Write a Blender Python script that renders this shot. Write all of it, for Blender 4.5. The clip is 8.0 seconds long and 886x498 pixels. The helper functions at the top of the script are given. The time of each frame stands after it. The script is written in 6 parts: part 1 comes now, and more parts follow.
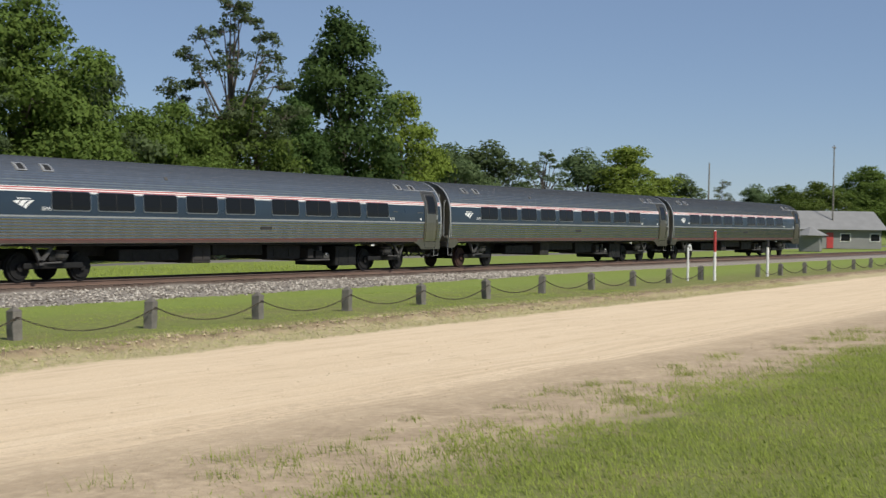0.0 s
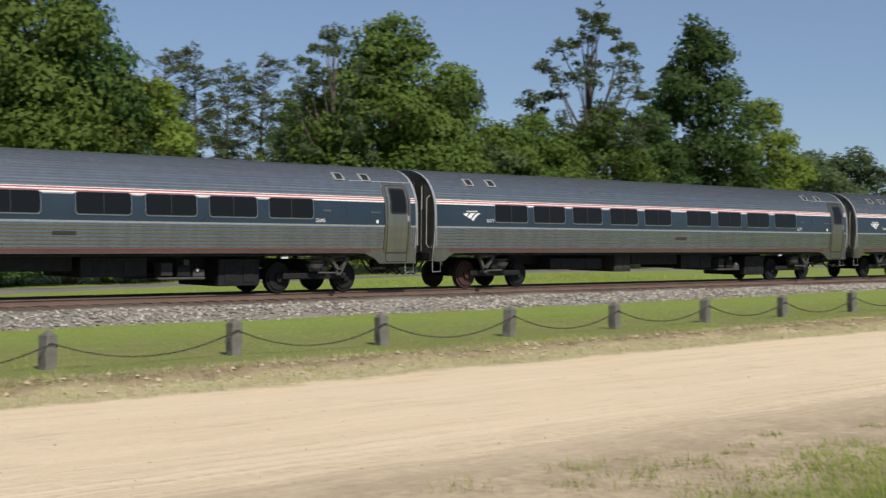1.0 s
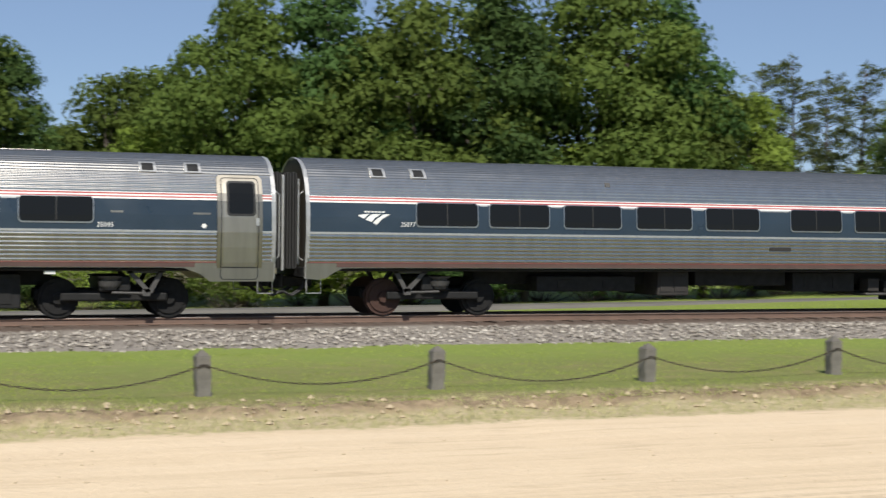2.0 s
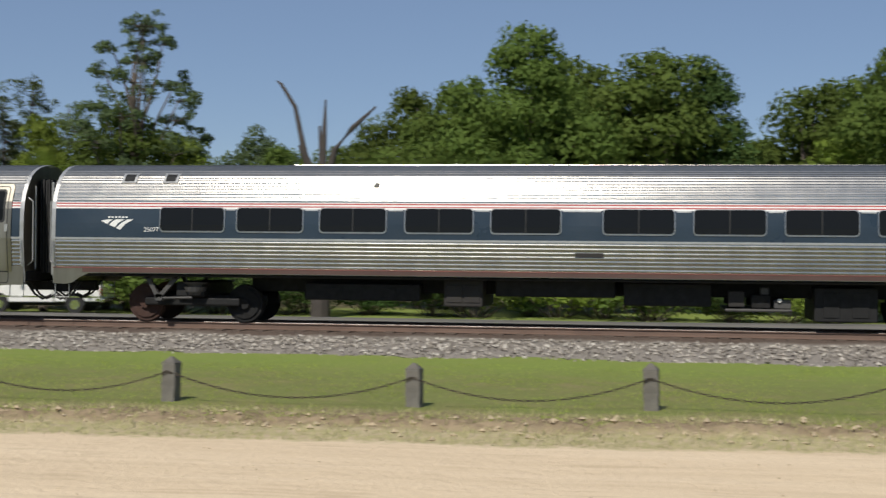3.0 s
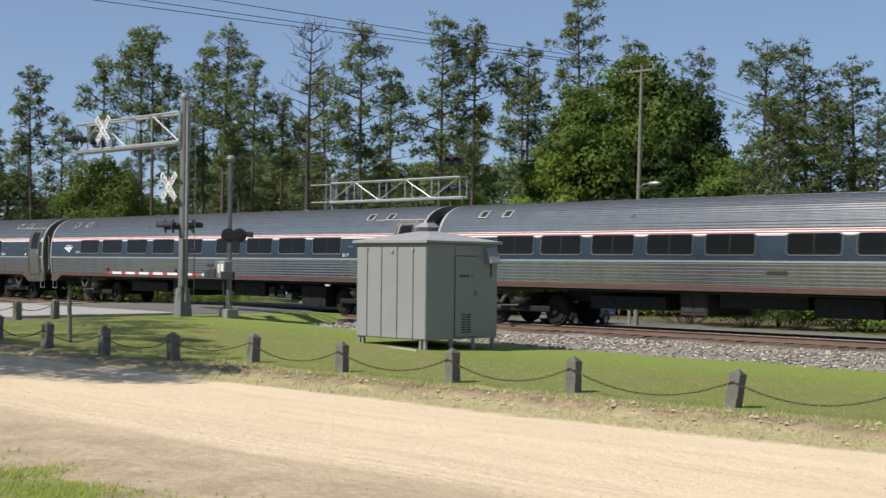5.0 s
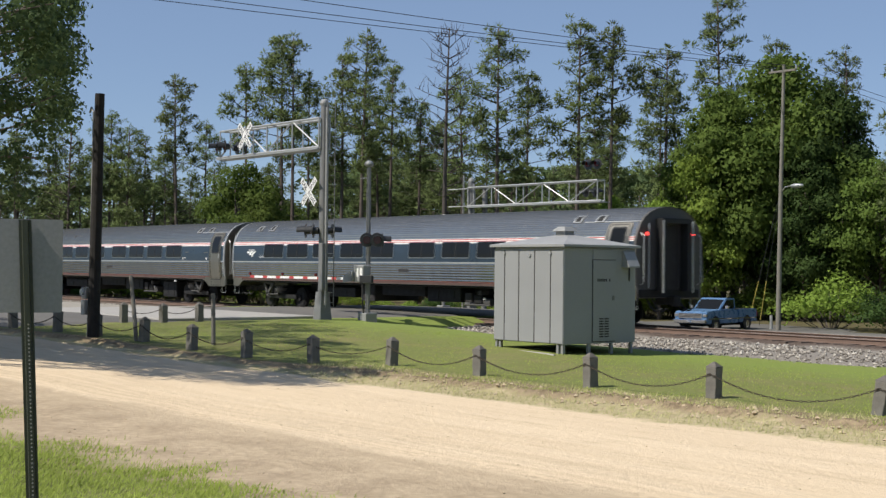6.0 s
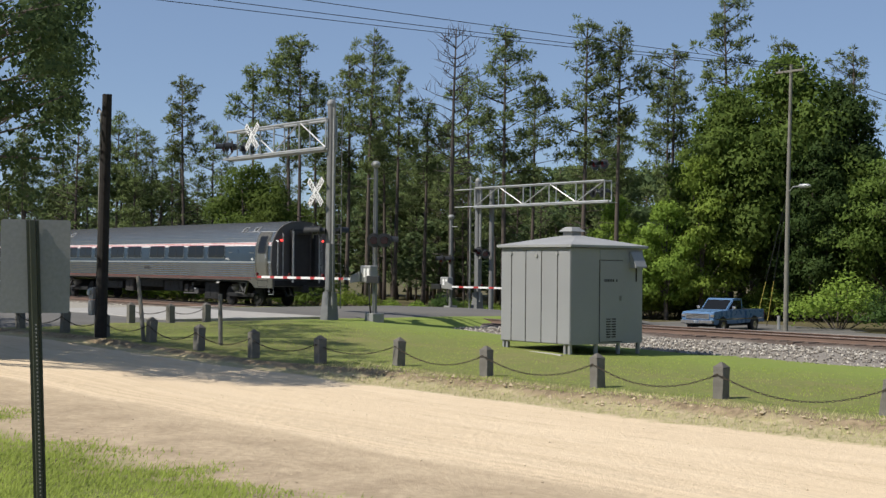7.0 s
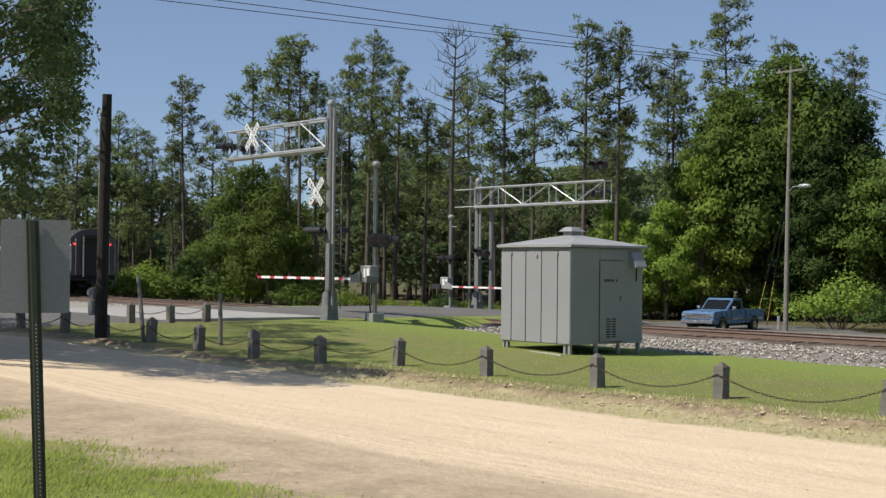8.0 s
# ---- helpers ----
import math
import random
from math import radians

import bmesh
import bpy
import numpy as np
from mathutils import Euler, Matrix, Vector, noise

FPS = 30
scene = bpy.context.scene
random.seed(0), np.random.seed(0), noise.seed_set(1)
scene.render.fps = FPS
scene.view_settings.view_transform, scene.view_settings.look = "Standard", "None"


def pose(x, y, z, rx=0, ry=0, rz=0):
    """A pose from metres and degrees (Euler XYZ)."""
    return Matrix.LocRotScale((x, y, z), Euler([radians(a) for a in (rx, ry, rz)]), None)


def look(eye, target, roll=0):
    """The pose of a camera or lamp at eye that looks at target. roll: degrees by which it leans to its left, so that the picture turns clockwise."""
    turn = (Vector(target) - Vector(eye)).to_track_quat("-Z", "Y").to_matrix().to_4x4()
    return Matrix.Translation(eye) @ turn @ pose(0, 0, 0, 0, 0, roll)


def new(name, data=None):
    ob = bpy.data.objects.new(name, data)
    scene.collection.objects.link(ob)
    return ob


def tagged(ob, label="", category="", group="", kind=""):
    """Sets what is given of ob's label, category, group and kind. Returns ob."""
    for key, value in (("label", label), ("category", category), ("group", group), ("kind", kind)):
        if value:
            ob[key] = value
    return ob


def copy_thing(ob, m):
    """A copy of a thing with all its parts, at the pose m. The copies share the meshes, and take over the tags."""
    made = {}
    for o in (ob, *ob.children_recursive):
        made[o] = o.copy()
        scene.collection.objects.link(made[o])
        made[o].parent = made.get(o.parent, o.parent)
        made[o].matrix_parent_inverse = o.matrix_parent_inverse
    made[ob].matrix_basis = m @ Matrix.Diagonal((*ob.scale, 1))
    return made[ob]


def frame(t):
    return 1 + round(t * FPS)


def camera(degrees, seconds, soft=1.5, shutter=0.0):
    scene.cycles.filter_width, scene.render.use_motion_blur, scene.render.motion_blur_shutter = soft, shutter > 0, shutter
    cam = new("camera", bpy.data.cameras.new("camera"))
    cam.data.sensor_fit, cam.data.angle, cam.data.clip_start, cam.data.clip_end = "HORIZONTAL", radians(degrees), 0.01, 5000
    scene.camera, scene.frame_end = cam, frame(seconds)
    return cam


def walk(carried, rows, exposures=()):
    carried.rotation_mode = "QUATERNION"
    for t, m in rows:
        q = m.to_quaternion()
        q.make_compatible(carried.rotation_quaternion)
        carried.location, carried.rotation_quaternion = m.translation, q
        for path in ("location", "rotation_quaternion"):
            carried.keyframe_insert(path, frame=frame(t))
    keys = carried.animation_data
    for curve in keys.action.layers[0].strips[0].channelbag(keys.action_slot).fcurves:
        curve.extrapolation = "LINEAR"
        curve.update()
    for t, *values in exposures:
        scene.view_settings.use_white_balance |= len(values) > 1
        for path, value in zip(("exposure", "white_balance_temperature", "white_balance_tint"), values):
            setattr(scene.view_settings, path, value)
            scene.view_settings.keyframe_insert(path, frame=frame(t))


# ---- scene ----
# ---------------------------------------------------------------- camera
EYE = Vector((0.0, 0.0, 2.2))


def view(yaw, pitch, roll):
    """A pose at the tripod, by degrees to the left of +y, up, and lean."""
    a, p = radians(yaw), radians(pitch)
    ahead = Vector((-math.sin(a) * math.cos(p), math.cos(a) * math.cos(p), math.sin(p)))
    return look(EYE, EYE + ahead, roll)


cam = camera(35.37, 8.0, soft=1.4, shutter=0.16)
walk(cam, [
    (0.0, view(-58.49, -0.92, 0.71)),
    (0.5, view(-53.21, -0.82, 0.75)),
    (1.0, view(-43.85, -0.69, 0.69)),
    (1.3, view(-37.60, -0.57, 0.60)),
    (1.5, view(-32.44, -0.55, 0.62)),
    (1.7, view(-27.07, -0.45, 0.62)),
    (2.0, view(-19.59, -0.32, 0.55)),
    (2.2, view(-14.09, -0.22, 0.55)),
    (3.3, view(15.84, 0.19, 0.47)),
    (3.5, view(20.07, 0.26, 0.46)),
    (4.0, view(30.58, 0.43, 0.55)),
    (4.3, view(37.04, 0.58, 0.55)),
    (4.5, view(40.25, 0.59, 0.48)),
    (5.0, view(45.86, 0.65, 0.60)),
    (5.2, view(47.61, 0.67, 0.62)),
    (6.3, view(51.80, 0.77, 0.57)),
    (8.0, view(51.80, 0.77, 0.57)),
], exposures=[(0.0, 0.05), (1.0, 0.05), (1.5, 0.07), (2.0, 0.27), (2.2, 0.27), (3.3, -0.14), (3.6, -0.11), (4.0, 0.03), (4.5, 0.26), (5.0, 0.30), (8.0, 0.25)])

# ---------------------------------------------------------------- daylight
SUN_EL, SUN_AZ = 50.0, 194.8          # degrees up; degrees clockwise from +y (behind the camera, a little to its left)
sky = bpy.data.worlds.new("sky")
scene.world = sky
sky.use_nodes = True
nt = sky.node_tree
nt.nodes.clear()
st = nt.nodes.new("ShaderNodeTexSky")
st.sky_type, st.sun_disc = "NISHITA", False
st.sun_elevation, st.sun_rotation = radians(SUN_EL), radians(SUN_AZ)
st.air_density, st.dust_density, st.ozone_density, st.altitude = 0.8, 0.15, 3.0, 800
bg = nt.nodes.new("ShaderNodeBackground")
bg.inputs["Strength"].default_value = 0.093
tint = nt.nodes.new("ShaderNodeMix")
tint.data_type, tint.blend_type = "RGBA", "MIX"
tint.inputs[0].default_value = 0.5
tint.inputs[7].default_value = (2.3, 3.1, 4.7, 1)          # thin summer haze
nt.links.new(st.outputs[0], tint.inputs[6])
nt.links.new(tint.outputs[2], bg.inputs[0])
nt.links.new(bg.outputs[0], nt.nodes.new("ShaderNodeOutputWorld").inputs[0])

sun_dir = Vector((math.sin(radians(SUN_AZ)) * math.cos(radians(SUN_EL)), math.cos(radians(SUN_AZ)) * math.cos(radians(SUN_EL)), math.sin(radians(SUN_EL))))
lamp = bpy.data.lights.new("sun", "SUN")
lamp.energy, lamp.angle, lamp.color = 4.6, radians(0.53), (1.0, 0.95, 0.87)
sun = new("sun", lamp)
sun.matrix_world = look(sun_dir * 200, (0, 0, 0))

# ---------------------------------------------------------------- materials


class Nodes:
    """A short way to write node trees."""

    def __init__(self, name):
        self.mat = bpy.data.materials.new(name)
        self.mat.use_nodes = True
        self.t = self.mat.node_tree
        self.b = self.t.nodes["Principled BSDF"]
        self.out = self.t.nodes["Material Output"]
        self.geo = None
        self.tc = None

    def add(self, kind):
        return self.t.nodes.new(kind)

    def link(self, a, b):
        self.t.links.new(a, b)

    def pos(self):
        if self.geo is None:
            self.geo = self.add("ShaderNodeNewGeometry")
        return self.geo.outputs["Position"]

    def noise(self, scale, detail=4.0, vec=None, rough=0.55):
        n = self.add("ShaderNodeTexNoise")
        n.inputs["Scale"].default_value, n.inputs["Detail"].default_value, n.inputs["Roughness"].default_value = scale, detail, rough
        self.link(vec if vec else self.coord(), n.inputs["Vector"])
        return n.outputs["Fac"]

    def coord(self):
        if self.tc is None:
            self.tc = self.add("ShaderNodeTexCoord")
        return self.tc.outputs["Object"]

    def ramp(self, fac, stops):
        r = self.add("ShaderNodeValToRGB")
        els = r.color_ramp.elements
        while len(els) < len(stops):
            els.new(0.5)
        for e, (p, c) in zip(els, stops):
            e.position = p
            e.color = (c, c, c, 1) if isinstance(c, (int, float)) else (*c, 1)
        self.link(fac, r.inputs[0])
        return r.outputs[0]

    def math(self, op, a, b=0.0, clamp=False):
        m = self.add("ShaderNodeMath")
        m.operation, m.use_clamp = op, clamp
        for i, v in enumerate((a, b)):
            if isinstance(v, (int, float)):
                m.inputs[i].default_value = v
            else:
                self.link(v, m.inputs[i])
        return m.outputs[0]

    def mix(self, fac, a, b, blend="MIX"):
        m = self.add("ShaderNodeMix")
        m.data_type, m.blend_type = "RGBA", blend
        for sock, v in ((m.inputs[0], fac), (m.inputs[6], a), (m.inputs[7], b)):
            if isinstance(v, (int, float)):
                sock.default_value = v
            elif isinstance(v, tuple):
                sock.default_value = (*v, 1)
            else:
                self.link(v, sock)
        return m.outputs[2]

    def bump(self, height, strength=0.3, dist=0.02):
        b = self.add("ShaderNodeBump")
        b.inputs["Strength"].default_value, b.inputs["Distance"].default_value = strength, dist
        self.link(height, b.inputs["Height"])
        self.link(b.outputs[0], self.b.inputs["Normal"])

    def base(self, c):
        if isinstance(c, tuple):
            self.b.inputs["Base Color"].default_value = (*c, 1)
        else:
            self.link(c, self.b.inputs["Base Color"])

    def gloss(self, rough, metal=0.0):
        self.b.inputs["Metallic"].default_value = metal
        if isinstance(rough, (int, float)):
            self.b.inputs["Roughness"].default_value = rough
        else:
            self.link(rough, self.b.inputs["Roughness"])


def plain(name, color, rough=0.6, metal=0.0, vary=0.25, scale=3.0, fine=40.0, bump=0.15, dark=None):
    """A surface with stains at one scale and grain at another."""
    n = Nodes(name)
    lo = dark or tuple(c * (1 - vary) for c in color)
    a = n.ramp(n.noise(scale, 5), [(0.3, lo), (0.7, color)])
    g = n.noise(fine, 3)
    n.base(n.mix(0.25, a, n.ramp(g, [(0.3, tuple(c * 0.6 for c in color)), (0.7, tuple(min(1, c * 1.25) for c in color))])))
    n.gloss(n.ramp(n.noise(scale * 2, 3), [(0.3, max(0.05, rough - 0.1)), (0.7, min(1, rough + 0.1))]), metal)
    if bump:
        n.bump(g, bump, 0.01)
    return n.mat


def steel(name, color, rough, streak=0.3, metal=1.0):
    """Stainless sheet, dulled by road dirt in vertical runs."""
    n = Nodes(name)
    m = n.add("ShaderNodeMapping")
    m.inputs["Scale"].default_value = (3.0, 3.0, 0.35)
    n.link(n.coord(), m.inputs[0])
    f = n.noise(1.6, 6, m.outputs[0])
    n.base(n.ramp(f, [(0.3, tuple(c * (1 - streak) for c in color)), (0.65, color)]))
    n.gloss(n.ramp(n.noise(2.2, 5), [(0.3, rough - 0.012), (0.7, rough + 0.025)]), metal)
    n.b.inputs["Specular Tint"].default_value = (0.22, 0.21, 0.195, 1)
    return n.mat


def leafy(name, lo, hi, through_light=0.42):
    """Leaves: each its own shade, a little light passes through."""
    n = Nodes(name)
    g = n.add("ShaderNodeNewGeometry")
    oi = n.add("ShaderNodeObjectInfo")
    c = n.ramp(g.outputs["Random Per Island"], [(0.0, lo), (1.0, hi)])
    patch = n.noise(0.35, 3)
    c = n.mix(n.ramp(patch, [(0.35, 0.0), (0.7, 0.55)]), c, tuple(min(1, v * 1.25) for v in hi))
    hs = n.add("ShaderNodeHueSaturation")
    n.link(n.math("ADD", n.math("MULTIPLY", oi.outputs["Random"], 0.02), 0.492), hs.inputs["Hue"])
    n.link(n.math("ADD", n.math("MULTIPLY", oi.outputs["Random"], 0.5), 0.75), hs.inputs["Value"])
    n.link(c, hs.inputs["Color"])
    n.base(hs.outputs[0])
    n.gloss(0.72)
    n.b.inputs["Specular IOR Level"].default_value = 0.12
    tr = n.add("ShaderNodeBsdfTranslucent")
    n.link(hs.outputs[0], tr.inputs[0])
    mx = n.add("ShaderNodeMixShader")
    mx.inputs[0].default_value = through_light
    n.link(n.b.outputs[0], mx.inputs[1])
    n.link(tr.outputs[0], mx.inputs[2])
    n.link(mx.outputs[0], n.out.inputs[0])
    return n.mat


def glow(name, color, strength):
    n = Nodes(name)
    n.base(color)
    n.b.inputs["Emission Color"].default_value = (*color, 1)
    n.b.inputs["Emission Strength"].default_value = strength
    return n.mat


M_STEEL = steel("fluted_stainless", (0.50, 0.475, 0.42), 0.22, 0.18)
M_ROOF = steel("roof_stainless", (0.535, 0.51, 0.46), 0.235, 0.12, 0.95)
M_TRIM = steel("dull_window_trim", (0.46, 0.45, 0.43), 0.34, 0.15)
M_ENDSTEEL = steel("smooth_stainless", (0.35, 0.32, 0.265), 0.38, 0.2)
M_DOOR = steel("brushed_door_sheet", (0.37, 0.35, 0.305), 0.46, 0.15)
# dirty rear end of the train; its shade is put into the colour too
M_TAILEND = plain("shaded_dirty_end_sheet", (0.115, 0.108, 0.102), 0.6, 0.3, 0.35, 1.2, 25, 0.05)
M_BLUE = plain("blue_paint", (0.024, 0.041, 0.062), 0.36, 0, 0.25, 0.8, 30, 0.03)
M_FADED = plain("faded_red_line", (0.20, 0.055, 0.045), 0.6, 0, 0.3, 2, 30, 0.0)
M_RED = plain("red_paint", (0.42, 0.05, 0.045), 0.4, 0, 0.2, 2, 30, 0.0)
M_WHITE = plain("white_paint", (0.78, 0.77, 0.74), 0.45, 0, 0.12, 2, 30, 0.0)
M_SILL = plain("brown_dirt_sill", (0.10, 0.055, 0.045), 0.7, 0, 0.4, 1.5, 25, 0.1)
# grime, with the shade under the floor put into the colour
M_UNDER = plain("grimy_shade_black_steel", (0.007, 0.0068, 0.0065), 0.75, 0, 0.5, 3, 30, 0.3)
M_UNDERBOX = plain("dusty_underfloor_box", (0.034, 0.03, 0.027), 0.8, 0, 0.4, 2, 30, 0.2)
M_BRACKET = plain("grey_truck_casting", (0.075, 0.072, 0.068), 0.7, 0, 0.4, 6, 40, 0.3)
# wheel grime, also lowered in colour for the underfloor shade
M_WHEEL = plain("wheel_grime_in_shade", (0.007, 0.0065, 0.006), 0.85, 0.0, 0.4, 4, 40, 0.2)
M_WHEELRUST = plain("rusty_wheel", (0.06, 0.028, 0.019), 0.8, 0.0, 0.4, 6, 40, 0.3)
M_RUBBER = plain("black_rubber", (0.02, 0.02, 0.02), 0.7, 0, 0.3, 5, 40, 0.1)
M_TAIL = glow("red_marker_lamp", (1.0, 0.05, 0.04), 2.5)
n = Nodes("tinted_window_glass")
n.base((0.010, 0.011, 0.012))
n.gloss(n.ramp(n.noise(1.5, 3), [(0.3, 0.10), (0.7, 0.20)]))
n.b.inputs["Specular IOR Level"].default_value = 0.16
M_PANE = n.mat
M_RAIL = plain("rusty_rail", (0.17, 0.11, 0.082), 0.75, 0.1, 0.35, 2, 30, 0.2)
M_RAILTOP = plain("polished_railhead", (0.27, 0.245, 0.225), 0.45, 1.0, 0.15, 4, 60, 0.0)
M_TIE = plain("creosoted_tie", (0.105, 0.075, 0.057), 0.9, 0, 0.5, 3, 25, 0.6)
n = Nodes("ballast_rock")
sep = n.add("ShaderNodeSeparateXYZ")
n.link(n.pos(), sep.inputs[0])
grit = n.noise(22, 4)
pale = n.ramp(grit, [(0.3, (0.13, 0.115, 0.097)), (0.7, (0.30, 0.268, 0.228))])
stained = n.ramp(grit, [(0.3, (0.050, 0.036, 0.028)), (0.7, (0.125, 0.088, 0.066))])          # rust and brake dust between the rails
n.base(n.mix(n.ramp(n.math("SUBTRACT", 2.0, n.math("ABSOLUTE", n.math("SUBTRACT", sep.outputs[1], 33.5))), [(0.35, 0.0), (0.55, 1.0)]), pale, stained))
n.gloss(0.95)
n.bump(grit, 1.0, 0.03)
M_BALLAST = n.mat
n = Nodes("ballast_stone")
g = n.add("ShaderNodeNewGeometry")
n.base(n.ramp(g.outputs["Random Per Island"], [(0.0, (0.13, 0.112, 0.092)), (0.6, (0.30, 0.268, 0.225)), (1.0, (0.52, 0.478, 0.41))]))
n.gloss(0.9)
M_STONE = n.mat
M_GRAVEL = plain("pale_gravel", (0.33, 0.30, 0.25), 0.95, 0, 0.4, 2.5, 14, 1.0)
M_POST = plain("weathered_timber", (0.185, 0.172, 0.145), 0.9, 0, 0.45, 5, 45, 0.6)
M_POSTCAP = plain("dark_weathered_top", (0.13, 0.118, 0.10), 0.9, 0, 0.4, 8, 45, 0.6)
M_CHAIN = plain("rusty_chain", (0.062, 0.048, 0.034), 0.75, 0.3, 0.3, 30, 80, 0.2)
M_GALV = plain("galvanised_steel", (0.31, 0.31, 0.30), 0.55, 0.3, 0.2, 5, 40, 0.1)
M_ALU = plain("dull_aluminium", (0.48, 0.48, 0.47), 0.45, 0.6, 0.2, 5, 40, 0.05)
M_MAST = plain("dull_mast_paint", (0.20, 0.20, 0.195), 0.55, 0.2, 0.2, 5, 40, 0.1)
M_SHED = plain("grey_shed_paint", (0.275, 0.277, 0.277), 0.55, 0, 0.14, 0.9, 90, 0.02)
M_SHEDROOF = plain("shed_roof_sheet", (0.31, 0.31, 0.305), 0.6, 0, 0.2, 1.5, 20, 0.1)
M_SIGBLACK = plain("black_signal_paint", (0.028, 0.028, 0.028), 0.42, 0, 0.3, 6, 40, 0.05)
M_LENS = plain("dark_red_lens", (0.09, 0.008, 0.008), 0.15, 0, 0.2, 6, 40, 0.0)
M_REFRED = plain("red_reflective_sheet", (0.45, 0.05, 0.05), 0.4, 0, 0.2, 8, 40, 0.0)
M_CONC = plain("pale_concrete", (0.36, 0.34, 0.31), 0.9, 0, 0.25, 2, 20, 0.3)
M_ASPHALT = plain("worn_asphalt", (0.135, 0.126, 0.112), 0.9, 0, 0.3, 0.5, 30, 0.4)
M_BLACKPOLE = plain("creosoted_pole", (0.018, 0.015, 0.013), 0.9, 0, 0.4, 5, 40, 0.4)
M_POLE = plain("grey_wood_pole", (0.21, 0.195, 0.165), 0.9, 0, 0.35, 4, 40, 0.4)
M_WIRE = plain("cable_black", (0.03, 0.03, 0.03), 0.6, 0, 0.2, 5, 40, 0.0)
M_YELLOW = plain("yellow_guard", (0.58, 0.46, 0.10), 0.5, 0, 0.2, 5, 40, 0.0)
M_TRUCKBLUE = plain("light_blue_car_paint", (0.10, 0.19, 0.33), 0.3, 0.1, 0.1, 2, 60, 0.0)
M_CHROME = plain("chrome", (0.75, 0.75, 0.76), 0.12, 1.0, 0.1, 5, 40, 0.0)
M_BARK = plain("grey_bark", (0.13, 0.105, 0.085), 0.95, 0, 0.45, 4, 18, 0.8)
M_PINEBARK = plain("pine_bark", (0.10, 0.078, 0.064), 0.95, 0, 0.45, 4, 14, 0.8)
M_DEADWOOD = plain("bare_dead_wood", (0.075, 0.062, 0.055), 0.9, 0, 0.5, 3, 16, 0.6)
M_LEAF = leafy("oak_leaves", (0.066, 0.102, 0.021), (0.118, 0.160, 0.034), 0.4)
M_LEAFDARK = leafy("dark_leaves", (0.042, 0.080, 0.023), (0.076, 0.124, 0.034), 0.4)
M_LEAFLIGHT = leafy("fresh_leaves", (0.125, 0.178, 0.028), (0.205, 0.268, 0.048), 0.4)
M_NEEDLE = leafy("pine_needles", (0.095, 0.128, 0.046), (0.165, 0.205, 0.078), 0.4)
M_GREYLEAF = leafy("grey_green_leaves", (0.068, 0.102, 0.042), (0.120, 0.162, 0.068), 0.4)
# oak leaves darkened in colour for the crown's shadow side
M_OAKSHADE = leafy("shaded_oak_leaves", (0.034, 0.056, 0.024), (0.085, 0.118, 0.046), 0.35)
M_GRASSBLADE = leafy("grass_blades", (0.15, 0.19, 0.034), (0.30, 0.345, 0.075), 0.4)
M_DRYGRASS = leafy("dry_grass_blades", (0.22, 0.21, 0.085), (0.40, 0.36, 0.18), 0.2)
M_CLOD = plain("crumbled_earth", (0.48, 0.38, 0.25), 0.95, 0, 0.2, 4, 25, 0.4)
# pale siding, its colour lowered for the trees' shade on the house
M_BUILDING = plain("shade_toned_siding", (0.22, 0.22, 0.21), 0.8, 0, 0.2, 1, 10, 0.1)
M_GREYROOF = plain("grey_shingle", (0.22, 0.22, 0.215), 0.85, 0, 0.25, 1, 14, 0.2)

# the ground: sand road, eroded bank, mown grass, asphalt's rough verge
ROAD_Z, RAIL_Z, TRACK_Y = -0.13, 0.36, 33.5


def road_far(x):
    return 16.25 + 0.03 * min(max(x, -25), 95) - 0.19 * min(max(-25 - x, 0), 4.3) - 0.10 * min(max(-29.3 - x, 0), 30)


def road_near(x):
    return 7.2


def fence_y(x):
    return 19.26 + 0.0506 * x


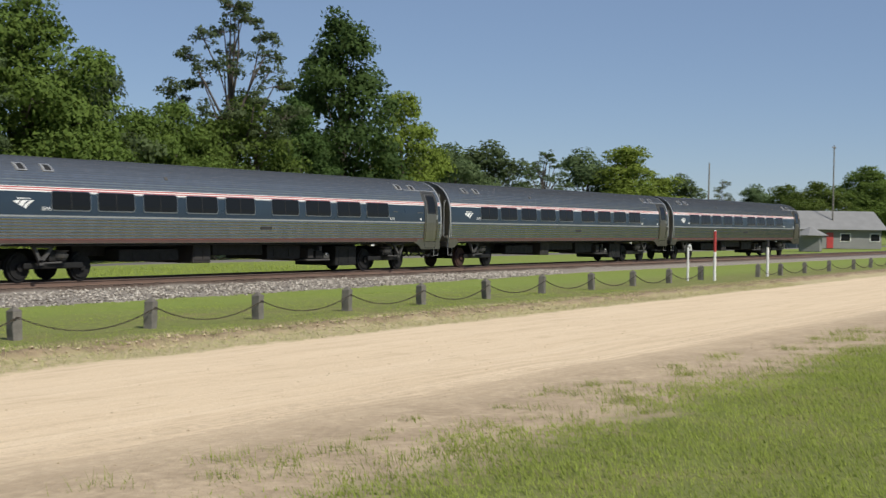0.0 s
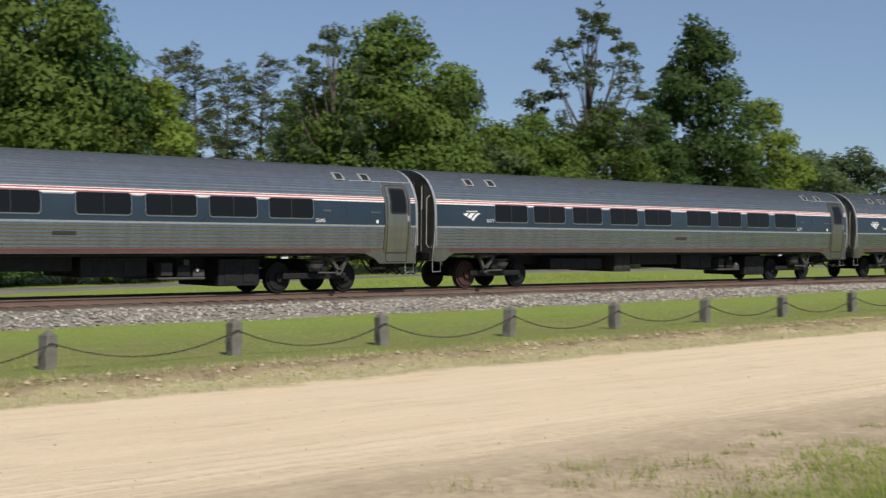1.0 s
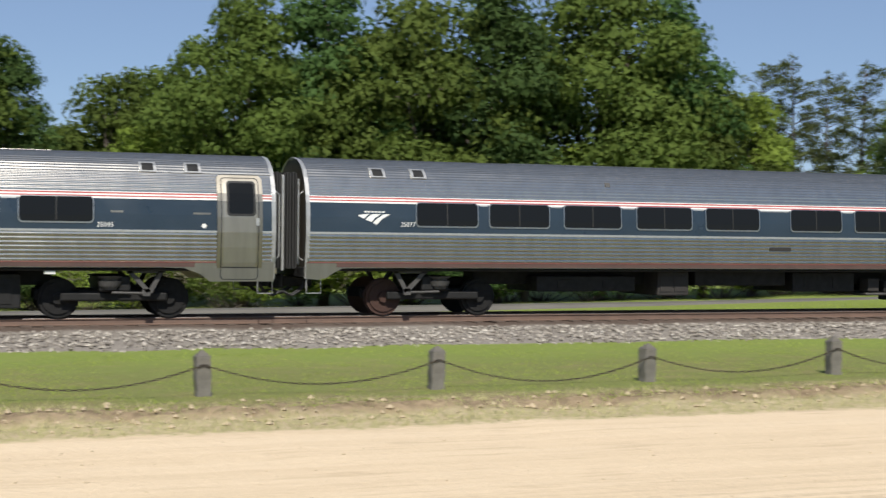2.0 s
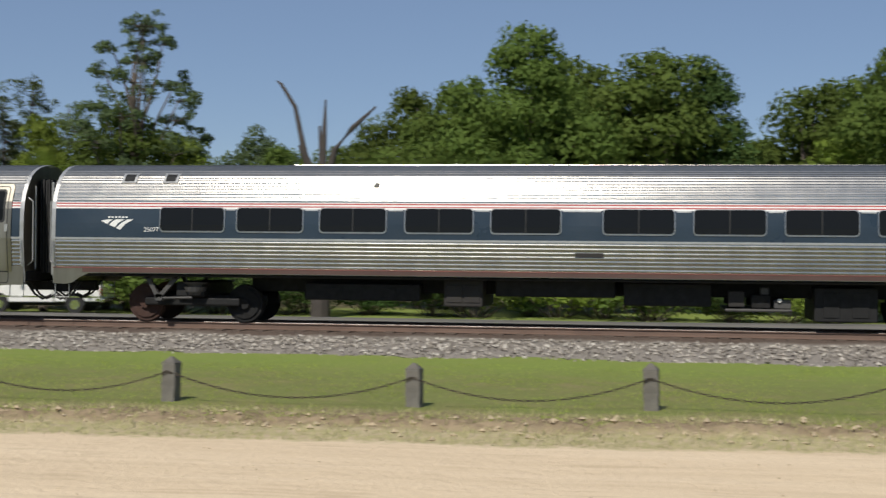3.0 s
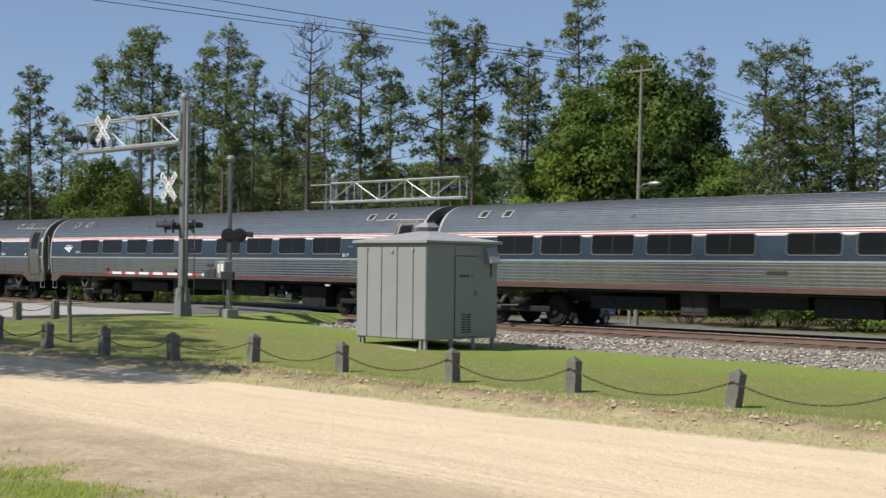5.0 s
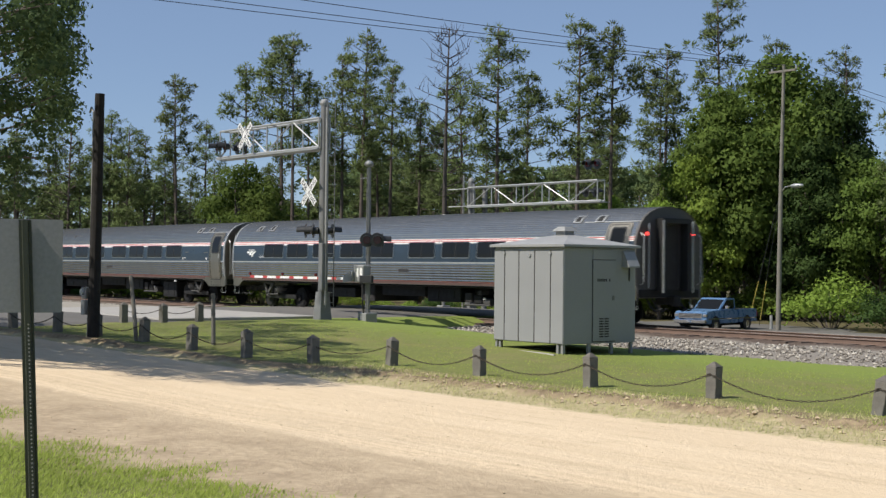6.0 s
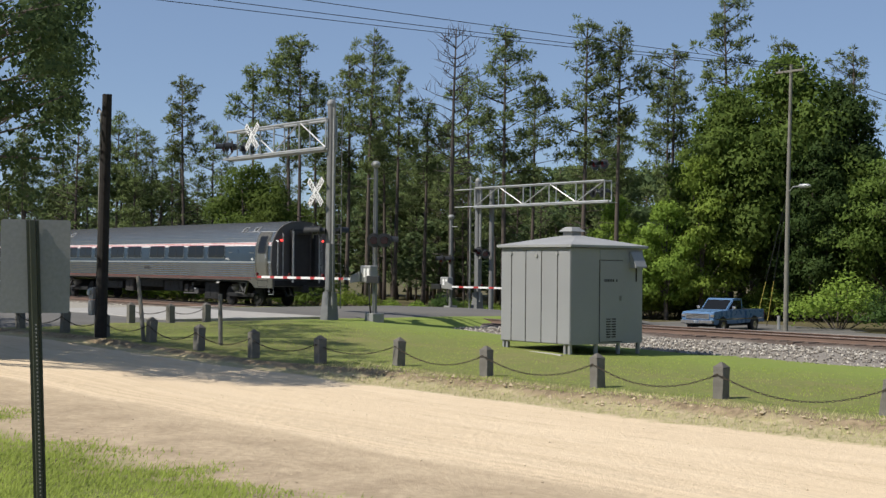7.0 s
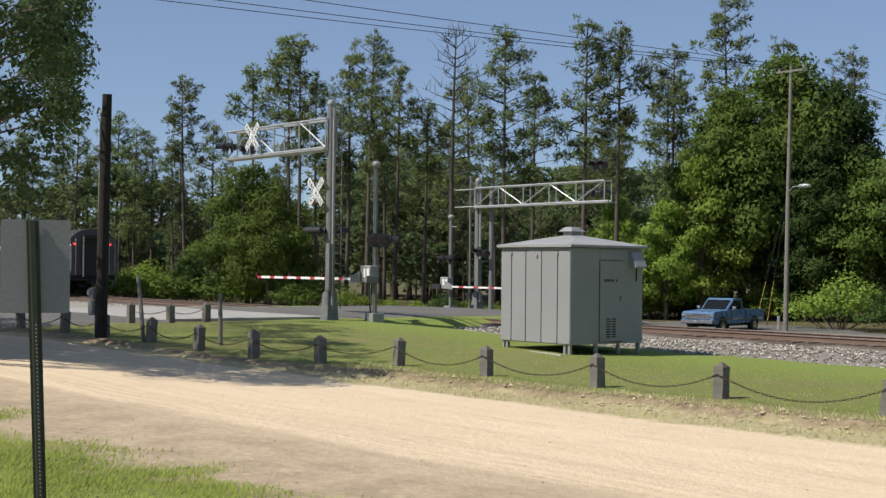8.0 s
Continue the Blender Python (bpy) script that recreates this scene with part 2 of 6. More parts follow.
def earth():
    n = Nodes("earth")
    sep = n.add("ShaderNodeSeparateXYZ")
    n.link(n.pos(), sep.inputs[0])
    x, y = sep.outputs[0], sep.outputs[1]
    P = n.pos()
    big, mid, fine, tiny = n.noise(0.25, 4, P), n.noise(1.3, 5, P), n.noise(7.0, 5, P), n.noise(42.0, 4, P)
    wob = n.math("ADD", n.math("MULTIPLY", n.math("SUBTRACT", mid, 0.5), 1.5), n.math("MULTIPLY", n.math("SUBTRACT", fine, 0.5), 0.7))
    # sand: pale, with grey-brown wheel lines along it
    st = n.add("ShaderNodeMapping")
    st.inputs["Scale"].default_value = (0.12, 2.2, 1.0)
    st.inputs["Rotation"].default_value = (0, 0, radians(1.5))
    n.link(P, st.inputs[0])
    lines = n.noise(1.0, 5, st.outputs[0])
    sand = n.ramp(n.math("ADD", n.math("MULTIPLY", lines, 0.7), n.math("MULTIPLY", fine, 0.3)), [(0.32, (0.58, 0.455, 0.305)), (0.46, (0.645, 0.51, 0.345)), (0.66, (0.69, 0.555, 0.385))])
    sand = n.mix(n.ramp(tiny, [(0.35, 0.22), (0.6, 0.0)]), sand, (0.36, 0.28, 0.19))
    rut = n.add("ShaderNodeMapping")
    rut.inputs["Scale"].default_value = (0.35, 8.0, 1.0)
    rut.inputs["Rotation"].default_value = (0, 0, radians(2.5))
    n.link(P, rut.inputs[0])
    sand = n.mix(n.ramp(n.math("ADD", n.math("MULTIPLY", n.noise(1.0, 6, rut.outputs[0]), 0.6), n.math("MULTIPLY", mid, 0.4)), [(0.36, 0.45), (0.46, 0.0)]), sand, (0.44, 0.335, 0.215))
    wheel = n.add("ShaderNodeMapping")
    wheel.inputs["Scale"].default_value = (0.06, 3.6, 1.0)
    wheel.inputs["Rotation"].default_value = (0, 0, radians(-1.0))
    n.link(P, wheel.inputs[0])
    track_ = n.math("MULTIPLY", n.ramp(n.noise(1.0, 3, wheel.outputs[0]), [(0.40, 0.0), (0.47, 1.0), (0.50, 1.0), (0.56, 0.0)]), n.ramp(fine, [(0.35, 0.0), (0.6, 0.65)]))
    near_side = n.ramp(n.math("MULTIPLY", n.math("SUBTRACT", 12.8, y), 0.4), [(0.0, 0.08), (1.0, 0.8)])
    sand = n.mix(n.math("MULTIPLY", track_, near_side), sand, (0.33, 0.25, 0.165))
    # damp, trodden shoulder on the near side
    soil = n.ramp(n.math("ADD", n.math("MULTIPLY", mid, 0.5), n.math("MULTIPLY", fine, 0.5)), [(0.35, (0.27, 0.205, 0.135)), (0.65, (0.47, 0.37, 0.25))])
    shoulder = n.ramp(n.math("ADD", n.math("MULTIPLY", n.math("SUBTRACT", y, 10.5), -0.8), n.math("MULTIPLY", wob, 0.45)), [(0.0, 0.0), (0.25, 0.6), (1.0, 0.9)])
    road = n.mix(shoulder, sand, soil)
    # grass
    grass = n.ramp(n.math("ADD", n.math("MULTIPLY", mid, 0.45), n.math("ADD", n.math("MULTIPLY", fine, 0.25), n.math("MULTIPLY", big, 0.3))),
                   [(0.38, (0.235, 0.205, 0.090)), (0.47, (0.185, 0.188, 0.062)), (0.53, (0.165, 0.185, 0.054)), (0.62, (0.20, 0.222, 0.062))])
    grass = n.mix(n.ramp(tiny, [(0.35, 0.55), (0.60, 0.0)]), grass, (0.10, 0.12, 0.032))
    grass = n.mix(n.ramp(fine, [(0.52, 0.0), (0.72, 0.5)]), grass, (0.26, 0.235, 0.10))
    lush = n.ramp(n.math("ADD", n.math("MULTIPLY", n.math("SUBTRACT", y, 22.5), 0.25), n.math("MULTIPLY", wob, 0.4)), [(0.0, 0.0), (1.0, 0.55)])
    grass = n.mix(lush, grass, (0.19, 0.262, 0.046))
    # distances to the edges
    xc = n.math("MINIMUM", n.math("MAXIMUM", x, -25.0), 95.0)
    bend = n.math("ADD", n.math("MULTIPLY", n.math("MINIMUM", n.math("MAXIMUM", n.math("SUBTRACT", -25.0, x), 0.0), 4.3), 0.19),
                  n.math("MULTIPLY", n.math("MINIMUM", n.math("MAXIMUM", n.math("SUBTRACT", -29.3, x), 0.0), 30.0), 0.10))
    far = n.math("SUBTRACT", n.math("ADD", y, bend), n.math("ADD", n.math("MULTIPLY", xc, 0.03), 16.25))        # > 0 beyond the road
    far = n.math("MULTIPLY", far, n.math("ADD", 1.0, n.math("MULTIPLY", n.math("MULTIPLY", n.math("SUBTRACT", -23.5, x), 0.333, True), 1.8)))
    near = n.math("SUBTRACT", 7.2, y)                                                        # > 0 on the camera's lawn
    f1 = n.ramp(n.math("ADD", far, n.math("MULTIPLY", wob, 0.55)), [(0.0, 0.0), (0.3, 1.0)])
    scarp = n.math("DIVIDE", n.math("ADD", n.math("SUBTRACT", far, 1.05), n.math("MULTIPLY", wob, 0.45)), 0.35, True)
    lawn = n.math("DIVIDE", n.math("ADD", n.math("SUBTRACT", far, 1.75), n.math("MULTIPLY", wob, 0.7)), 0.9, True)
    lawn = n.ramp(lawn, [(0.05, 0.0), (1.0, 1.0)])
    apron = n.mix(n.ramp(fine, [(0.35, 0.1), (0.65, 0.8)]), n.mix(0.5, sand, soil), (0.30, 0.285, 0.115))
    bank = n.ramp(n.math("ADD", n.math("MULTIPLY", mid, 0.4), n.math("MULTIPLY", fine, 0.6)), [(0.35, (0.13, 0.094, 0.056)), (0.60, (0.32, 0.243, 0.15))])
    beyond = n.mix(lawn, n.mix(scarp, apron, bank), grass)
    col = n.mix(f1, road, beyond)
    depth = n.math("SUBTRACT", n.math("SUBTRACT", n.math("MULTIPLY", y, 0.94), n.math("MULTIPLY", x, 0.342)), 64.5)
    floor_ = n.ramp(n.math("ADD", n.math("MULTIPLY", mid, 0.5), n.math("MULTIPLY", fine, 0.5)), [(0.35, (0.075, 0.058, 0.032)), (0.65, (0.125, 0.115, 0.05))])
    col = n.mix(n.ramp(n.math("ADD", n.math("MULTIPLY", depth, 0.3), wob), [(0.0, 0.0), (1.0, 1.0)]), col, floor_)
    f2 = n.ramp(n.math("ADD", near, n.math("MULTIPLY", wob, 1.4)), [(0.0, 0.0), (0.9, 1.0)])
    col = n.mix(f2, col, grass)
    n.base(col)
    n.gloss(0.95)
    n.b.inputs["Specular IOR Level"].default_value = 0.2
    n.bump(n.math("ADD", n.math("MULTIPLY", fine, 0.7), n.math("MULTIPLY", tiny, 0.35)), 0.6, 0.06)
    return n.mat


M_EARTH = earth()

# ---------------------------------------------------------------- mesh helpers


def link_mesh(name, bm, material, parent=None, smooth=False):
    me = bpy.data.meshes.new(name)
    bm.normal_update()
    bm.to_mesh(me)
    bm.free()
    if material:
        me.materials.append(material)
    if smooth:
        me.shade_smooth()
    ob = new(name, me)
    ob.parent = parent
    return ob


def part(name, bm, material, parent, label="", smooth=False):
    ob = link_mesh(name, bm, material, parent, smooth)
    return tagged(ob, label)


def thing(name, at, label, category, group="", kind="", rz=0.0):
    ob = new(name)
    ob.empty_display_size = 0.3
    ob.matrix_basis = pose(*at, 0, 0, rz)
    return tagged(ob, label, category, group, kind)


def box(bm, x0, x1, y0, y1, z0, z1, bevel=0.0):
    """A box with bevelled edges, added to bm."""
    tmp = bmesh.new()
    bmesh.ops.create_cube(tmp, size=1.0, matrix=Matrix.Translation(((x0 + x1) / 2, (y0 + y1) / 2, (z0 + z1) / 2)) @ Matrix.Diagonal((abs(x1 - x0), abs(y1 - y0), abs(z1 - z0), 1)))
    if bevel:
        bmesh.ops.bevel(tmp, geom=list(tmp.edges), offset=bevel, segments=2, affect="EDGES", profile=0.5)
    merge(bm, tmp)
    return bm


def merge(bm, tmp, m=None):
    me = bpy.data.meshes.new("tmp")
    if m is not None:
        tmp.transform(m)
    tmp.to_mesh(me)
    tmp.free()
    bm.from_mesh(me)
    bpy.data.meshes.remove(me)


def tube(bm, points, radii, sides=8, caps=True):
    """A round bar through points, with a radius at each."""
    pts = [Vector(p) for p in points]
    if isinstance(radii, (int, float)):
        radii = [radii] * len(pts)
    rings = []
    for i, p in enumerate(pts):
        d = (pts[min(i + 1, len(pts) - 1)] - pts[max(i - 1, 0)]).normalized()
        side = d.cross(Vector((0, 0, 1)) if abs(d.z) < 0.9 else Vector((1, 0, 0))).normalized()
        up = side.cross(d)
        rings.append([bm.verts.new(p + (side * math.cos(a) + up * math.sin(a)) * radii[i]) for a in [2 * math.pi * k / sides for k in range(sides)]])
    for a, b in zip(rings, rings[1:]):
        for k in range(sides):
            bm.faces.new((a[k], a[(k + 1) % sides], b[(k + 1) % sides], b[k]))
    if caps:
        bm.faces.new(list(reversed(rings[0])))
        bm.faces.new(rings[-1])
    return bm


def sweep(bm, profile, xs, closed=False):
    """Profile of (y, z) carried along x."""
    rows = [[bm.verts.new((x, y, z)) for y, z in profile] for x in xs]
    k = len(profile)
    for a, b in zip(rows, rows[1:]):
        for i in range(k if closed else k - 1):
            bm.faces.new((a[i], a[(i + 1) % k], b[(i + 1) % k], b[i]))
    return rows


def prism(bm, outline, y0, y1):
    """An outline of (x, z) given thickness from y0 to y1."""
    a = [bm.verts.new((x, y0, z)) for x, z in outline]
    b = [bm.verts.new((x, y1, z)) for x, z in outline]
    bm.faces.new(a)
    bm.faces.new(list(reversed(b)))
    for i in range(len(a)):
        j = (i + 1) % len(a)
        bm.faces.new((a[j], a[i], b[i], b[j]))
    bmesh.ops.recalc_face_normals(bm, faces=bm.faces)
    return bm


def rounded(x0, x1, z0, z1, r, k=4):
    pts = []
    for cx, cz, a0 in ((x1 - r, z1 - r, 0), (x0 + r, z1 - r, 90), (x0 + r, z0 + r, 180), (x1 - r, z0 + r, 270)):
        for i in range(k + 1):
            a = radians(a0 + 90 * i / k)
            pts.append((cx + r * math.cos(a), cz + r * math.sin(a)))
    return pts


def disc_x(bm, c, r, w, sides=24, axis="Y"):
    m = Matrix.Translation(c) @ (Matrix.Rotation(radians(90), 4, "X") if axis == "Y" else Matrix.Rotation(radians(90), 4, "Y") if axis == "X" else Matrix())
    bmesh.ops.create_cone(bm, cap_ends=True, segments=sides, radius1=r, radius2=r, depth=w, matrix=m)
    return bm


def lettering(text, size, material, parent, m, name="lettering"):
    """Words in the built-in font, turned into a mesh."""
    cu = bpy.data.curves.new(name, "FONT")
    cu.body, cu.size, cu.align_x, cu.align_y, cu.extrude, cu.resolution_u = text, size, "CENTER", "CENTER", 0.002, 2
    tmp = new("tmp_text", cu)
    me = bpy.data.meshes.new_from_object(tmp.evaluated_get(bpy.context.evaluated_depsgraph_get()))
    bpy.data.objects.remove(tmp)
    bpy.data.curves.remove(cu)
    me.materials.clear()
    me.materials.append(material)
    ob = new(name, me)
    ob.parent = parent
    ob.matrix_basis = m
    return ob


def raw_mesh(name, verts, faces, material, parent=None):
    me = bpy.data.meshes.new(name)
    me.from_pydata(verts, [], faces)
    me.materials.append(material)
    ob = new(name, me)
    ob.parent = parent
    return ob


def smooth01(a, b, v):
    t = min(max((v - a) / (b - a), 0.0), 1.0)
    return t * t * (3 - 2 * t)


# ---------------------------------------------------------------- the ground


def ground_z(x, y):
    """Height of the earth: road, bank, lawn, rise to the level crossing, lower land behind the track."""
    d = (y - road_far(x)) * (1 + 1.8 * min(max((-23.5 - x) / 3, 0), 1))          # the bank narrows at the bend
    step = d + 0.30 * noise.noise((x * 0.7, y * 0.3, 0)) + 0.12 * noise.noise((x * 2.9, y, 6.0))
    z = ROAD_Z + 0.035 * smooth01(0.0, 1.2, d) + (-ROAD_Z - 0.035) * smooth01(1.18, 1.50, step)
    z *= smooth01(3.0, 9.0, y) if y < 9 else 1
    rise = smooth01(-21, -37, x) * smooth01(8, 14, y) * (1 - smooth01(36, 42, y))
    rise *= 1 - smooth01(26.6, 29.0, y) * (1 - smooth01(-37.5, -39.5, x) * smooth01(-58.0, -54.0, x))
    z += 0.38 * rise
    z -= 0.06 * smooth01(21, 27, y) * (1 - rise)
    z -= 0.66 * smooth01(37, 46, y) * smooth01(60, 10, x) * (1 - smooth01(-48, -50, x) * (1 - smooth01(44, 50, y)))
    if 2 < y < 40 and -60 < x < 110:
        z += 0.03 * noise.noise((x * 0.4, y * 0.4, 3.1)) + 0.012 * noise.noise((x * 1.7, y * 1.7, 7.7))
        if 0.6 < d < 2.2:
            z += (0.06 * noise.noise((x * 1.6, y * 2.1, 1.3)) + 0.075 * noise.noise((x * 4.3, y * 4.3, 4.3))) * (1 - abs(d - 1.4) / 0.8)
    # the ballast bed covers the earth under the track
    return z


def axis(parts):
    out = []
    for a, b, step in parts:
        k = max(1, round((b - a) / step))
        out += [a + (b - a) * i / k for i in range(k)]
    return out + [parts[-1][1]]


XS = axis([(-3000, -400, 650), (-400, -100, 50), (-100, -60, 5), (-60, -35, 0.6), (-35, 32, 0.22), (32, 110, 0.8), (110, 200, 10), (200, 600, 80), (600, 3000, 600)])
YS = axis([(-3000, -300, 675), (-300, -20, 40), (-20, 2, 2), (2, 6, 0.5), (6, 14, 0.4), (14, 20.5, 0.16), (20.5, 30, 0.7), (30, 60, 2.0), (60, 140, 8), (140, 500, 60), (500, 3000, 625)])


def build_ground():
    verts = [(x, y, ground_z(x, y)) for y in YS for x in XS]
    w = len(XS)
    road, rest = [], []
    for j in range(len(YS) - 1):
        for i in range(w - 1):
            f = (j * w + i, j * w + i + 1, (j + 1) * w + i + 1, (j + 1) * w + i)
            xc, yc = (XS[i] + XS[i + 1]) / 2, (YS[j] + YS[j + 1]) / 2
            (road if road_near(xc) < yc < road_far(xc) and -60 < xc < 110 else rest).append(f)
    g = raw_mesh("ground", verts, rest, M_EARTH)
    tagged(g, "mown green grass with a crumbling dry bank", "ground", kind="structure")
    used = sorted({v for f in road for v in f})
    at = {v: i for i, v in enumerate(used)}
    r = raw_mesh("dirt_road", [verts[v] for v in used], [tuple(at[v] for v in f) for f in road], M_EARTH)
    tagged(r, "pale sandy dirt road with faint wheel lines", "road", kind="structure")
    for o in (g, r):
        o.data.shade_smooth()


build_ground()

# asphalt street over the level crossing, with its pale concrete apron
bm = bmesh.new()
rows = []
for y in [10, 14, 18, 22, 26, 29, 31.5, 32.6, 34.4, 35.5, 38, 42, 46, 50, 54, 58]:
    z = 0.42 - 1.05 * smooth01(38, 50, y)
    flare = 3.5 * (1 - smooth01(12, 22, y))
    rows.append([bm.verts.new((x, y, z + dz)) for x, dz in ((-53.0 - flare, -0.15), (-52.2 - flare, 0), (-46.5, 0.05), (-40.6 + 0.6 * flare, 0), (-40.0 + 0.6 * flare, -0.15))])
for a, b in zip(rows, rows[1:]):
    for i in range(4):
        bm.faces.new((a[i], a[i + 1], b[i + 1], b[i]))
street = link_mesh("road_crossing", bm, M_ASPHALT, None, True)
tagged(street, "worn grey asphalt street over the railway crossing", "road", kind="structure")
bm = bmesh.new()
box(bm, -52.0, -40.3, 20.6, 26.6, 0.30, 0.478, 0.02)
tagged(link_mesh("pavement_apron", bm, M_CONC), "pale concrete apron beside the asphalt crossing", "pavement", kind="structure")
# stony ground left of the street, up to the track
bm = bmesh.new()
gx, gy = axis([(-92, -53.2, 1.2)]), axis([(21.5, 30.5, 0.9)])
grid = [[bm.verts.new((x + 0.5 * noise.noise((x, y, 1.0)), y + 0.6 * noise.noise((x * 0.6, y, 4.0)), ground_z(x, y) + 0.035 + 0.02 * noise.noise((x * 2, y * 2, 8.0)))) for x in gx] for y in gy]
for a, b in zip(grid, grid[1:]):
    for i in range(len(gx) - 1):
        bm.faces.new((a[i], a[i + 1], b[i + 1], b[i]))
tagged(link_mesh("ground_gravel", bm, M_GRAVEL, None, True), "pale stony gravel between the street and the track", "gravel", kind="structure")
# a back street behind the railway, seen under the coaches
bm = bmesh.new()
rows = []
for x in [-200, -100, -70, -56, -40, -20, 0, 30, 60, 100, 150, 250]:
    z = -0.66 * smooth01(60, 10, x)
    rows.append([bm.verts.new((x, y, z + dz)) for y, dz in ((53.4, -0.15), (53.6, 0.03), (54.4, 0.045), (55.2, 0.03), (55.4, -0.15))])
for a, b in zip(rows, rows[1:]):
    for i in range(4):
        bm.faces.new((a[i + 1], a[i], b[i], b[i + 1]))
tagged(link_mesh("road_behind", bm, M_ASPHALT), "worn grey narrow street behind the railway", "road", kind="structure")

# ---------------------------------------------------------------- railway


def bed_width(x):
    """The stone shoulder thins out towards the town."""
    return 1 - 0.85 * smooth01(28, 70, x)


TX0, TX1 = -150.0, 260.0
bm = bmesh.new()
bed = [(28.0, -0.16), (28.7, -0.04), (29.8, 0.02), (31.2, 0.06), (31.9, 0.10), (32.12, 0.175), (34.88, 0.175), (35.1, 0.13), (36.4, 0.06), (38.0, -0.16)]
sweep(bm, bed, axis([(TX0, -60, 10), (-60, 70, 0.8), (70, TX1, 10)]))
for v in bm.verts:
    v.co.z += 0.05 * noise.noise(v.co * 0.9)
    v.co.y += 0.35 * noise.noise((v.co.x * 0.5, v.co.y, 2.0))
    if v.co.y < 31.6:
        v.co.y = 31.6 - (31.6 - v.co.y) * bed_width(v.co.x)
bmesh.ops.recalc_face_normals(bm, faces=bm.faces)
ballast = link_mesh("ballast_bed", bm, M_BALLAST, None, True)
tagged(ballast, "grey crushed-stone ballast bed under the railway track", "ballast", kind="structure")


def loose_stones(count, x0, x1):
    rnd = random.Random(5)
    verts, faces = [], []
    for _ in range(count):
        x, y = rnd.uniform(x0, x1), 28.1 + 3.7 * rnd.random() ** 0.9
        z = np.interp(y, [b[0] for b in bed], [b[1] for b in bed])
        y = 31.6 - (31.6 - y) * bed_width(x) if y < 31.6 else y
        r = rnd.uniform(0.025, 0.06)
        a = rnd.uniform(0, 6.3)
        k = len(verts)
        for dx, dy, dz in ((1, 0, 0), (0, 1, 0.1), (-1, 0, 0), (0, -1, -0.1), (0.2, 0.1, 0.9), (0, 0, -0.8)):
            s = r * rnd.uniform(0.7, 1.25)
            verts.append((x + s * (dx * math.cos(a) - dy * math.sin(a)), y + s * (dx * math.sin(a) + dy * math.cos(a)), z + 0.03 + s * dz))
        faces += [(k + i, k + (i + 1) % 4, k + 4) for i in range(4)] + [(k + (i + 1) % 4, k + i, k + 5) for i in range(4)]
    return verts, faces


v, f = loose_stones(18500, -84, 62)
tagged(raw_mesh("ballast_stones", v, f, M_STONE), "loose grey ballast stones along the track", "stones", kind="stuff")

track = thing("railway_track", (0, TRACK_Y, 0), "single railway track of rusty rails on dark timber ties", "railway track", kind="structure")
for y in (-0.7525, 0.7525):
    bm = bmesh.new()
    pr = [(-0.076, 0.19), (-0.076, 0.205), (-0.015, 0.225), (-0.010, 0.315), (-0.036, 0.325), (-0.036, 0.352), (0.036, 0.352), (0.036, 0.325), (0.010, 0.315), (0.015, 0.225), (0.076, 0.205), (0.076, 0.19)]
    sweep(bm, [(y + a, b) for a, b in pr], [TX0, -60, 0, 60, TX1], True)
    bmesh.ops.recalc_face_normals(bm, faces=bm.faces)
    rail = part("rail", bm, M_RAIL, track)
    bm = bmesh.new()
    sweep(bm, [(y - 0.03, 0.352), (y - 0.026, 0.358), (y + 0.026, 0.358), (y + 0.03, 0.352)], [TX0, 0, TX1])
    bmesh.ops.recalc_face_normals(bm, faces=bm.faces)
    part("railhead", bm, M_RAILTOP, rail, "polished running surface")

# ---------------------------------------------------------------- chain fence
POST_X = [57.84, 53.72, 49.57, 45.44, 41.14, 37.06, 33.0, 29.13, 25.3, 21.53, 17.76, 14.16, 10.52, 6.89, 3.37, 0.01, -3.26, -6.74, -9.77, -12.57, -15.74, -18.58, -21.62, -24.43]
POSTS = [(x, fence_y(x)) for x in POST_X] + [(-25.54, 16.72), (-27.34, 16.1), (-29.27, 15.75), (-31.55, 15.65), (-33.5, 15.3), (-35.5, 15.08), (-37.9, 14.8)]
RIGHT_POSTS = [(63.7, 21.6), (67.1, 21.6), (71.7, 21.8), (76.5, 21.9), (81.9, 22.0), (86.9, 22.3), (92, 22.5)]
SIDE_POSTS = [(-39.66, 18.98), (-39.6, 20.3), (-39.85, 21.7)]


def fence_post():
    p = thing("fence_post", (0, 0, 0), "weathered grey square timber fence post", "post", "posts of the chain fence")
    bm = bmesh.new()
    box(bm, -0.105, 0.105, -0.105, 0.105, -0.25, 0.545, 0.014)
    bmesh.ops.subdivide_edges(bm, edges=[e for e in bm.edges if e.calc_length() > 0.3], cuts=4)
    for v in bm.verts:
        v.co.x += 0.016 * noise.noise(v.co * 7)
        v.co.y += 0.010 * noise.noise(v.co * 6 + Vector((4, 1, 0)))
    part("post_body", bm, M_POST, p)
    bm = bmesh.new()
    base = [bm.verts.new((sx * 0.104, sy * 0.104, 0.53)) for sx, sy in ((-1, -1), (1, -1), (1, 1), (-1, 1))]
    mid = [bm.verts.new((sx * 0.102, sy * 0.102, 0.548)) for sx, sy in ((-1, -1), (1, -1), (1, 1), (-1, 1))]
    top = [bm.verts.new((sx * 0.016, sy * 0.016, 0.63)) for sx, sy in ((-1, -1), (1, -1), (1, 1), (-1, 1))]
    for a, b in ((base, mid), (mid, top)):
        for i in range(4):
            bm.faces.new((a[i], a[(i + 1) % 4], b[(i + 1) % 4], b[i]))
    bm.faces.new(top)
    part("post_top", bm, M_POSTCAP, p, "chamfered dark top")
    return p


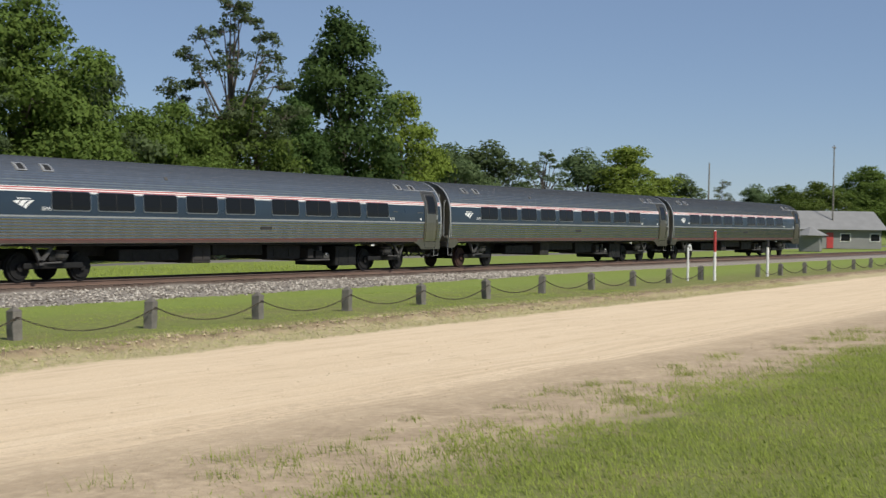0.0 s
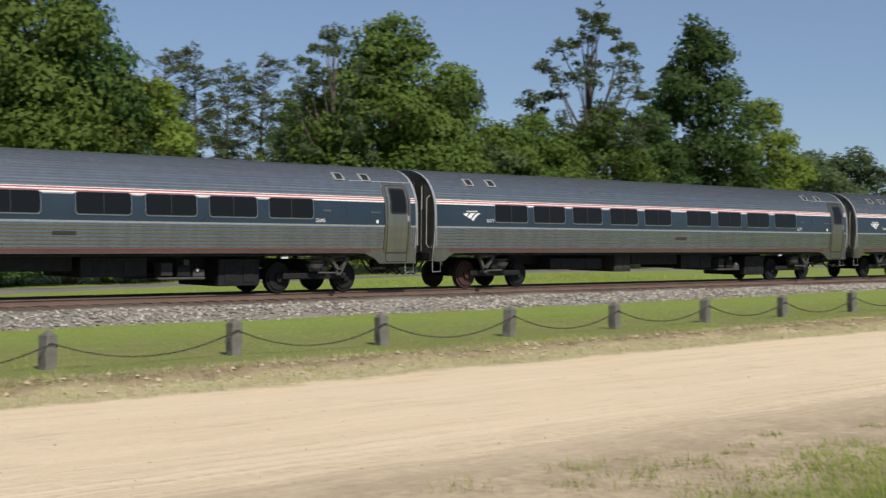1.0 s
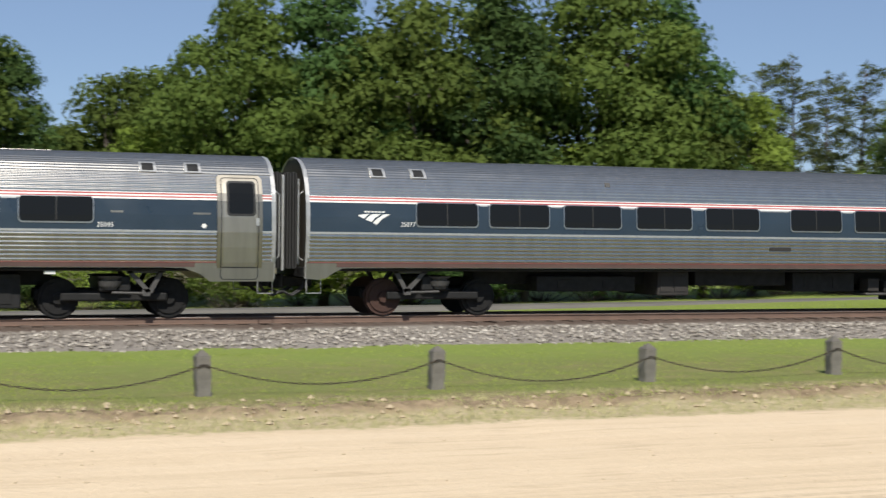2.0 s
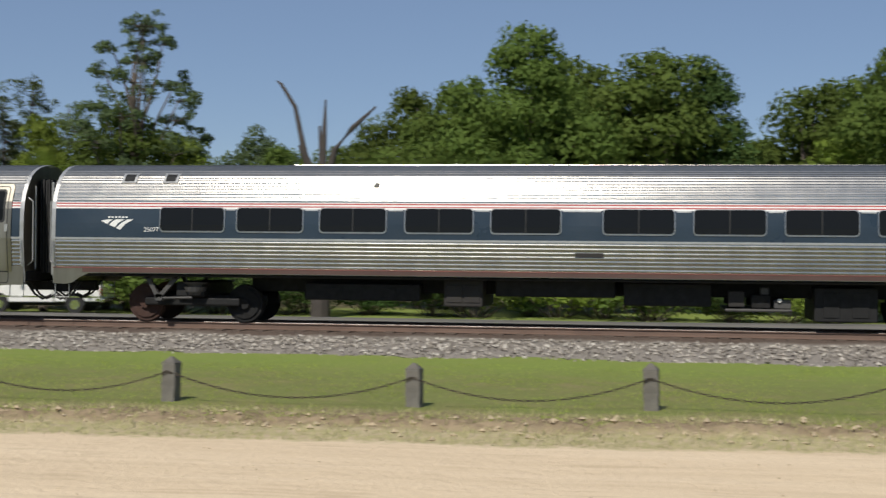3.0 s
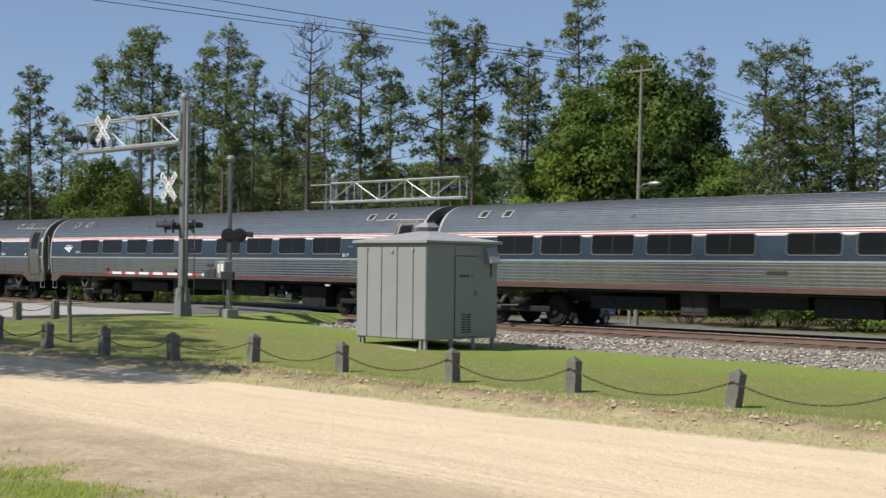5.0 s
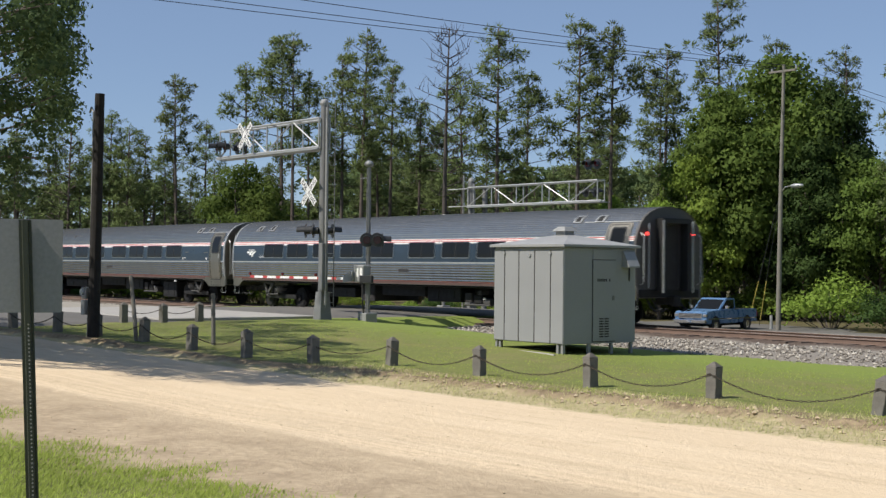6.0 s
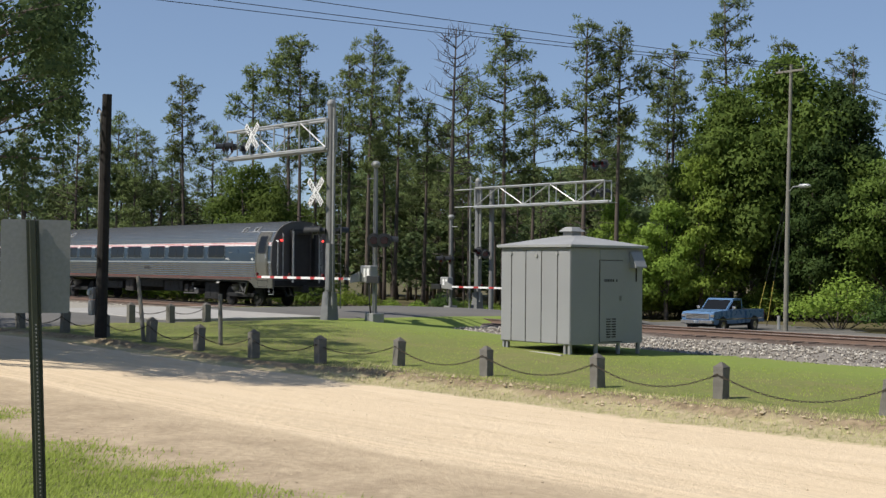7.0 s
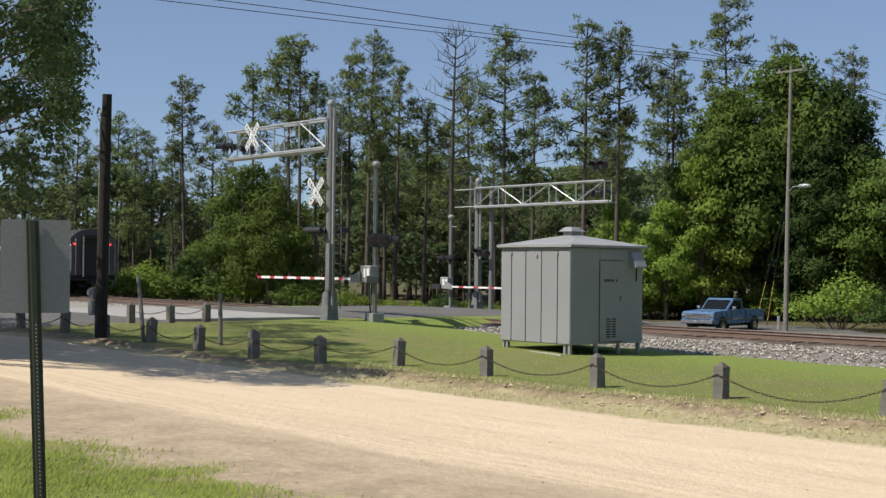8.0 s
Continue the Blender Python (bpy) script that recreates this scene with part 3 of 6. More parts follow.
def chain(a, b, sag):
    """A chain of small links hung from a to b."""
    a, b = Vector(a), Vector(b)
    count = max(10, int((b - a).length / 0.075))
    bm = bmesh.new()
    d = (b - a).normalized()
    side = d.cross(Vector((0, 0, 1))).normalized()
    for i in range(count):
        t = (i + 0.5) / count
        p = a.lerp(b, t) - Vector((0, 0, sag * 4 * t * (1 - t)))
        dn = (d * (b - a).length - Vector((0, 0, sag * 4 * (1 - 2 * t)))).normalized()
        w = (side if i % 2 else dn.cross(side)).normalized()
        l, h = 0.050, 0.017
        ring = [p + dn * l, p + dn * l * 0.5 + w * h, p - dn * l * 0.5 + w * h, p - dn * l, p - dn * l * 0.5 - w * h, p + dn * l * 0.5 - w * h]
        nrm = dn.cross(w) * 0.008
        o1 = [bm.verts.new(q + nrm) for q in ring]
        o2 = [bm.verts.new(p + (q - p) * 0.55 + nrm) for q in ring]
        o3 = [bm.verts.new(q - nrm) for q in ring]
        for k in range(6):
            m = (k + 1) % 6
            bm.faces.new((o1[k], o1[m], o2[m], o2[k]))
            bm.faces.new((o1[m], o1[k], o3[k], o3[m]))
    return bm


def build_fence():
    rnd = random.Random(11)
    first = fence_post()
    ends = {}
    for row in (POSTS, RIGHT_POSTS, SIDE_POSTS):
        tops = []
        for x, y in row:
            lean, turn = rnd.uniform(-2.0, 2.0), rnd.uniform(-12, 12)
            if abs(x + 12.57) < 0.1:
                lean, turn = 8.0, 4.0
            z = ground_z(x, y) + rnd.uniform(-0.02, 0.02)
            m = pose(x, y, z, rnd.uniform(-2, 2), lean, turn)
            if "first" not in ends:
                first.matrix_basis = m
                ends["first"] = True
            else:
                copy_thing(first, m)
            tops.append(m @ Vector((0, -0.11, 0.43)))
        for p, q in zip(tops, tops[1:]):
            c = link_mesh("fence_chain", chain(p, q, rnd.uniform(0.30, 0.36) * min(1.0, (p - q).length / 3.2)), M_CHAIN)
            tagged(c, "rusty sagging chain between timber posts", "chain", "chains of the fence")


build_fence()
# ---------------------------------------------------------------- the train
# side of a coach as (half width, height over the rail)
SIDE = [(1.49, 1.16), (1.515, 1.30), (1.555, 1.65), (1.58, 2.00), (1.575, 2.35), (1.545, 2.72), (1.505, 2.90), (1.42, 3.12), (1.30, 3.33), (1.13, 3.52), (0.90, 3.67), (0.62, 3.78), (0.30, 3.84), (0.0, 3.86)]
F0, F1 = -1.64, 23.45
WINDOWS = [(1.08, 2.66), (2.98, 4.58), (5.0, 6.58), (7.04, 8.63), (9.06, 10.66), (11.64, 13.24), (13.68, 15.27), (15.70, 17.29), (17.72, 19.31)]


def half(z):
    return float(np.interp(z, [p[1] for p in SIDE], [p[0] for p in SIDE]))


def shell_profile():
    """Half profile from sill to ridge, with rolled flutes below the belt and over the windows."""
    pts = []
    for z in np.linspace(1.30, 1.97, 57):
        ph = (z - 1.30) / 0.67 * 7
        pts.append((half(z) + 0.015 * (0.5 - 0.5 * math.cos(2 * math.pi * ph)), z))
    pts += [(half(z), z) for z in (1.99, 2.1, 2.3, 2.5, 2.7, 2.895)]
    arc = [Vector((half(z), z)) for z in np.linspace(2.9, 3.845, 60)] + [Vector((0, 3.86))]
    run = [0.0]
    for a, b in zip(arc, arc[1:]):
        run.append(run[-1] + (b - a).length)
    count = 22
    for s in np.linspace(0.01, run[-1], 150):
        y, z = float(np.interp(s, run, [a.x for a in arc])), float(np.interp(s, run, [a.y for a in arc]))
        ph = s / run[-1] * count
        nrm = Vector((y / 1.6, max(0.05, (z - 2.6) / 1.3))).normalized()
        lift = 0.013 * (0.5 - 0.5 * math.cos(2 * math.pi * ph))
        pts.append((y + nrm.x * lift if y > 0.01 else 0.0, z + nrm.y * lift))
    return pts


def belt_panel(bm, x0, x1, z0, z1, proud, sides=(-1, 1), steps=3):
    """A thin plate that follows the coach's side."""
    for s in sides:
        prof = [(s * (half(z) + proud), z) for z in np.linspace(z0, z1, steps + 1)] + [(s * (half(z) - 0.02), z) for z in np.linspace(z1, z0, steps + 1)]
        rows = sweep(bm, prof, [x0, x1], True)
        bm.faces.new(rows[0])
        bm.faces.new(rows[1])
    bmesh.ops.recalc_face_normals(bm, faces=bm.faces)
    return bm


def wrap(bm, tmp, s):
    """Bend a flat piece, whose y is its height over the skin, round the coach's side s."""
    for z in [p[1] for p in SIDE] + [2.18, 2.52, 3.0, 3.22, 3.43]:
        g = list(tmp.verts) + list(tmp.edges) + list(tmp.faces)
        bmesh.ops.bisect_plane(tmp, geom=g, plane_co=(0, 0, z), plane_no=(0, 0, 1), dist=1e-5)
    for v in tmp.verts:
        v.co.y = s * (half(v.co.z) + v.co.y)
    bmesh.ops.recalc_face_normals(tmp, faces=tmp.faces)
    merge(bm, tmp)
    return bm


def side_plate(bm, outline, proud, s, thick=0.02):
    """An outline of (x, z) laid on the coach's side."""
    tmp = bmesh.new()
    prism(tmp, outline, proud, proud - thick)
    return wrap(bm, tmp, s)


def ring_plate(bm, outer, inner, proud, s):
    tmp = bmesh.new()

    def loop(o, d):
        return [tmp.verts.new((x, d, z)) for x, z in o]
    a, b, c, d = loop(outer, proud), loop(inner, proud), loop(outer, -0.01), loop(inner, -0.01)
    k = len(a)
    for i in range(k):
        j = (i + 1) % k
        for p, q in ((a, b), (c, a), (b, d)):
            tmp.faces.new((p[i], p[j], q[j], q[i]))
    return wrap(bm, tmp, s)


def end_outline(grow=0.0):
    right = [(half(z) + grow, z) for z in (0.92, 1.16, 1.5, 2.0, 2.4, 2.72, 2.9, 3.12, 3.33, 3.52, 3.67, 3.78, 3.84)]
    right[0] = (1.46 + grow, 0.92)
    return right + [(0, 3.86 + grow)] + [(-a, b) for a, b in reversed(right)]


def bogie(parent, cx, flip, rusty):
    """A four-wheel truck: discs outside, castings and springs between them."""
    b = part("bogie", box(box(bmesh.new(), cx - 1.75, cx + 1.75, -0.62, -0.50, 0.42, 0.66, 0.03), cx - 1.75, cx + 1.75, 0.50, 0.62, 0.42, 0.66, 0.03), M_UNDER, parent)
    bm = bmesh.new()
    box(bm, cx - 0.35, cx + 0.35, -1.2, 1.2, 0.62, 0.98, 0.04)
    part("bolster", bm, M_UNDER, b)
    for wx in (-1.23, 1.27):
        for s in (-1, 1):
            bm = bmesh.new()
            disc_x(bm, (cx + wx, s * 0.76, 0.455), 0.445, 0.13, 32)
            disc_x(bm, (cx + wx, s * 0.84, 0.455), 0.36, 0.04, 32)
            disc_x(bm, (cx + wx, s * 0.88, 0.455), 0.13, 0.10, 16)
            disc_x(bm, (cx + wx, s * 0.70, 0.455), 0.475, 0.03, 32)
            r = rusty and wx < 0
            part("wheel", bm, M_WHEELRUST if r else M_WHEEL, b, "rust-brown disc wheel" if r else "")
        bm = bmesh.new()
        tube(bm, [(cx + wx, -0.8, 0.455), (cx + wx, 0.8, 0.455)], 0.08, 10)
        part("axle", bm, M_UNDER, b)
    for s in (-1, 1):
        # triangular anchor bracket and its rod
        bm = bmesh.new()
        y0, y1 = s * 1.20, s * 1.30
        sg = -1 if flip else 1
        x = cx - sg * 0.72
        for p, q in (((x - sg * 0.32, 1.10), (x - sg * 0.05, 0.60)), ((x + sg * 0.42, 1.10), (x - sg * 0.02, 0.62)), ((x - sg * 0.40, 1.10), (x + sg * 0.48, 1.10))):
            d = Vector((q[0] - p[0], q[1] - p[1])).normalized()
            nn = Vector((-d.y, d.x)) * 0.05
            prism(bm, [(p[0] + nn.x, p[1] + nn.y), (q[0] + nn.x, q[1] + nn.y), (q[0] - nn.x, q[1] - nn.y), (p[0] - nn.x, p[1] - nn.y)], y0, y1)
        prism(bm, rounded(x - 0.12, x + 0.06, 0.52, 0.68, 0.03), y0, y1)
        part("anchor_bracket", bm, M_BRACKET, b, "grey triangular bracket")
        bm = bmesh.new()
        tube(bm, [(x, s * 1.25, 0.58), (x + sg * 0.8, s * 1.25, 0.60)], 0.03, 8)
        part("anchor_rod", bm, M_BRACKET, b)
        # air spring
        bm = bmesh.new()
        for z0, z1, r in ((0.86, 0.93, 0.22), (0.93, 0.97, 0.30), (0.74, 0.86, 0.28), (0.66, 0.74, 0.20)):
            bmesh.ops.create_cone(bm, cap_ends=True, segments=20, radius1=r * 0.85, radius2=r, depth=z1 - z0, matrix=Matrix.Translation((cx + sg * 0.12, s * 1.12, (z0 + z1) / 2)))
        part("air_spring", bm, M_BRACKET, b, "dusty grey air spring")
        bm = bmesh.new()
        box(bm, cx - 1.2, cx + 1.2, s * 0.95, s * 1.05, 0.40, 0.60, 0.04)
        part("side_frame", bm, M_UNDER, b)
    return b


def coach(number, rusty=False, tail=False, loose=0):
    """One stainless coach: its origin is under the emblem of its forward end, at rail height."""
    c = thing("passenger_coach", (0, 0, 0), "fluted stainless coach with blue band and red tail lamps" if tail else "fluted stainless railway coach with a blue window band", "railway coach", "coaches of the train")
    # shell
    prof = shell_profile()
    full = prof + [(-y, z) for y, z in reversed(prof[:-1])]
    xs = [F0 + 0.05, 2, 6, 10, 14, 18, 22.1, F1 - 0.05]
    low = [p for p in prof if p[1] < 2.9]
    for s in (-1, 1):
        bm = bmesh.new()
        sweep(bm, [(s * y, z) for y, z in low], xs)
        bmesh.ops.recalc_face_normals(bm, faces=bm.faces)
        part("body_side", bm, M_STEEL, c, smooth=True)
    bm = bmesh.new()
    sweep(bm, [(-y, z) for y, z in full if z > 2.89], xs)
    bmesh.ops.recalc_face_normals(bm, faces=bm.faces)
    part("roof", bm, M_ROOF, c, "fluted grey stainless roof", smooth=True)
    # sill plate, with the deeper corners at the ends
    for s in (-1, 1):
        outline = [(F0, 1.32), (F1, 1.32), (F1, 0.86), (21.95, 0.86), (21.75, 1.02), (21.35, 1.17), (21.0, 1.18), (0.2, 1.18), (-0.75, 1.17), (-0.98, 1.06), (-1.15, 0.94), (-1.35, 0.90), (F0, 0.92)]
        bm = bmesh.new()
        prism(bm, outline, s * 1.50, s * 1.525)
        part("side_sill", bm, M_ENDSTEEL, c, "smooth dusty lower side panel")
        bm = bmesh.new()
        prism(bm, [(-0.9, 1.195), (21.6, 1.195), (21.6, 1.30), (-0.9, 1.30)], s * 1.524, s * 1.532)
        part("sill_stripe", bm, M_SILL, c, "brown, road-dirty sill stripe")
        bm = bmesh.new()
        prism(bm, [(F0, 1.295), (22.1, 1.295), (22.1, 1.315), (F0, 1.315)], s * 1.526, s * 1.537)
        part("thin_stripe", bm, M_FADED, c, "thin faded red line")
    # belt: blue band, white line, red-white-red lines over the windows
    for s in (-1, 1):
        part("blue_band", belt_panel(bmesh.new(), F0 + 0.02, 22.2, 2.03, 2.74, 0.004, (s,), 6), M_BLUE, c)
        part("blue_band", belt_panel(bmesh.new(), 23.12, F1 - 0.02, 2.03, 2.74, 0.004, (s,), 6), M_BLUE, c)
        part("belt_rail", belt_panel(bmesh.new(), F0 + 0.02, F1 - 0.02, 1.985, 2.035, 0.018, (s,), 2), M_ALU, c, "bright metal belt rail")
        for z0, z1, m in ((2.735, 2.775, M_WHITE), (2.775, 2.805, M_RED), (2.805, 2.840, M_WHITE), (2.840, 2.875, M_RED), (2.875, 2.893, M_WHITE)):
            part("stripe", belt_panel(bmesh.new(), F0 + 0.02, 22.2, z0, z1, 0.008, (s,), 1), m, c)
            part("stripe", belt_panel(bmesh.new(), 23.12, F1 - 0.02, z0, z1, 0.008, (s,), 1), m, c)
        for x0, x1 in WINDOWS:
            fr = part("window_frame", ring_plate(bmesh.new(), rounded(x0 - 0.022, x1 + 0.022, 2.170, 2.780, 0.10), rounded(x0 + 0.002, x1 - 0.002, 2.205, 2.762, 0.085), 0.018, s), M_TRIM, c)
            xm = (x0 + x1) / 2
            for a, b in ((x0, xm - 0.012), (xm + 0.012, x1)):
                part("window_pane", side_plate(bmesh.new(), rounded(a, b, 2.20, 2.765, 0.03, 3), 0.010, s, 0.012), M_PANE, fr)
            part("window_post", side_plate(bmesh.new(), [(xm - 0.014, 2.2), (xm + 0.014, 2.2), (xm + 0.014, 2.765), (xm - 0.014, 2.765)], 0.016, s), M_RUBBER, fr)
        # bright tops of the pillars
        for (a0, a1), (b0, b1) in zip(WINDOWS, WINDOWS[1:]):
            part("pillar_cap", belt_panel(bmesh.new(), a1 + 0.05, b0 - 0.05, 2.70, 2.735, 0.011, (s,), 1), M_ALU, c)
        # emblem: three sweeping bars, and plain bars for its word
        em = bmesh.new()
        for band in (((-0.41, 2.44), (-0.27, 2.468), (-0.11, 2.475), (-0.19, 2.425), (-0.25, 2.36)),
                     ((-0.04, 2.475), (0.18, 2.475), (0.03, 2.39), (-0.06, 2.285), (-0.21, 2.34), (-0.14, 2.41)),
                     ((0.25, 2.472), (0.41, 2.475), (0.20, 2.36), (0.07, 2.22), (-0.03, 2.265), (0.09, 2.375))):
            side_plate(em, list(band), 0.009, s, 0.008)
        part("emblem", em, M_WHITE, c, "white sweeping emblem")
        wb = bmesh.new()
        for k in range(6):
            side_plate(wb, [(-0.24 + 0.088 * k, 2.51), (-0.24 + 0.088 * k + 0.06, 2.51), (-0.24 + 0.088 * k + 0.06, 2.545), (-0.24 + 0.088 * k, 2.545)], 0.009, s, 0.008)
        part("emblem_bars", wb, M_WHITE, c)
        for nx, nz in ((0.86, 2.23), (19.58, 2.14)):
            m = pose(nx, s * (half(nz) + 0.009), nz, 90, 0, 0 if s < 0 else 180)
            lettering(number, 0.15, M_WHITE, c, m, "car_number")
        for x0, x1, z in ((19.7, 19.98, 2.42), (21.55, 21.95, 2.40)):
            part("lettering_bar", side_plate(bmesh.new(), [(x0, z), (x1, z), (x1, z + 0.045), (x0, z + 0.045)], 0.008, s, 0.006), M_ENDSTEEL, c)
        bm = bmesh.new()
        side_plate(bm, [(21.8 + 0.055 * math.cos(a), 2.14 + 0.055 * math.sin(a)) for a in np.linspace(0, 6.28, 15)[:-1]], 0.009, s, 0.006)
        part("round_sticker", bm, M_WHITE, c)
        bm = bmesh.new()
        side_plate(bm, [(11.0, 1.66), (11.65, 1.66), (11.65, 1.76), (11.0, 1.76)], 0.020, s, 0.02)
        part("number_plate", bm, M_UNDERBOX, c, "small worn plate on the fluting")
        # vestibule door
        dr = part("door_frame", ring_plate(bmesh.new(), rounded(22.10, 23.16, 0.90, 3.34, 0.12), rounded(22.25, 23.02, 0.95, 3.22, 0.10), 0.034, s), M_ENDSTEEL, c)
        leaf = part("door", side_plate(bmesh.new(), rounded(22.20, 23.06, 0.90, 3.26, 0.08), 0.030, s, 0.04), M_DOOR, c, "plain stainless vestibule door")
        part("door_gap", ring_plate(bmesh.new(), rounded(22.185, 23.075, 0.90, 3.275, 0.09), rounded(22.205, 23.055, 0.92, 3.255, 0.08), 0.037, s), M_RUBBER, leaf)
        part("door_pane", side_plate(bmesh.new(), rounded(22.36, 22.96, 2.42, 3.16, 0.07), 0.036, s, 0.012), M_PANE, leaf)
        part("door_pane_seal", ring_plate(bmesh.new(), rounded(22.32, 23.0, 2.38, 3.20, 0.09), rounded(22.37, 22.95, 2.43, 3.15, 0.06), 0.040, s), M_RUBBER, leaf)
        part("door_seam", side_plate(bmesh.new(), [(22.2, 1.17), (23.06, 1.17), (23.06, 1.20), (22.2, 1.20)], 0.034, s), M_RUBBER, leaf)
        bm = bmesh.new()
        side_plate(bm, rounded(23.0, 23.08, 2.16, 2.34, 0.02), 0.055, s, 0.03)
        part("door_latch", bm, M_ALU, leaf)
        # grab rails and end steps
        for gx in (F0 + 0.02, F1 - 0.02):
            bm = bmesh.new()
            out = s * (half(1.7) + 0.07)
            tube(bm, [(gx, s * 1.5, 1.98), (gx, out, 1.94), (gx, out, 1.42), (gx, s * 1.5, 1.38)], 0.014, 6)
            part("grab_rail", bm, M_ALU, c)
            bm = bmesh.new()
            e = 0.35 if gx < 0 else -0.35
            tube(bm, [(gx, s * 1.45, 0.9), (gx, s * 1.45, 0.58), (gx + e, s * 1.45, 0.58), (gx + e, s * 1.45, 0.9)], 0.016, 6)
            part("corner_step", bm, M_ALU, c)
        # roof hatches near both ends
        for hx in (0.18, 1.22, 20.55, 21.58):
            bm = bmesh.new()
            for u0, u1, lift in ((-0.18, 0.18, 0.015),):
                z0, z1 = 3.37, 3.60
                outer = [(hx - 0.19, z0), (hx + 0.19, z0), (hx + 0.19, z1), (hx - 0.19, z1)]
                inner = [(hx - 0.13, z0 + 0.03), (hx + 0.13, z0 + 0.03), (hx + 0.13, z1 - 0.02), (hx - 0.13, z1 - 0.02)]
                ring_plate(bm, outer, inner, 0.05, s)
            hatch = part("roof_vent", bm, M_ALU, c)
            bm = bmesh.new()
            side_plate(bm, [(hx - 0.13, 3.40), (hx + 0.13, 3.40), (hx + 0.13, 3.58), (hx - 0.13, 3.58)], 0.026, s, 0.01)
            part("vent_opening", bm, M_UNDER, hatch)
        bm = bmesh.new()
        side_plate(bm, [(6.25, 3.27), (6.38, 3.27), (6.38, 3.38), (6.25, 3.38)], 0.03, s, 0.04)
        part("roof_lamp_box", bm, M_BRACKET, c)
    # drip rail over the door, ridge strip
    bm = bmesh.new()
    box(bm, 4.0, 18.5, -0.22, 0.22, 3.83, 3.868, 0.01)
    part("ridge_strip", bm, M_ROOF, c)
    for s in (-1, 1):
        part("drip_rail", belt_panel(bmesh.new(), 20.9, F1 - 0.05, 3.36, 3.385, 0.03, (s,), 1), M_ALU, c)
    # ends: plate, rim, diaphragm with folds and its bright edges
    for x, d in ((F0, -1), (F1, 1)):
        bm = bmesh.new()
        o = end_outline()
        a = [bm.verts.new((x, y, z)) for y, z in o]
        b = [bm.verts.new((x - d * 0.06, y, z)) for y, z in o]
        bm.faces.new(a)
        bm.faces.new(b)
        for i in range(len(a)):
            bm.faces.new((a[i], a[(i + 1) % len(a)], b[(i + 1) % len(a)], b[i]))
        bmesh.ops.recalc_face_normals(bm, faces=bm.faces)
        end = part("end_wall", bm, M_TAILEND if tail and d > 0 else M_ENDSTEEL, c)
        bm = bmesh.new()
        oo, oi = end_outline(0.012), end_outline(-0.06)
        r = [[bm.verts.new((x + d * 0.03 * (k == 0), y, z)) for y, z in q] for k, q in enumerate((oo, oi))]
        r2 = [bm.verts.new((x - d * 0.07, y, z)) for y, z in oo]
        k = len(oo)
        for i in range(k - 1):
            bm.faces.new((r[0][i], r[0][i + 1], r[1][i + 1], r[1][i]))
            bm.faces.new((r2[i], r2[i + 1], r[0][i + 1], r[0][i]))
        bmesh.ops.recalc_face_normals(bm, faces=bm.faces)
        part("end_rim", bm, M_TAILEND if tail and d > 0 else M_ALU, end, "" if tail and d > 0 else "bright rounded corner rim")
        for k in range(5):
            xx = x + d * (0.03 + 0.07 * k)
            g = 0.02 * (k % 2)
            o = [(-0.64 - g, 1.15), (-0.64 - g, 3.46 + g), (0.64 + g, 3.46 + g), (0.64 + g, 1.15), (0.50, 1.15), (0.50, 3.32), (-0.50, 3.32), (-0.50, 1.15)]
            bm = bmesh.new()
            a = [bm.verts.new((xx, y, z)) for y, z in o]
            b = [bm.verts.new((xx + d * 0.045, y, z)) for y, z in o]
            for p in range(8):
                q = (p + 1) % 8
                bm.faces.new((a[p], a[q], b[q], b[p]))
            for m in (a, b):
                bm.faces.new((m[0], m[1], m[6], m[7]))
                bm.faces.new((m[1], m[2], m[5], m[6]))
                bm.faces.new((m[2], m[3], m[4], m[5]))
            bmesh.ops.recalc_face_normals(bm, faces=bm.faces)
            part("bellows_fold", bm, M_RUBBER, end, "black folded gangway bellows")
        xx = x + d * 0.40
        for y in (-0.72, 0.66):
            part("face_plate", box(bmesh.new(), xx - 0.02, xx + 0.02, y, y + 0.06, 1.1, 3.4, 0.008), M_ALU, end)
        bm = bmesh.new()
        box(bm, x + d * 0.02 - 0.01, x + d * 0.02 + 0.01, -0.42, 0.42, 1.2, 3.25, 0.004)
        part("end_door", bm, M_UNDER if not tail else M_UNDERBOX, end)
        for s in (-1, 1):
            part("end_conduit", tube(bmesh.new(), [(x + d * 0.08, s * 1.02, 1.25), (x + d * 0.08, s * 1.02, 3.3)], 0.022, 6), M_ALU, end)
            part("end_handrail", tube(bmesh.new(), [(x + d * 0.04, s * 1.34, 1.35), (x + d * 0.16, s * 1.34, 1.45), (x + d * 0.16, s * 1.34, 2.9), (x + d * 0.04, s * 1.34, 3.0)], 0.018, 6), M_ALU, end)
        # coupler, hoses
        bm = bmesh.new()
        box(bm, min(x - d * 0.5, x + d * 0.30), max(x - d * 0.5, x + d * 0.30), -0.12, 0.12, 0.70, 0.95, 0.03)
        box(bm, min(x + d * 0.22, x + d * 0.40), max(x + d * 0.22, x + d * 0.40), -0.16, 0.16, 0.66, 1.0, 0.04)
        part("coupler", bm, M_UNDER, c)
        for y in (-0.75, -0.5, 0.5, 0.75):
            bm = bmesh.new()
            tube(bm, [(x - d * 0.3, y, 0.95), (x - d * 0.05, y, 0.62), (x + d * 0.15, y, 0.50), (x + d * 0.36, y * 0.95, 0.60)], 0.028, 6)
            part("air_hose", bm, M_RUBBER, c)
        bm = bmesh.new()
        box(bm, x - 0.05, x + 0.05, -1.4, 1.4, 0.95, 1.2, 0.02)
        part("buffer_beam", bm, M_UNDER, c)
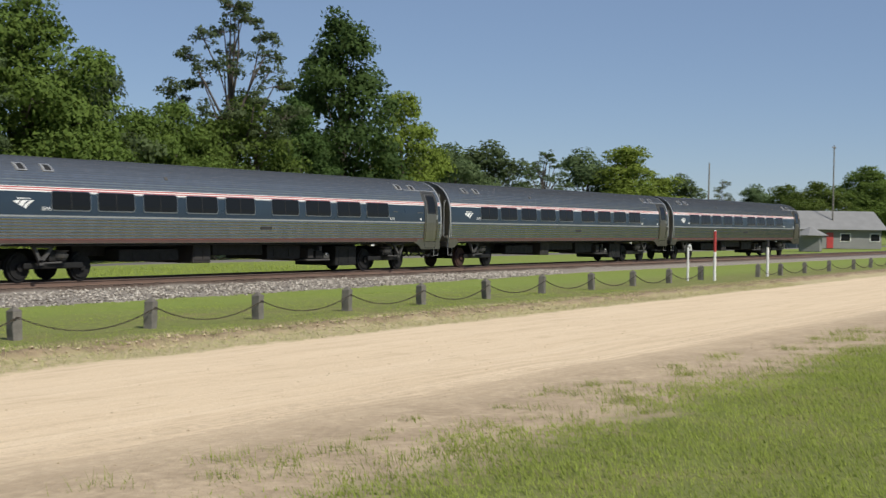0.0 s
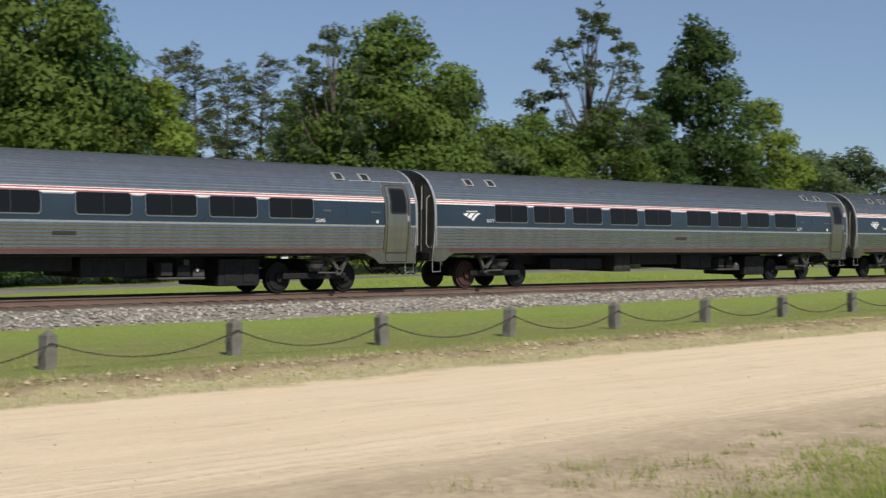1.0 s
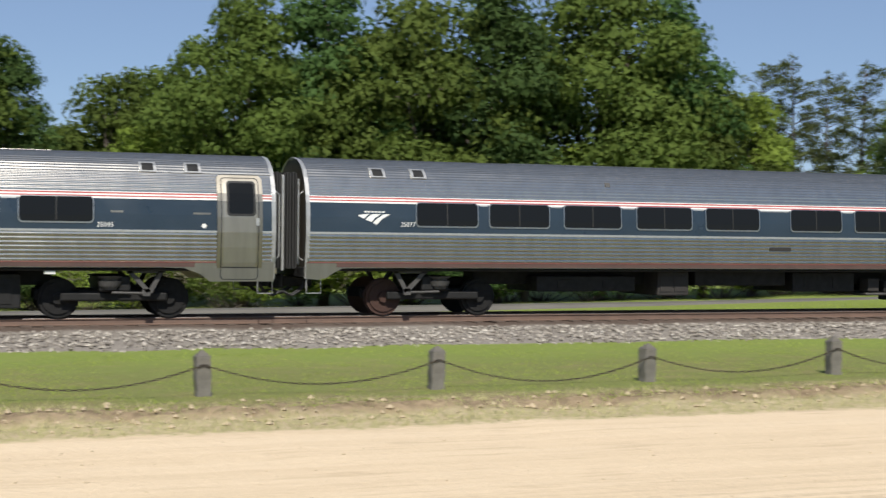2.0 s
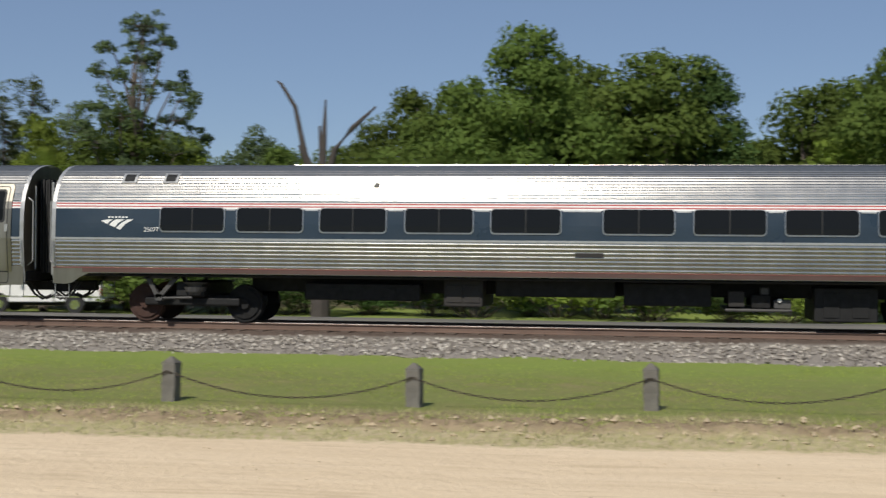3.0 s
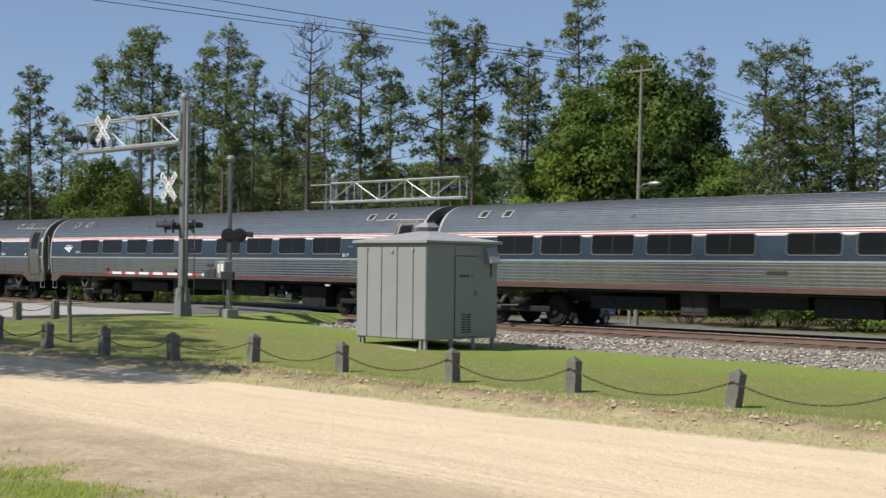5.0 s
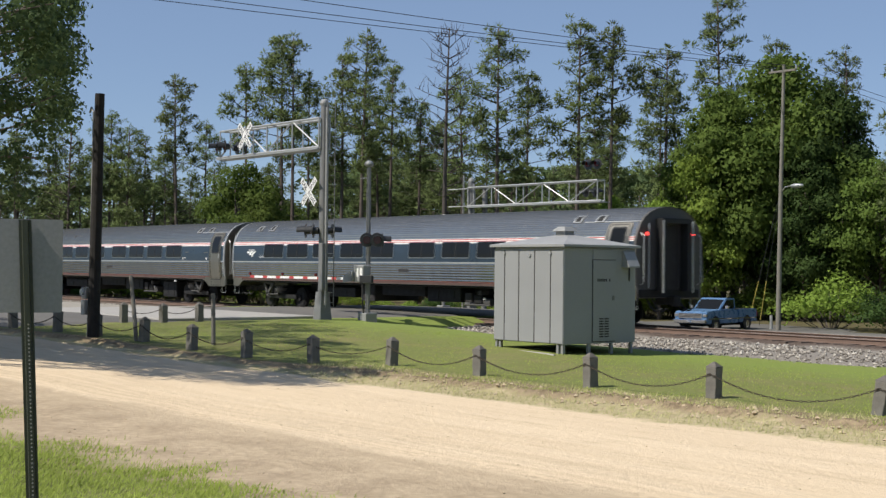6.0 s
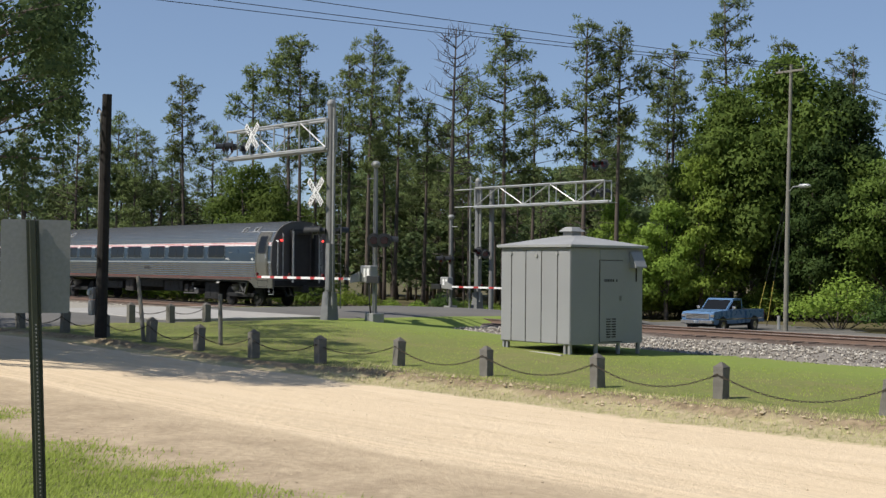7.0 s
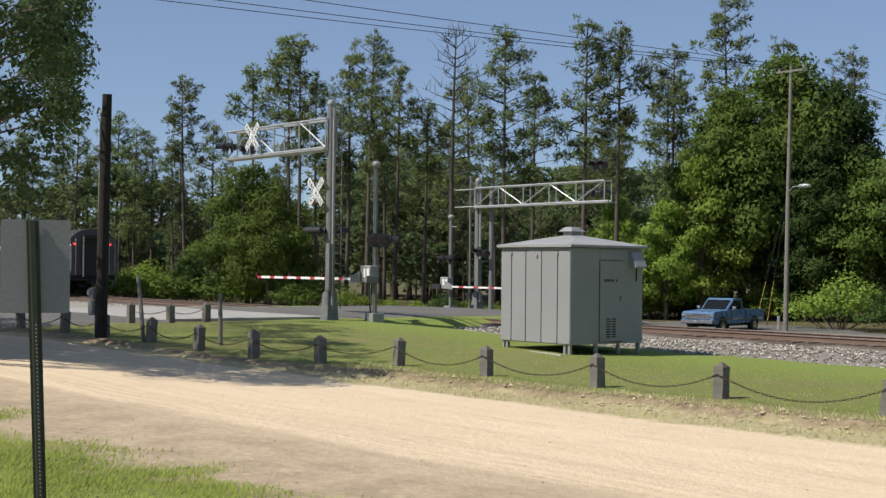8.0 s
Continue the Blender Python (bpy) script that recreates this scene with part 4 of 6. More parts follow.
        if tail and d > 0:
            for s in (-1, 1):
                bm = bmesh.new()
                disc_x(bm, (x + 0.05, s * 1.08, 2.98), 0.05, 0.06, 16, "X")
                part("tail_lamp", bm, M_TAIL, end, "glowing red tail lamp")
    # trucks and underfloor gear
    bogie(c, 1.70, False, rusty)
    bogie(c, 19.85, True, False)
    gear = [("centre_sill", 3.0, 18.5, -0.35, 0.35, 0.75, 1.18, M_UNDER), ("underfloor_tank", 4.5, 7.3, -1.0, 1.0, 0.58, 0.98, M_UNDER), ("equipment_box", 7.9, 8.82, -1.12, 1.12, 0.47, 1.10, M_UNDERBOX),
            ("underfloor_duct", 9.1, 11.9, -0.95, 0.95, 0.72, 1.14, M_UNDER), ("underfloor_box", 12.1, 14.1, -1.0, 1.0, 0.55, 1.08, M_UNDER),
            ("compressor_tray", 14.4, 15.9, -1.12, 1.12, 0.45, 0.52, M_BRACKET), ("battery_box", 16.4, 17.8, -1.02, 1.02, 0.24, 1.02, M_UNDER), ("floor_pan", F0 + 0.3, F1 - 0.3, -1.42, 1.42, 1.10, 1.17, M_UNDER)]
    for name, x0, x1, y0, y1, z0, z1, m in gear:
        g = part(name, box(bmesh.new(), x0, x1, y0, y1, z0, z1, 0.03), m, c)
        if name in ("equipment_box", "battery_box", "underfloor_box", "underfloor_tank"):
            for s in (-1, 1):
                yy = s * (y1 + 0.006)
                for k in range(2):
                    xm = x0 + (x1 - x0) * (0.27 + 0.46 * k)
                    part("access_panel", box(bmesh.new(), xm - 0.18, xm + 0.18, yy - 0.012, yy + 0.012, z0 + 0.1, z1 - 0.12, 0.006), m, g)
    for s in (-1, 1):
        for k, (x0, w, z0, h, m) in enumerate(((14.48, 0.36, 0.56, 0.36, M_UNDERBOX), (15.0, 0.42, 0.54, 0.30, M_WHEEL), (15.5, 0.38, 0.53, 0.20, M_BRACKET), (15.2, 0.18, 0.85, 0.16, M_BRACKET))):
            part("brake_unit", box(bmesh.new(), x0, x0 + w, s * 0.9 - 0.2, s * 0.9 + 0.2, z0, z0 + h, 0.02), m, c)
        bm = bmesh.new()
        disc_x(bm, (15.62, s * 1.12, 0.72), 0.045, 0.04, 16)
        part("gauge", bm, M_WHITE, c, "small round white gauge")
        bm = bmesh.new()
        box(bm, 18.28, 18.52, s * 1.40 - 0.03, s * 1.40 + 0.03, 1.02, 1.10, 0.01)
        part("stencil_plate", bm, M_WHITE, c)
    return c


V_TRAIN, NOSE = 22.35, 54.3        # metres a second to -x; the middle coach's emblem at the start
coaches = [(coach("25095"), NOSE - 25.87), (coach("25077", rusty=True), NOSE), (coach("25061", tail=True), NOSE + 25.9)]


def motions():
    for ob, x0 in coaches:
        walk(ob, [(t, pose(x0 - V_TRAIN * t, TRACK_Y, RAIL_Z)) for t in (0.0, 2.0, 4.0, 6.0, 8.0)])


# ---------------------------------------------------------------- trees


def leaf_cloud(rnd, clumps, per, size, flat=0.35, long=1.5, narrow=0.42, squash=0.66):
    """Many small leaves gathered in domed clumps (centre, radius); each leaf turns roughly outwards."""
    verts, lean = [], []
    for c, r in clumps:
        k = max(8, int(per * r * r))
        d = rnd.normal(size=(k, 3))
        d[:, 2] = np.where(rnd.random(k) < 0.62, np.abs(d[:, 2]), d[:, 2])
        d /= np.linalg.norm(d, axis=1)[:, None]
        rad = r * (0.45 + 0.68 * rnd.random(k) ** 0.8)
        p = np.asarray(c) + d * rad[:, None] * (1.08, 1.08, squash)
        p[:, 2] -= 0.10 * r * (d[:, 0] ** 2 + d[:, 1] ** 2)
        nrm = d + 0.55 * rnd.normal(size=(k, 3)) + (0, 0, flat)
        nrm /= np.linalg.norm(nrm, axis=1)[:, None]
        u = np.cross(nrm, rnd.normal(size=(k, 3)))
        u /= np.linalg.norm(u, axis=1)[:, None]
        w = np.cross(nrm, u)
        s = (size * (0.55 + 0.9 * rnd.random(k)))[:, None]
        tip, tail = p + u * s * long * 0.5, p - u * s * long * 0.5
        a, b = tail + w * s * narrow * 1.5, tail - w * s * narrow * 1.5
        verts.append(np.stack([b, tip, a], 1).reshape(-1, 3))
        soft = 0.75 * d + 0.6 * nrm
        lean.append(np.repeat(soft / np.linalg.norm(soft, axis=1)[:, None], 3, axis=0))
    verts = np.concatenate(verts)
    return verts, np.arange(len(verts)).reshape(-1, 3), np.concatenate(lean)


def cloud_mesh(name, verts, faces, material, parent, lean=None):
    """A mesh of loose leaves; lean gives their rounded normals."""
    me = bpy.data.meshes.new(name)
    me.vertices.add(len(verts))
    me.vertices.foreach_set("co", np.asarray(verts, np.float32).ravel())
    k = faces.shape[1]
    me.loops.add(faces.size)
    me.loops.foreach_set("vertex_index", faces.astype(np.int32).ravel())
    me.polygons.add(len(faces))
    me.polygons.foreach_set("loop_start", np.arange(len(faces), dtype=np.int32) * k)
    me.update(calc_edges=True)
    if lean is not None:
        me.shade_smooth()
        me.normals_split_custom_set_from_vertices(np.asarray(lean, np.float32).tolist())
    me.materials.append(material)
    ob = new(name, me)
    ob.parent = parent
    return ob


def limb(bm, rnd, a, b, r0, r1, bend=0.12, k=5, sides=7):
    a, b = Vector(a), Vector(b)
    L = (b - a).length
    pts, rad = [], []
    off = Vector(rnd.normal(size=3)) * bend * L
    for i in range(k):
        t = i / (k - 1)
        pts.append(a.lerp(b, t) + off * math.sin(math.pi * t) * 0.5)
        rad.append(r0 + (r1 - r0) * t)
    tube(bm, pts, rad, sides)
    return pts


def broadleaf(seed, h, w, base, mat, label, lobes=13, leaf=0.168, per=112, sparse=0.0, each=7):
    """A broad-leaved tree: forked trunk, a limb to each lobe of the crown, each lobe a heap of leaf clumps."""
    rnd = np.random.default_rng(seed)
    t = thing("tree", (0, 0, 0), label, "tree")
    bm = bmesh.new()
    r0 = 0.018 * h + 0.08
    top = Vector((rnd.normal() * 0.4, rnd.normal() * 0.4, h * 0.78))
    trunk = limb(bm, rnd, (0, 0, -0.4), top, r0, r0 * 0.2, 0.05, 8, 9)
    cl = []
    for i in range(lobes):
        u = (i + 0.5) / lobes
        R = (0.21 * w + 0.045 * h) * rnd.uniform(0.8, 1.2) * (1 - 0.30 * u) * (1 - 0.45 * sparse)
        zz = base + 0.5 * R + (h - base - 1.15 * R) * u
        prof = math.sin(math.pi * min(1.0, 0.20 + 0.80 * u) ** 0.9) ** 0.7
        a = i * 2.399 + rnd.normal() * 0.25
        rr = max(0.0, 0.5 * w * prof - 0.75 * R) * rnd.uniform(0.75, 1.1) * (1 if i < lobes - 1 else 0.2)
        mid = Vector((rr * math.cos(a), rr * math.sin(a), zz))
        s = trunk[min(len(trunk) - 1, max(2, int(len(trunk) * 0.9 * zz / h) - 1))]
        limb(bm, rnd, s, mid, r0 * 0.34, r0 * 0.10, 0.08, 4, 5)
        for j in range(each):
            d = Vector(rnd.normal(size=3))
            d.z = abs(d.z) * 0.9 - 0.35
            d = (d.normalized() + 0.45 * Vector((math.cos(a), math.sin(a), 0)) * (rr > 0.5)).normalized()
            c = mid + Vector((d.x, d.y, 0.72 * d.z)) * R * rnd.uniform(0.6, 1.0)
            r = R * rnd.uniform(0.38, 0.62) * (1 - 0.35 * sparse)
            cl.append((tuple(c), r))
            if sparse or j % 3 == 0:
                limb(bm, rnd, mid, c, r0 * 0.09, 0.012, 0.10, 3, 3)
        if not sparse:
            cl.append((tuple(mid), R * 0.85))
    part("trunk", bm, M_BARK, t, smooth=True)
    v, f, lean = leaf_cloud(rnd, cl, per, leaf)
    cloud_mesh("crown", v, f, mat, t, lean)
    return t


def needle_tufts(rnd, tufts, count):
    """Dense bursts of long needles round each twig's end (centre, radius, direction)."""
    verts, lean = [], []
    for c, r, way in tufts:
        k = max(6, int(count * rnd.uniform(0.8, 1.2)))
        d = rnd.normal(size=(k, 3)) + np.asarray(way) * 0.55
        d /= np.linalg.norm(d, axis=1)[:, None]
        o = np.asarray(c) + d * r * rnd.uniform(0.0, 0.30, size=(k, 1))
        w = np.cross(d, rnd.normal(size=(k, 3)))
        w /= np.linalg.norm(w, axis=1)[:, None]
        L = (r * rnd.uniform(0.55, 1.0, size=k))[:, None]
        wide = w * 0.095 * r
        verts.append(np.stack([o + d * L * 0.3 + wide, o + d * L, o + d * L * 0.3 - wide], 1).reshape(-1, 3))
        soft = 0.6 * d + (0, 0, 0.6) + 0.35 * rnd.normal(size=(k, 3))
        lean.append(np.repeat(soft / np.linalg.norm(soft, axis=1)[:, None], 3, axis=0))
    verts = np.concatenate(verts)
    return verts, np.arange(len(verts)).reshape(-1, 3), np.concatenate(lean)


def pine(seed, h, bare, spread, label, dead=False, needles=25, young=False):
    """A tall thin pine: straight bare stem, upturned limbs that end in round needle puffs, gaps between the limbs."""
    rnd = np.random.default_rng(seed)
    t = thing("pine_tree", (0, 0, 0), label, "tree")
    bm = bmesh.new()
    r0 = 0.0085 * h + 0.03
    lean = Vector((rnd.normal() * 0.25, rnd.normal() * 0.25, h))
    limb(bm, rnd, (0, 0, -0.4), lean, r0, 0.03, 0.01, 7, 6)
    tufts = []
    z = bare * h
    heavy = rnd.uniform(0, 6.283)
    while z < h * 0.985:
        u = (z - bare * h) / (h * (1 - bare))
        reach = spread * min(1.0, 0.50 + 1.6 * u) * max(0.0, 1 - u) ** 0.55 + 0.22
        thin = 0.65 + 0.35 * min(1.0, u * 2.5)
        for k in range(4):
            if rnd.random() > thin + 0.1:
                continue
            a = rnd.uniform(0, 6.283)
            L = reach * rnd.uniform(0.45, 1.1) * (1 + 0.25 * math.cos(a - heavy))
            s = lean * (z / h)
            rise = 0.15 + 0.55 * u
            e = s + Vector((L * math.cos(a), L * math.sin(a), rise * L + rnd.normal() * 0.1))
            limb(bm, rnd, s, e, 0.036, 0.012, 0.10, 3, 3)
            way = (e - s).normalized() * 0.6 + Vector((0, 0, 0.8))
            if dead:
                for q in range(4):
                    m = s.lerp(e, rnd.uniform(0.35, 0.95))
                    limb(bm, rnd, m, m + Vector((rnd.normal() * 0.3, rnd.normal() * 0.3, rnd.uniform(0.3, 0.8))), 0.016, 0.007, 0.1, 3, 3)
                continue
            big = 0.34 + 0.14 * (1 - u) * spread / 2.0
            tufts.append((tuple(e), big * rnd.uniform(0.9, 1.3), tuple(way)))
            for q in range(1 if young else int(1.4 + 2.3 * L)):
                m = s.lerp(e, rnd.uniform(0.45, 0.95)) + Vector((rnd.normal(), rnd.normal(), abs(rnd.normal()) * 0.6)) * 0.30 * min(1.0, L)
                tufts.append((tuple(m), big * rnd.uniform(0.75, 1.15), tuple(way)))
        z += h * 0.036 * rnd.uniform(0.7, 1.4)
    if not dead:
        tufts.append((tuple(lean), 0.5, (0, 0, 1.5)))
    for k in range(7):
        zz = h * bare * rnd.uniform(0.45, 1.0)
        a = rnd.uniform(0, 6.283)
        s = lean * (zz / h)
        limb(bm, rnd, s, s + Vector((math.cos(a), math.sin(a), 0.1)) * rnd.uniform(0.5, 1.3), 0.022, 0.008, 0.05, 3, 3)
    part("trunk", bm, M_DEADWOOD if dead else M_PINEBARK, t, smooth=True)
    if not dead:
        v, f, soft = needle_tufts(rnd, tufts, needles)
        cloud_mesh("crown", v, f, M_NEEDLE, t, soft)
    return t


def shrub(seed, h, w, mat, label, clumps=20, leaf=0.12, per=130):
    rnd = np.random.default_rng(seed)
    t = thing("shrub", (0, 0, 0), label, "shrub")
    cl = []
    bm = bmesh.new()
    for i in range(clumps):
        a, rr = i * 2.399, 0.5 * w * math.sqrt((i + 0.5) / clumps)
        zz = h * (0.25 + 0.6 * rnd.random() * (1 - (2 * rr / w) ** 2 * 0.6))
        c = (rr * math.cos(a), rr * math.sin(a), zz)
        cl.append((c, (0.12 * w + 0.12 * h) * (0.7 + 0.6 * rnd.random())))
        limb(bm, rnd, (0.1 * c[0], 0.1 * c[1], -0.2), c, 0.035, 0.01, 0.1, 3, 4)
    part("stem", bm, M_BARK, t)
    v, f, lean = leaf_cloud(rnd, cl, per, leaf)
    cloud_mesh("crown", v, f, mat, t, lean)
    return t


def at_bearing(bearing, dist):
    """Ground place at degrees to the left of +y, dist metres off."""
    a = radians(bearing)
    return -math.sin(a) * dist, math.cos(a) * dist


class Grove:
    """Kinds of tree that are built once and then copied."""

    def __init__(self):
        self.kinds, self.used = {}, set()

    def kind(self, key, ob, height):
        self.kinds[key] = (ob, height)

    def plant(self, key, bearing, dist, height, wide=1.0, turn=0.0, sink=0.0):
        ob, h0 = self.kinds[key]
        x, y = at_bearing(bearing, dist)
        s = height / h0
        z = ground_z(x, y) - sink
        m = pose(x, y, z, 0, 0, turn)
        grow = Vector((s * wide, s * wide, s))
        if key in self.used:
            ob = copy_thing(ob, m)
        self.used.add(key)
        ob.matrix_basis = m @ Matrix.Diagonal((*grow, 1))
        return ob


grove = Grove()
grove.kind("oak_a", broadleaf(1, 14, 11, 2.0, M_LEAF, "broad green oak with a ragged sunlit crown", 17), 14)
grove.kind("oak_b", broadleaf(2, 14, 9, 1.5, M_LEAFDARK, "tall dense dark-green broadleaf tree", 17), 14)
grove.kind("oak_c", broadleaf(3, 12, 11, 1.2, M_LEAF, "rounded green broadleaf tree", 12), 12)
grove.kind("oak_d", broadleaf(4, 12, 8, 1.0, M_LEAFLIGHT, "bright fresh-green leafy tree", 13), 12)
grove.kind("sparse", broadleaf(5, 15, 9, 5.0, M_GREYLEAF, "tall thin-crowned tree with open branches", 25, 0.115, 300, 1.0, 9), 15)
grove.kind("grey", broadleaf(6, 11, 9, 1.5, M_GREYLEAF, "hazy grey-green broadleaf tree", 12, 0.18, 85), 11)
grove.kind("far", broadleaf(7, 11, 9, 0.8, M_GREYLEAF, "distant broadleaf tree deep in the wood", 9, 0.26, 30), 11)
for i in range(5):
    grove.kind("pine%d" % i, pine(20 + i, 17, (0.55, 0.42, 0.62, 0.30, 0.5)[i], (2.2, 2.7, 2.0, 3.1, 2.3)[i], "tall slender pine with a bare trunk"), 17)
for i in range(3):
    grove.kind("young%d" % i, pine(60 + i, 11, (0.15, 0.22, 0.28)[i], (1.5, 1.3, 1.7)[i], "young slender pine inside the wood", False, 11, True), 11)
grove.kind("snag", pine(31, 17, 0.42, 2.3, "leafless grey pine with bare upturned twigs", True), 17)
grove.kind("shrub_a", shrub(41, 2.6, 4.0, M_LEAF, "green leafy shrub of the undergrowth"), 2.6)
grove.kind("shrub_b", shrub(42, 3.4, 4.5, M_LEAFLIGHT, "sunlit bright-green shrub in the weeds"), 3.4)
grove.kind("shrub_c", shrub(43, 4.5, 4.5, M_LEAFDARK, "dark green thicket at the wood's edge", 28), 4.5)


def tree_line():
    rnd = random.Random(21)
    F = 2458.5

    def put(key, yaw, pitch, px, top, dist, wide=1.0):
        """Plant by where the crown's tip stands in a view turned to yaw."""
        b = yaw - math.degrees(math.atan((px - 784) / F))
        dist = max(dist, 59.5 / math.cos(radians(b))) if b < 35 else dist
        el = math.atan((441 - top) / F) + radians(pitch)
        x, y = at_bearing(b, dist)
        grove.plant(key, b, dist, EYE.z + dist * math.tan(el) - ground_z(x, y), wide, rnd.uniform(0, 360))

    # right-hand woods and far town trees
    a = (-58.49, -0.92)
    for key, px, top, d, w in (("grey", 790, 258, 150, 1.3), ("grey", 860, 250, 150, 1.3), ("sparse", 965, 262, 140, 1.0), ("grey", 1030, 262, 150, 1.2), ("oak_d", 1110, 248, 115, 1.4), ("grey", 1200, 305, 190, 1.2),
                               ("pine3", 1275, 316, 210, 1.3), ("grey", 1335, 322, 230, 1.2), ("oak_c", 1390, 318, 220, 1.1), ("oak_c", 1450, 312, 210, 1.2), ("oak_a", 1535, 288, 205, 1.2), ("oak_b", 1600, 300, 200, 1.2), ("oak_b", 1550, 335, 165, 1.1), ("grey", 745, 255, 150, 1.2), ("oak_c", 1250, 345, 230, 1.4), ("oak_c", 1150, 320, 180, 1.2)):
        put(key, *a, px, top, d, w)
    b = (-43.85, -0.69)
    for key, px, top, d, w in (("oak_a", 690, 22, 66, 0.88), ("sparse", 585, 38, 74, 0.7), ("grey", 800, 118, 72, 0.8), ("oak_c", 870, 205, 70, 0.8), ("oak_c", 930, 186, 68, 0.8), ("sparse", 1045, 2, 66, 0.85), ("oak_c", 1060, 172, 64, 0.85), ("oak_b", 1235, 30, 62, 0.78),
                               ("oak_d", 1345, 160, 62, 0.72), ("oak_b", 1150, 185, 64, 0.8), ("oak_c", 990, 215, 72, 0.8), ("pine3", 345, 93, 92, 1.2), ("pine1", 300, 105, 92, 1.3), ("pine3", 460, 108, 90, 1.3), ("pine1", 410, 120, 95, 1.2), ("pine3", 520, 135, 88, 1.2), ("oak_c", 560, 160, 80, 0.9), ("grey", 1440, 265, 120, 1.0), ("oak_c", 770, 190, 70, 0.9)):
        put(key, *b, px, top, d, w)
    c = (-19.59, -0.32)
    for key, px, top, d, w in (("oak_a", 430, -20, 58, 0.75), ("oak_b", 570, -40, 62, 0.8), ("oak_c", 720, -30, 60, 0.85), ("oak_b", 880, -50, 60, 0.85), ("oak_a", 1060, -70, 57, 0.85), ("oak_b", 1190, -20, 60, 0.7), ("oak_d", 930, 130, 55, 0.8), ("oak_c", 1240, 140, 58, 0.9), ("oak_c", 640, 60, 56, 0.85), ("oak_c", 210, 125, 66, 0.8), ("oak_c", 290, 108, 68, 0.75), ("oak_d", 250, 215, 60, 0.8), ("oak_d", 1330, 150, 62, 0.8)):
        put(key, *c, px, top, d, w)
    d_ = (-14.09, -0.22)
    for key, px, top, d, w in (("oak_c", 165, 62, 66, 0.9), ("oak_b", 265, 95, 66, 0.7), ("oak_c", 350, 225, 90, 0.9), ("oak_c", 20, 75, 68, 0.8)):
        put(key, *d_, px, top, d, w)
    e = (15.84, 0.19)
    for key, px, top, d, w in (("oak_c", 1380, 150, 66, 0.8), ("oak_a", 1250, 42, 62, 0.72), ("oak_c", 1050, 152, 68, 0.75), ("oak_c", 1130, 140, 64, 0.75), ("grey", 770, 240, 105, 0.8), ("oak_c", 820, 262, 100, 1.0), ("sparse", 570, 36, 62, 0.85), ("oak_c", 545, 195, 64, 0.85), ("oak_d", 400, 215, 62, 0.7), ("oak_d", 640, 243, 62, 0.8), ("oak_c", 940, 255, 90, 1.0),
                               ("pine1", 25, 62, 78, 1.1), ("pine3", 105, 62, 76, 1.1), ("pine1", 195, 96, 78, 1.15), ("pine3", 295, 142, 78, 1.2), ("pine3", 385, 168, 80, 1.2), ("pine1", 240, 170, 74, 1.3), ("pine3", 60, 150, 72, 1.2), ("pine1", 150, 160, 74, 1.3), ("pine3", 340, 210, 76, 1.3), ("pine1", 450, 215, 78, 1.3)):
        put(key, *e, px, top, d, w)
    f = (40.25, 0.59)
    for key, px, top, d, w in (("pine0", 783, 0, 100, 1.0), ("pine2", 590, 42, 82, 1.0), ("pine0", 530, 42, 82, 1.1), ("pine4", 392, 40, 82, 1.05), ("pine2", 680, 80, 96, 1.1), ("pine1", 690, 120, 98, 1.0), ("pine4", 140, 55, 80, 1.0), ("pine0", 100, 100, 84, 1.0), ("pine2", 10, 62, 82, 1.0), ("snag", 298, 42, 76, 1.2), ("pine2", 245, 175, 92, 1.1), ("pine4", 330, 120, 88, 1.0), ("pine1", 990, 92, 88, 1.0), ("pine0", 870, 82, 90, 1.0), ("pine0", 440, 130, 88, 1.1), ("pine2", 190, 110, 90, 1.0)):
        put(key, *f, px, top, d, w)
    g = (51.8, 0.77)
    for key, px, top, d, w in (("pine2", 330, 150, 92, 1.1), ("pine4", 205, 215, 98, 1.1), ("pine0", 270, 262, 100, 1.1), ("pine2", 450, 125, 90, 1.0), ("pine0", 515, 80, 88, 1.05), ("pine4", 375, 225, 100, 1.0), ("pine2", 560, 150, 96, 1.0), ("pine4", 110, 250, 104, 1.1), ("pine0", 40, 240, 105, 1.2), ("pine2", 160, 270, 105, 1.1), ("pine0", -30, 200, 104, 1.1), ("pine2", -120, 180, 106, 1.1)):
        put(key, *g, px, top, d, w)
    # the wood behind: thin stems in rows
    for i in range(46):
        bearing = rnd.uniform(36, 74)
        dist = rnd.uniform(92, 125)
        tall = rnd.uniform(8.0, 11.5) if bearing > 57 else rnd.uniform(11, 15)
        grove.plant("pine%d" % rnd.randrange(5), bearing, dist, tall, rnd.uniform(0.9, 1.2), rnd.uniform(0, 360))
    for i in range(48):
        bearing = 35 + 40 * (i + rnd.random()) / 48
        grove.plant("young%d" % (i % 3), bearing, rnd.uniform(94, 118), rnd.uniform(6.5, 11.5), rnd.uniform(0.95, 1.35), rnd.uniform(0, 360))
    for i in range(38):
        bearing = 35 + 40 * (i + rnd.random()) / 38
        grove.plant("far", bearing, rnd.uniform(122, 145), rnd.uniform(11.0, 14.5) if bearing < 57 else rnd.uniform(9.0, 12.0), 1.2, rnd.uniform(0, 360))
    # closed lower wood between the tall stems
    for i in range(30):
        bearing = 18 + 34 * (i + rnd.random()) / 30
        grove.plant("far", bearing, rnd.uniform(98, 116), rnd.uniform(6.5, 9.0), 1.3, rnd.uniform(0, 360))
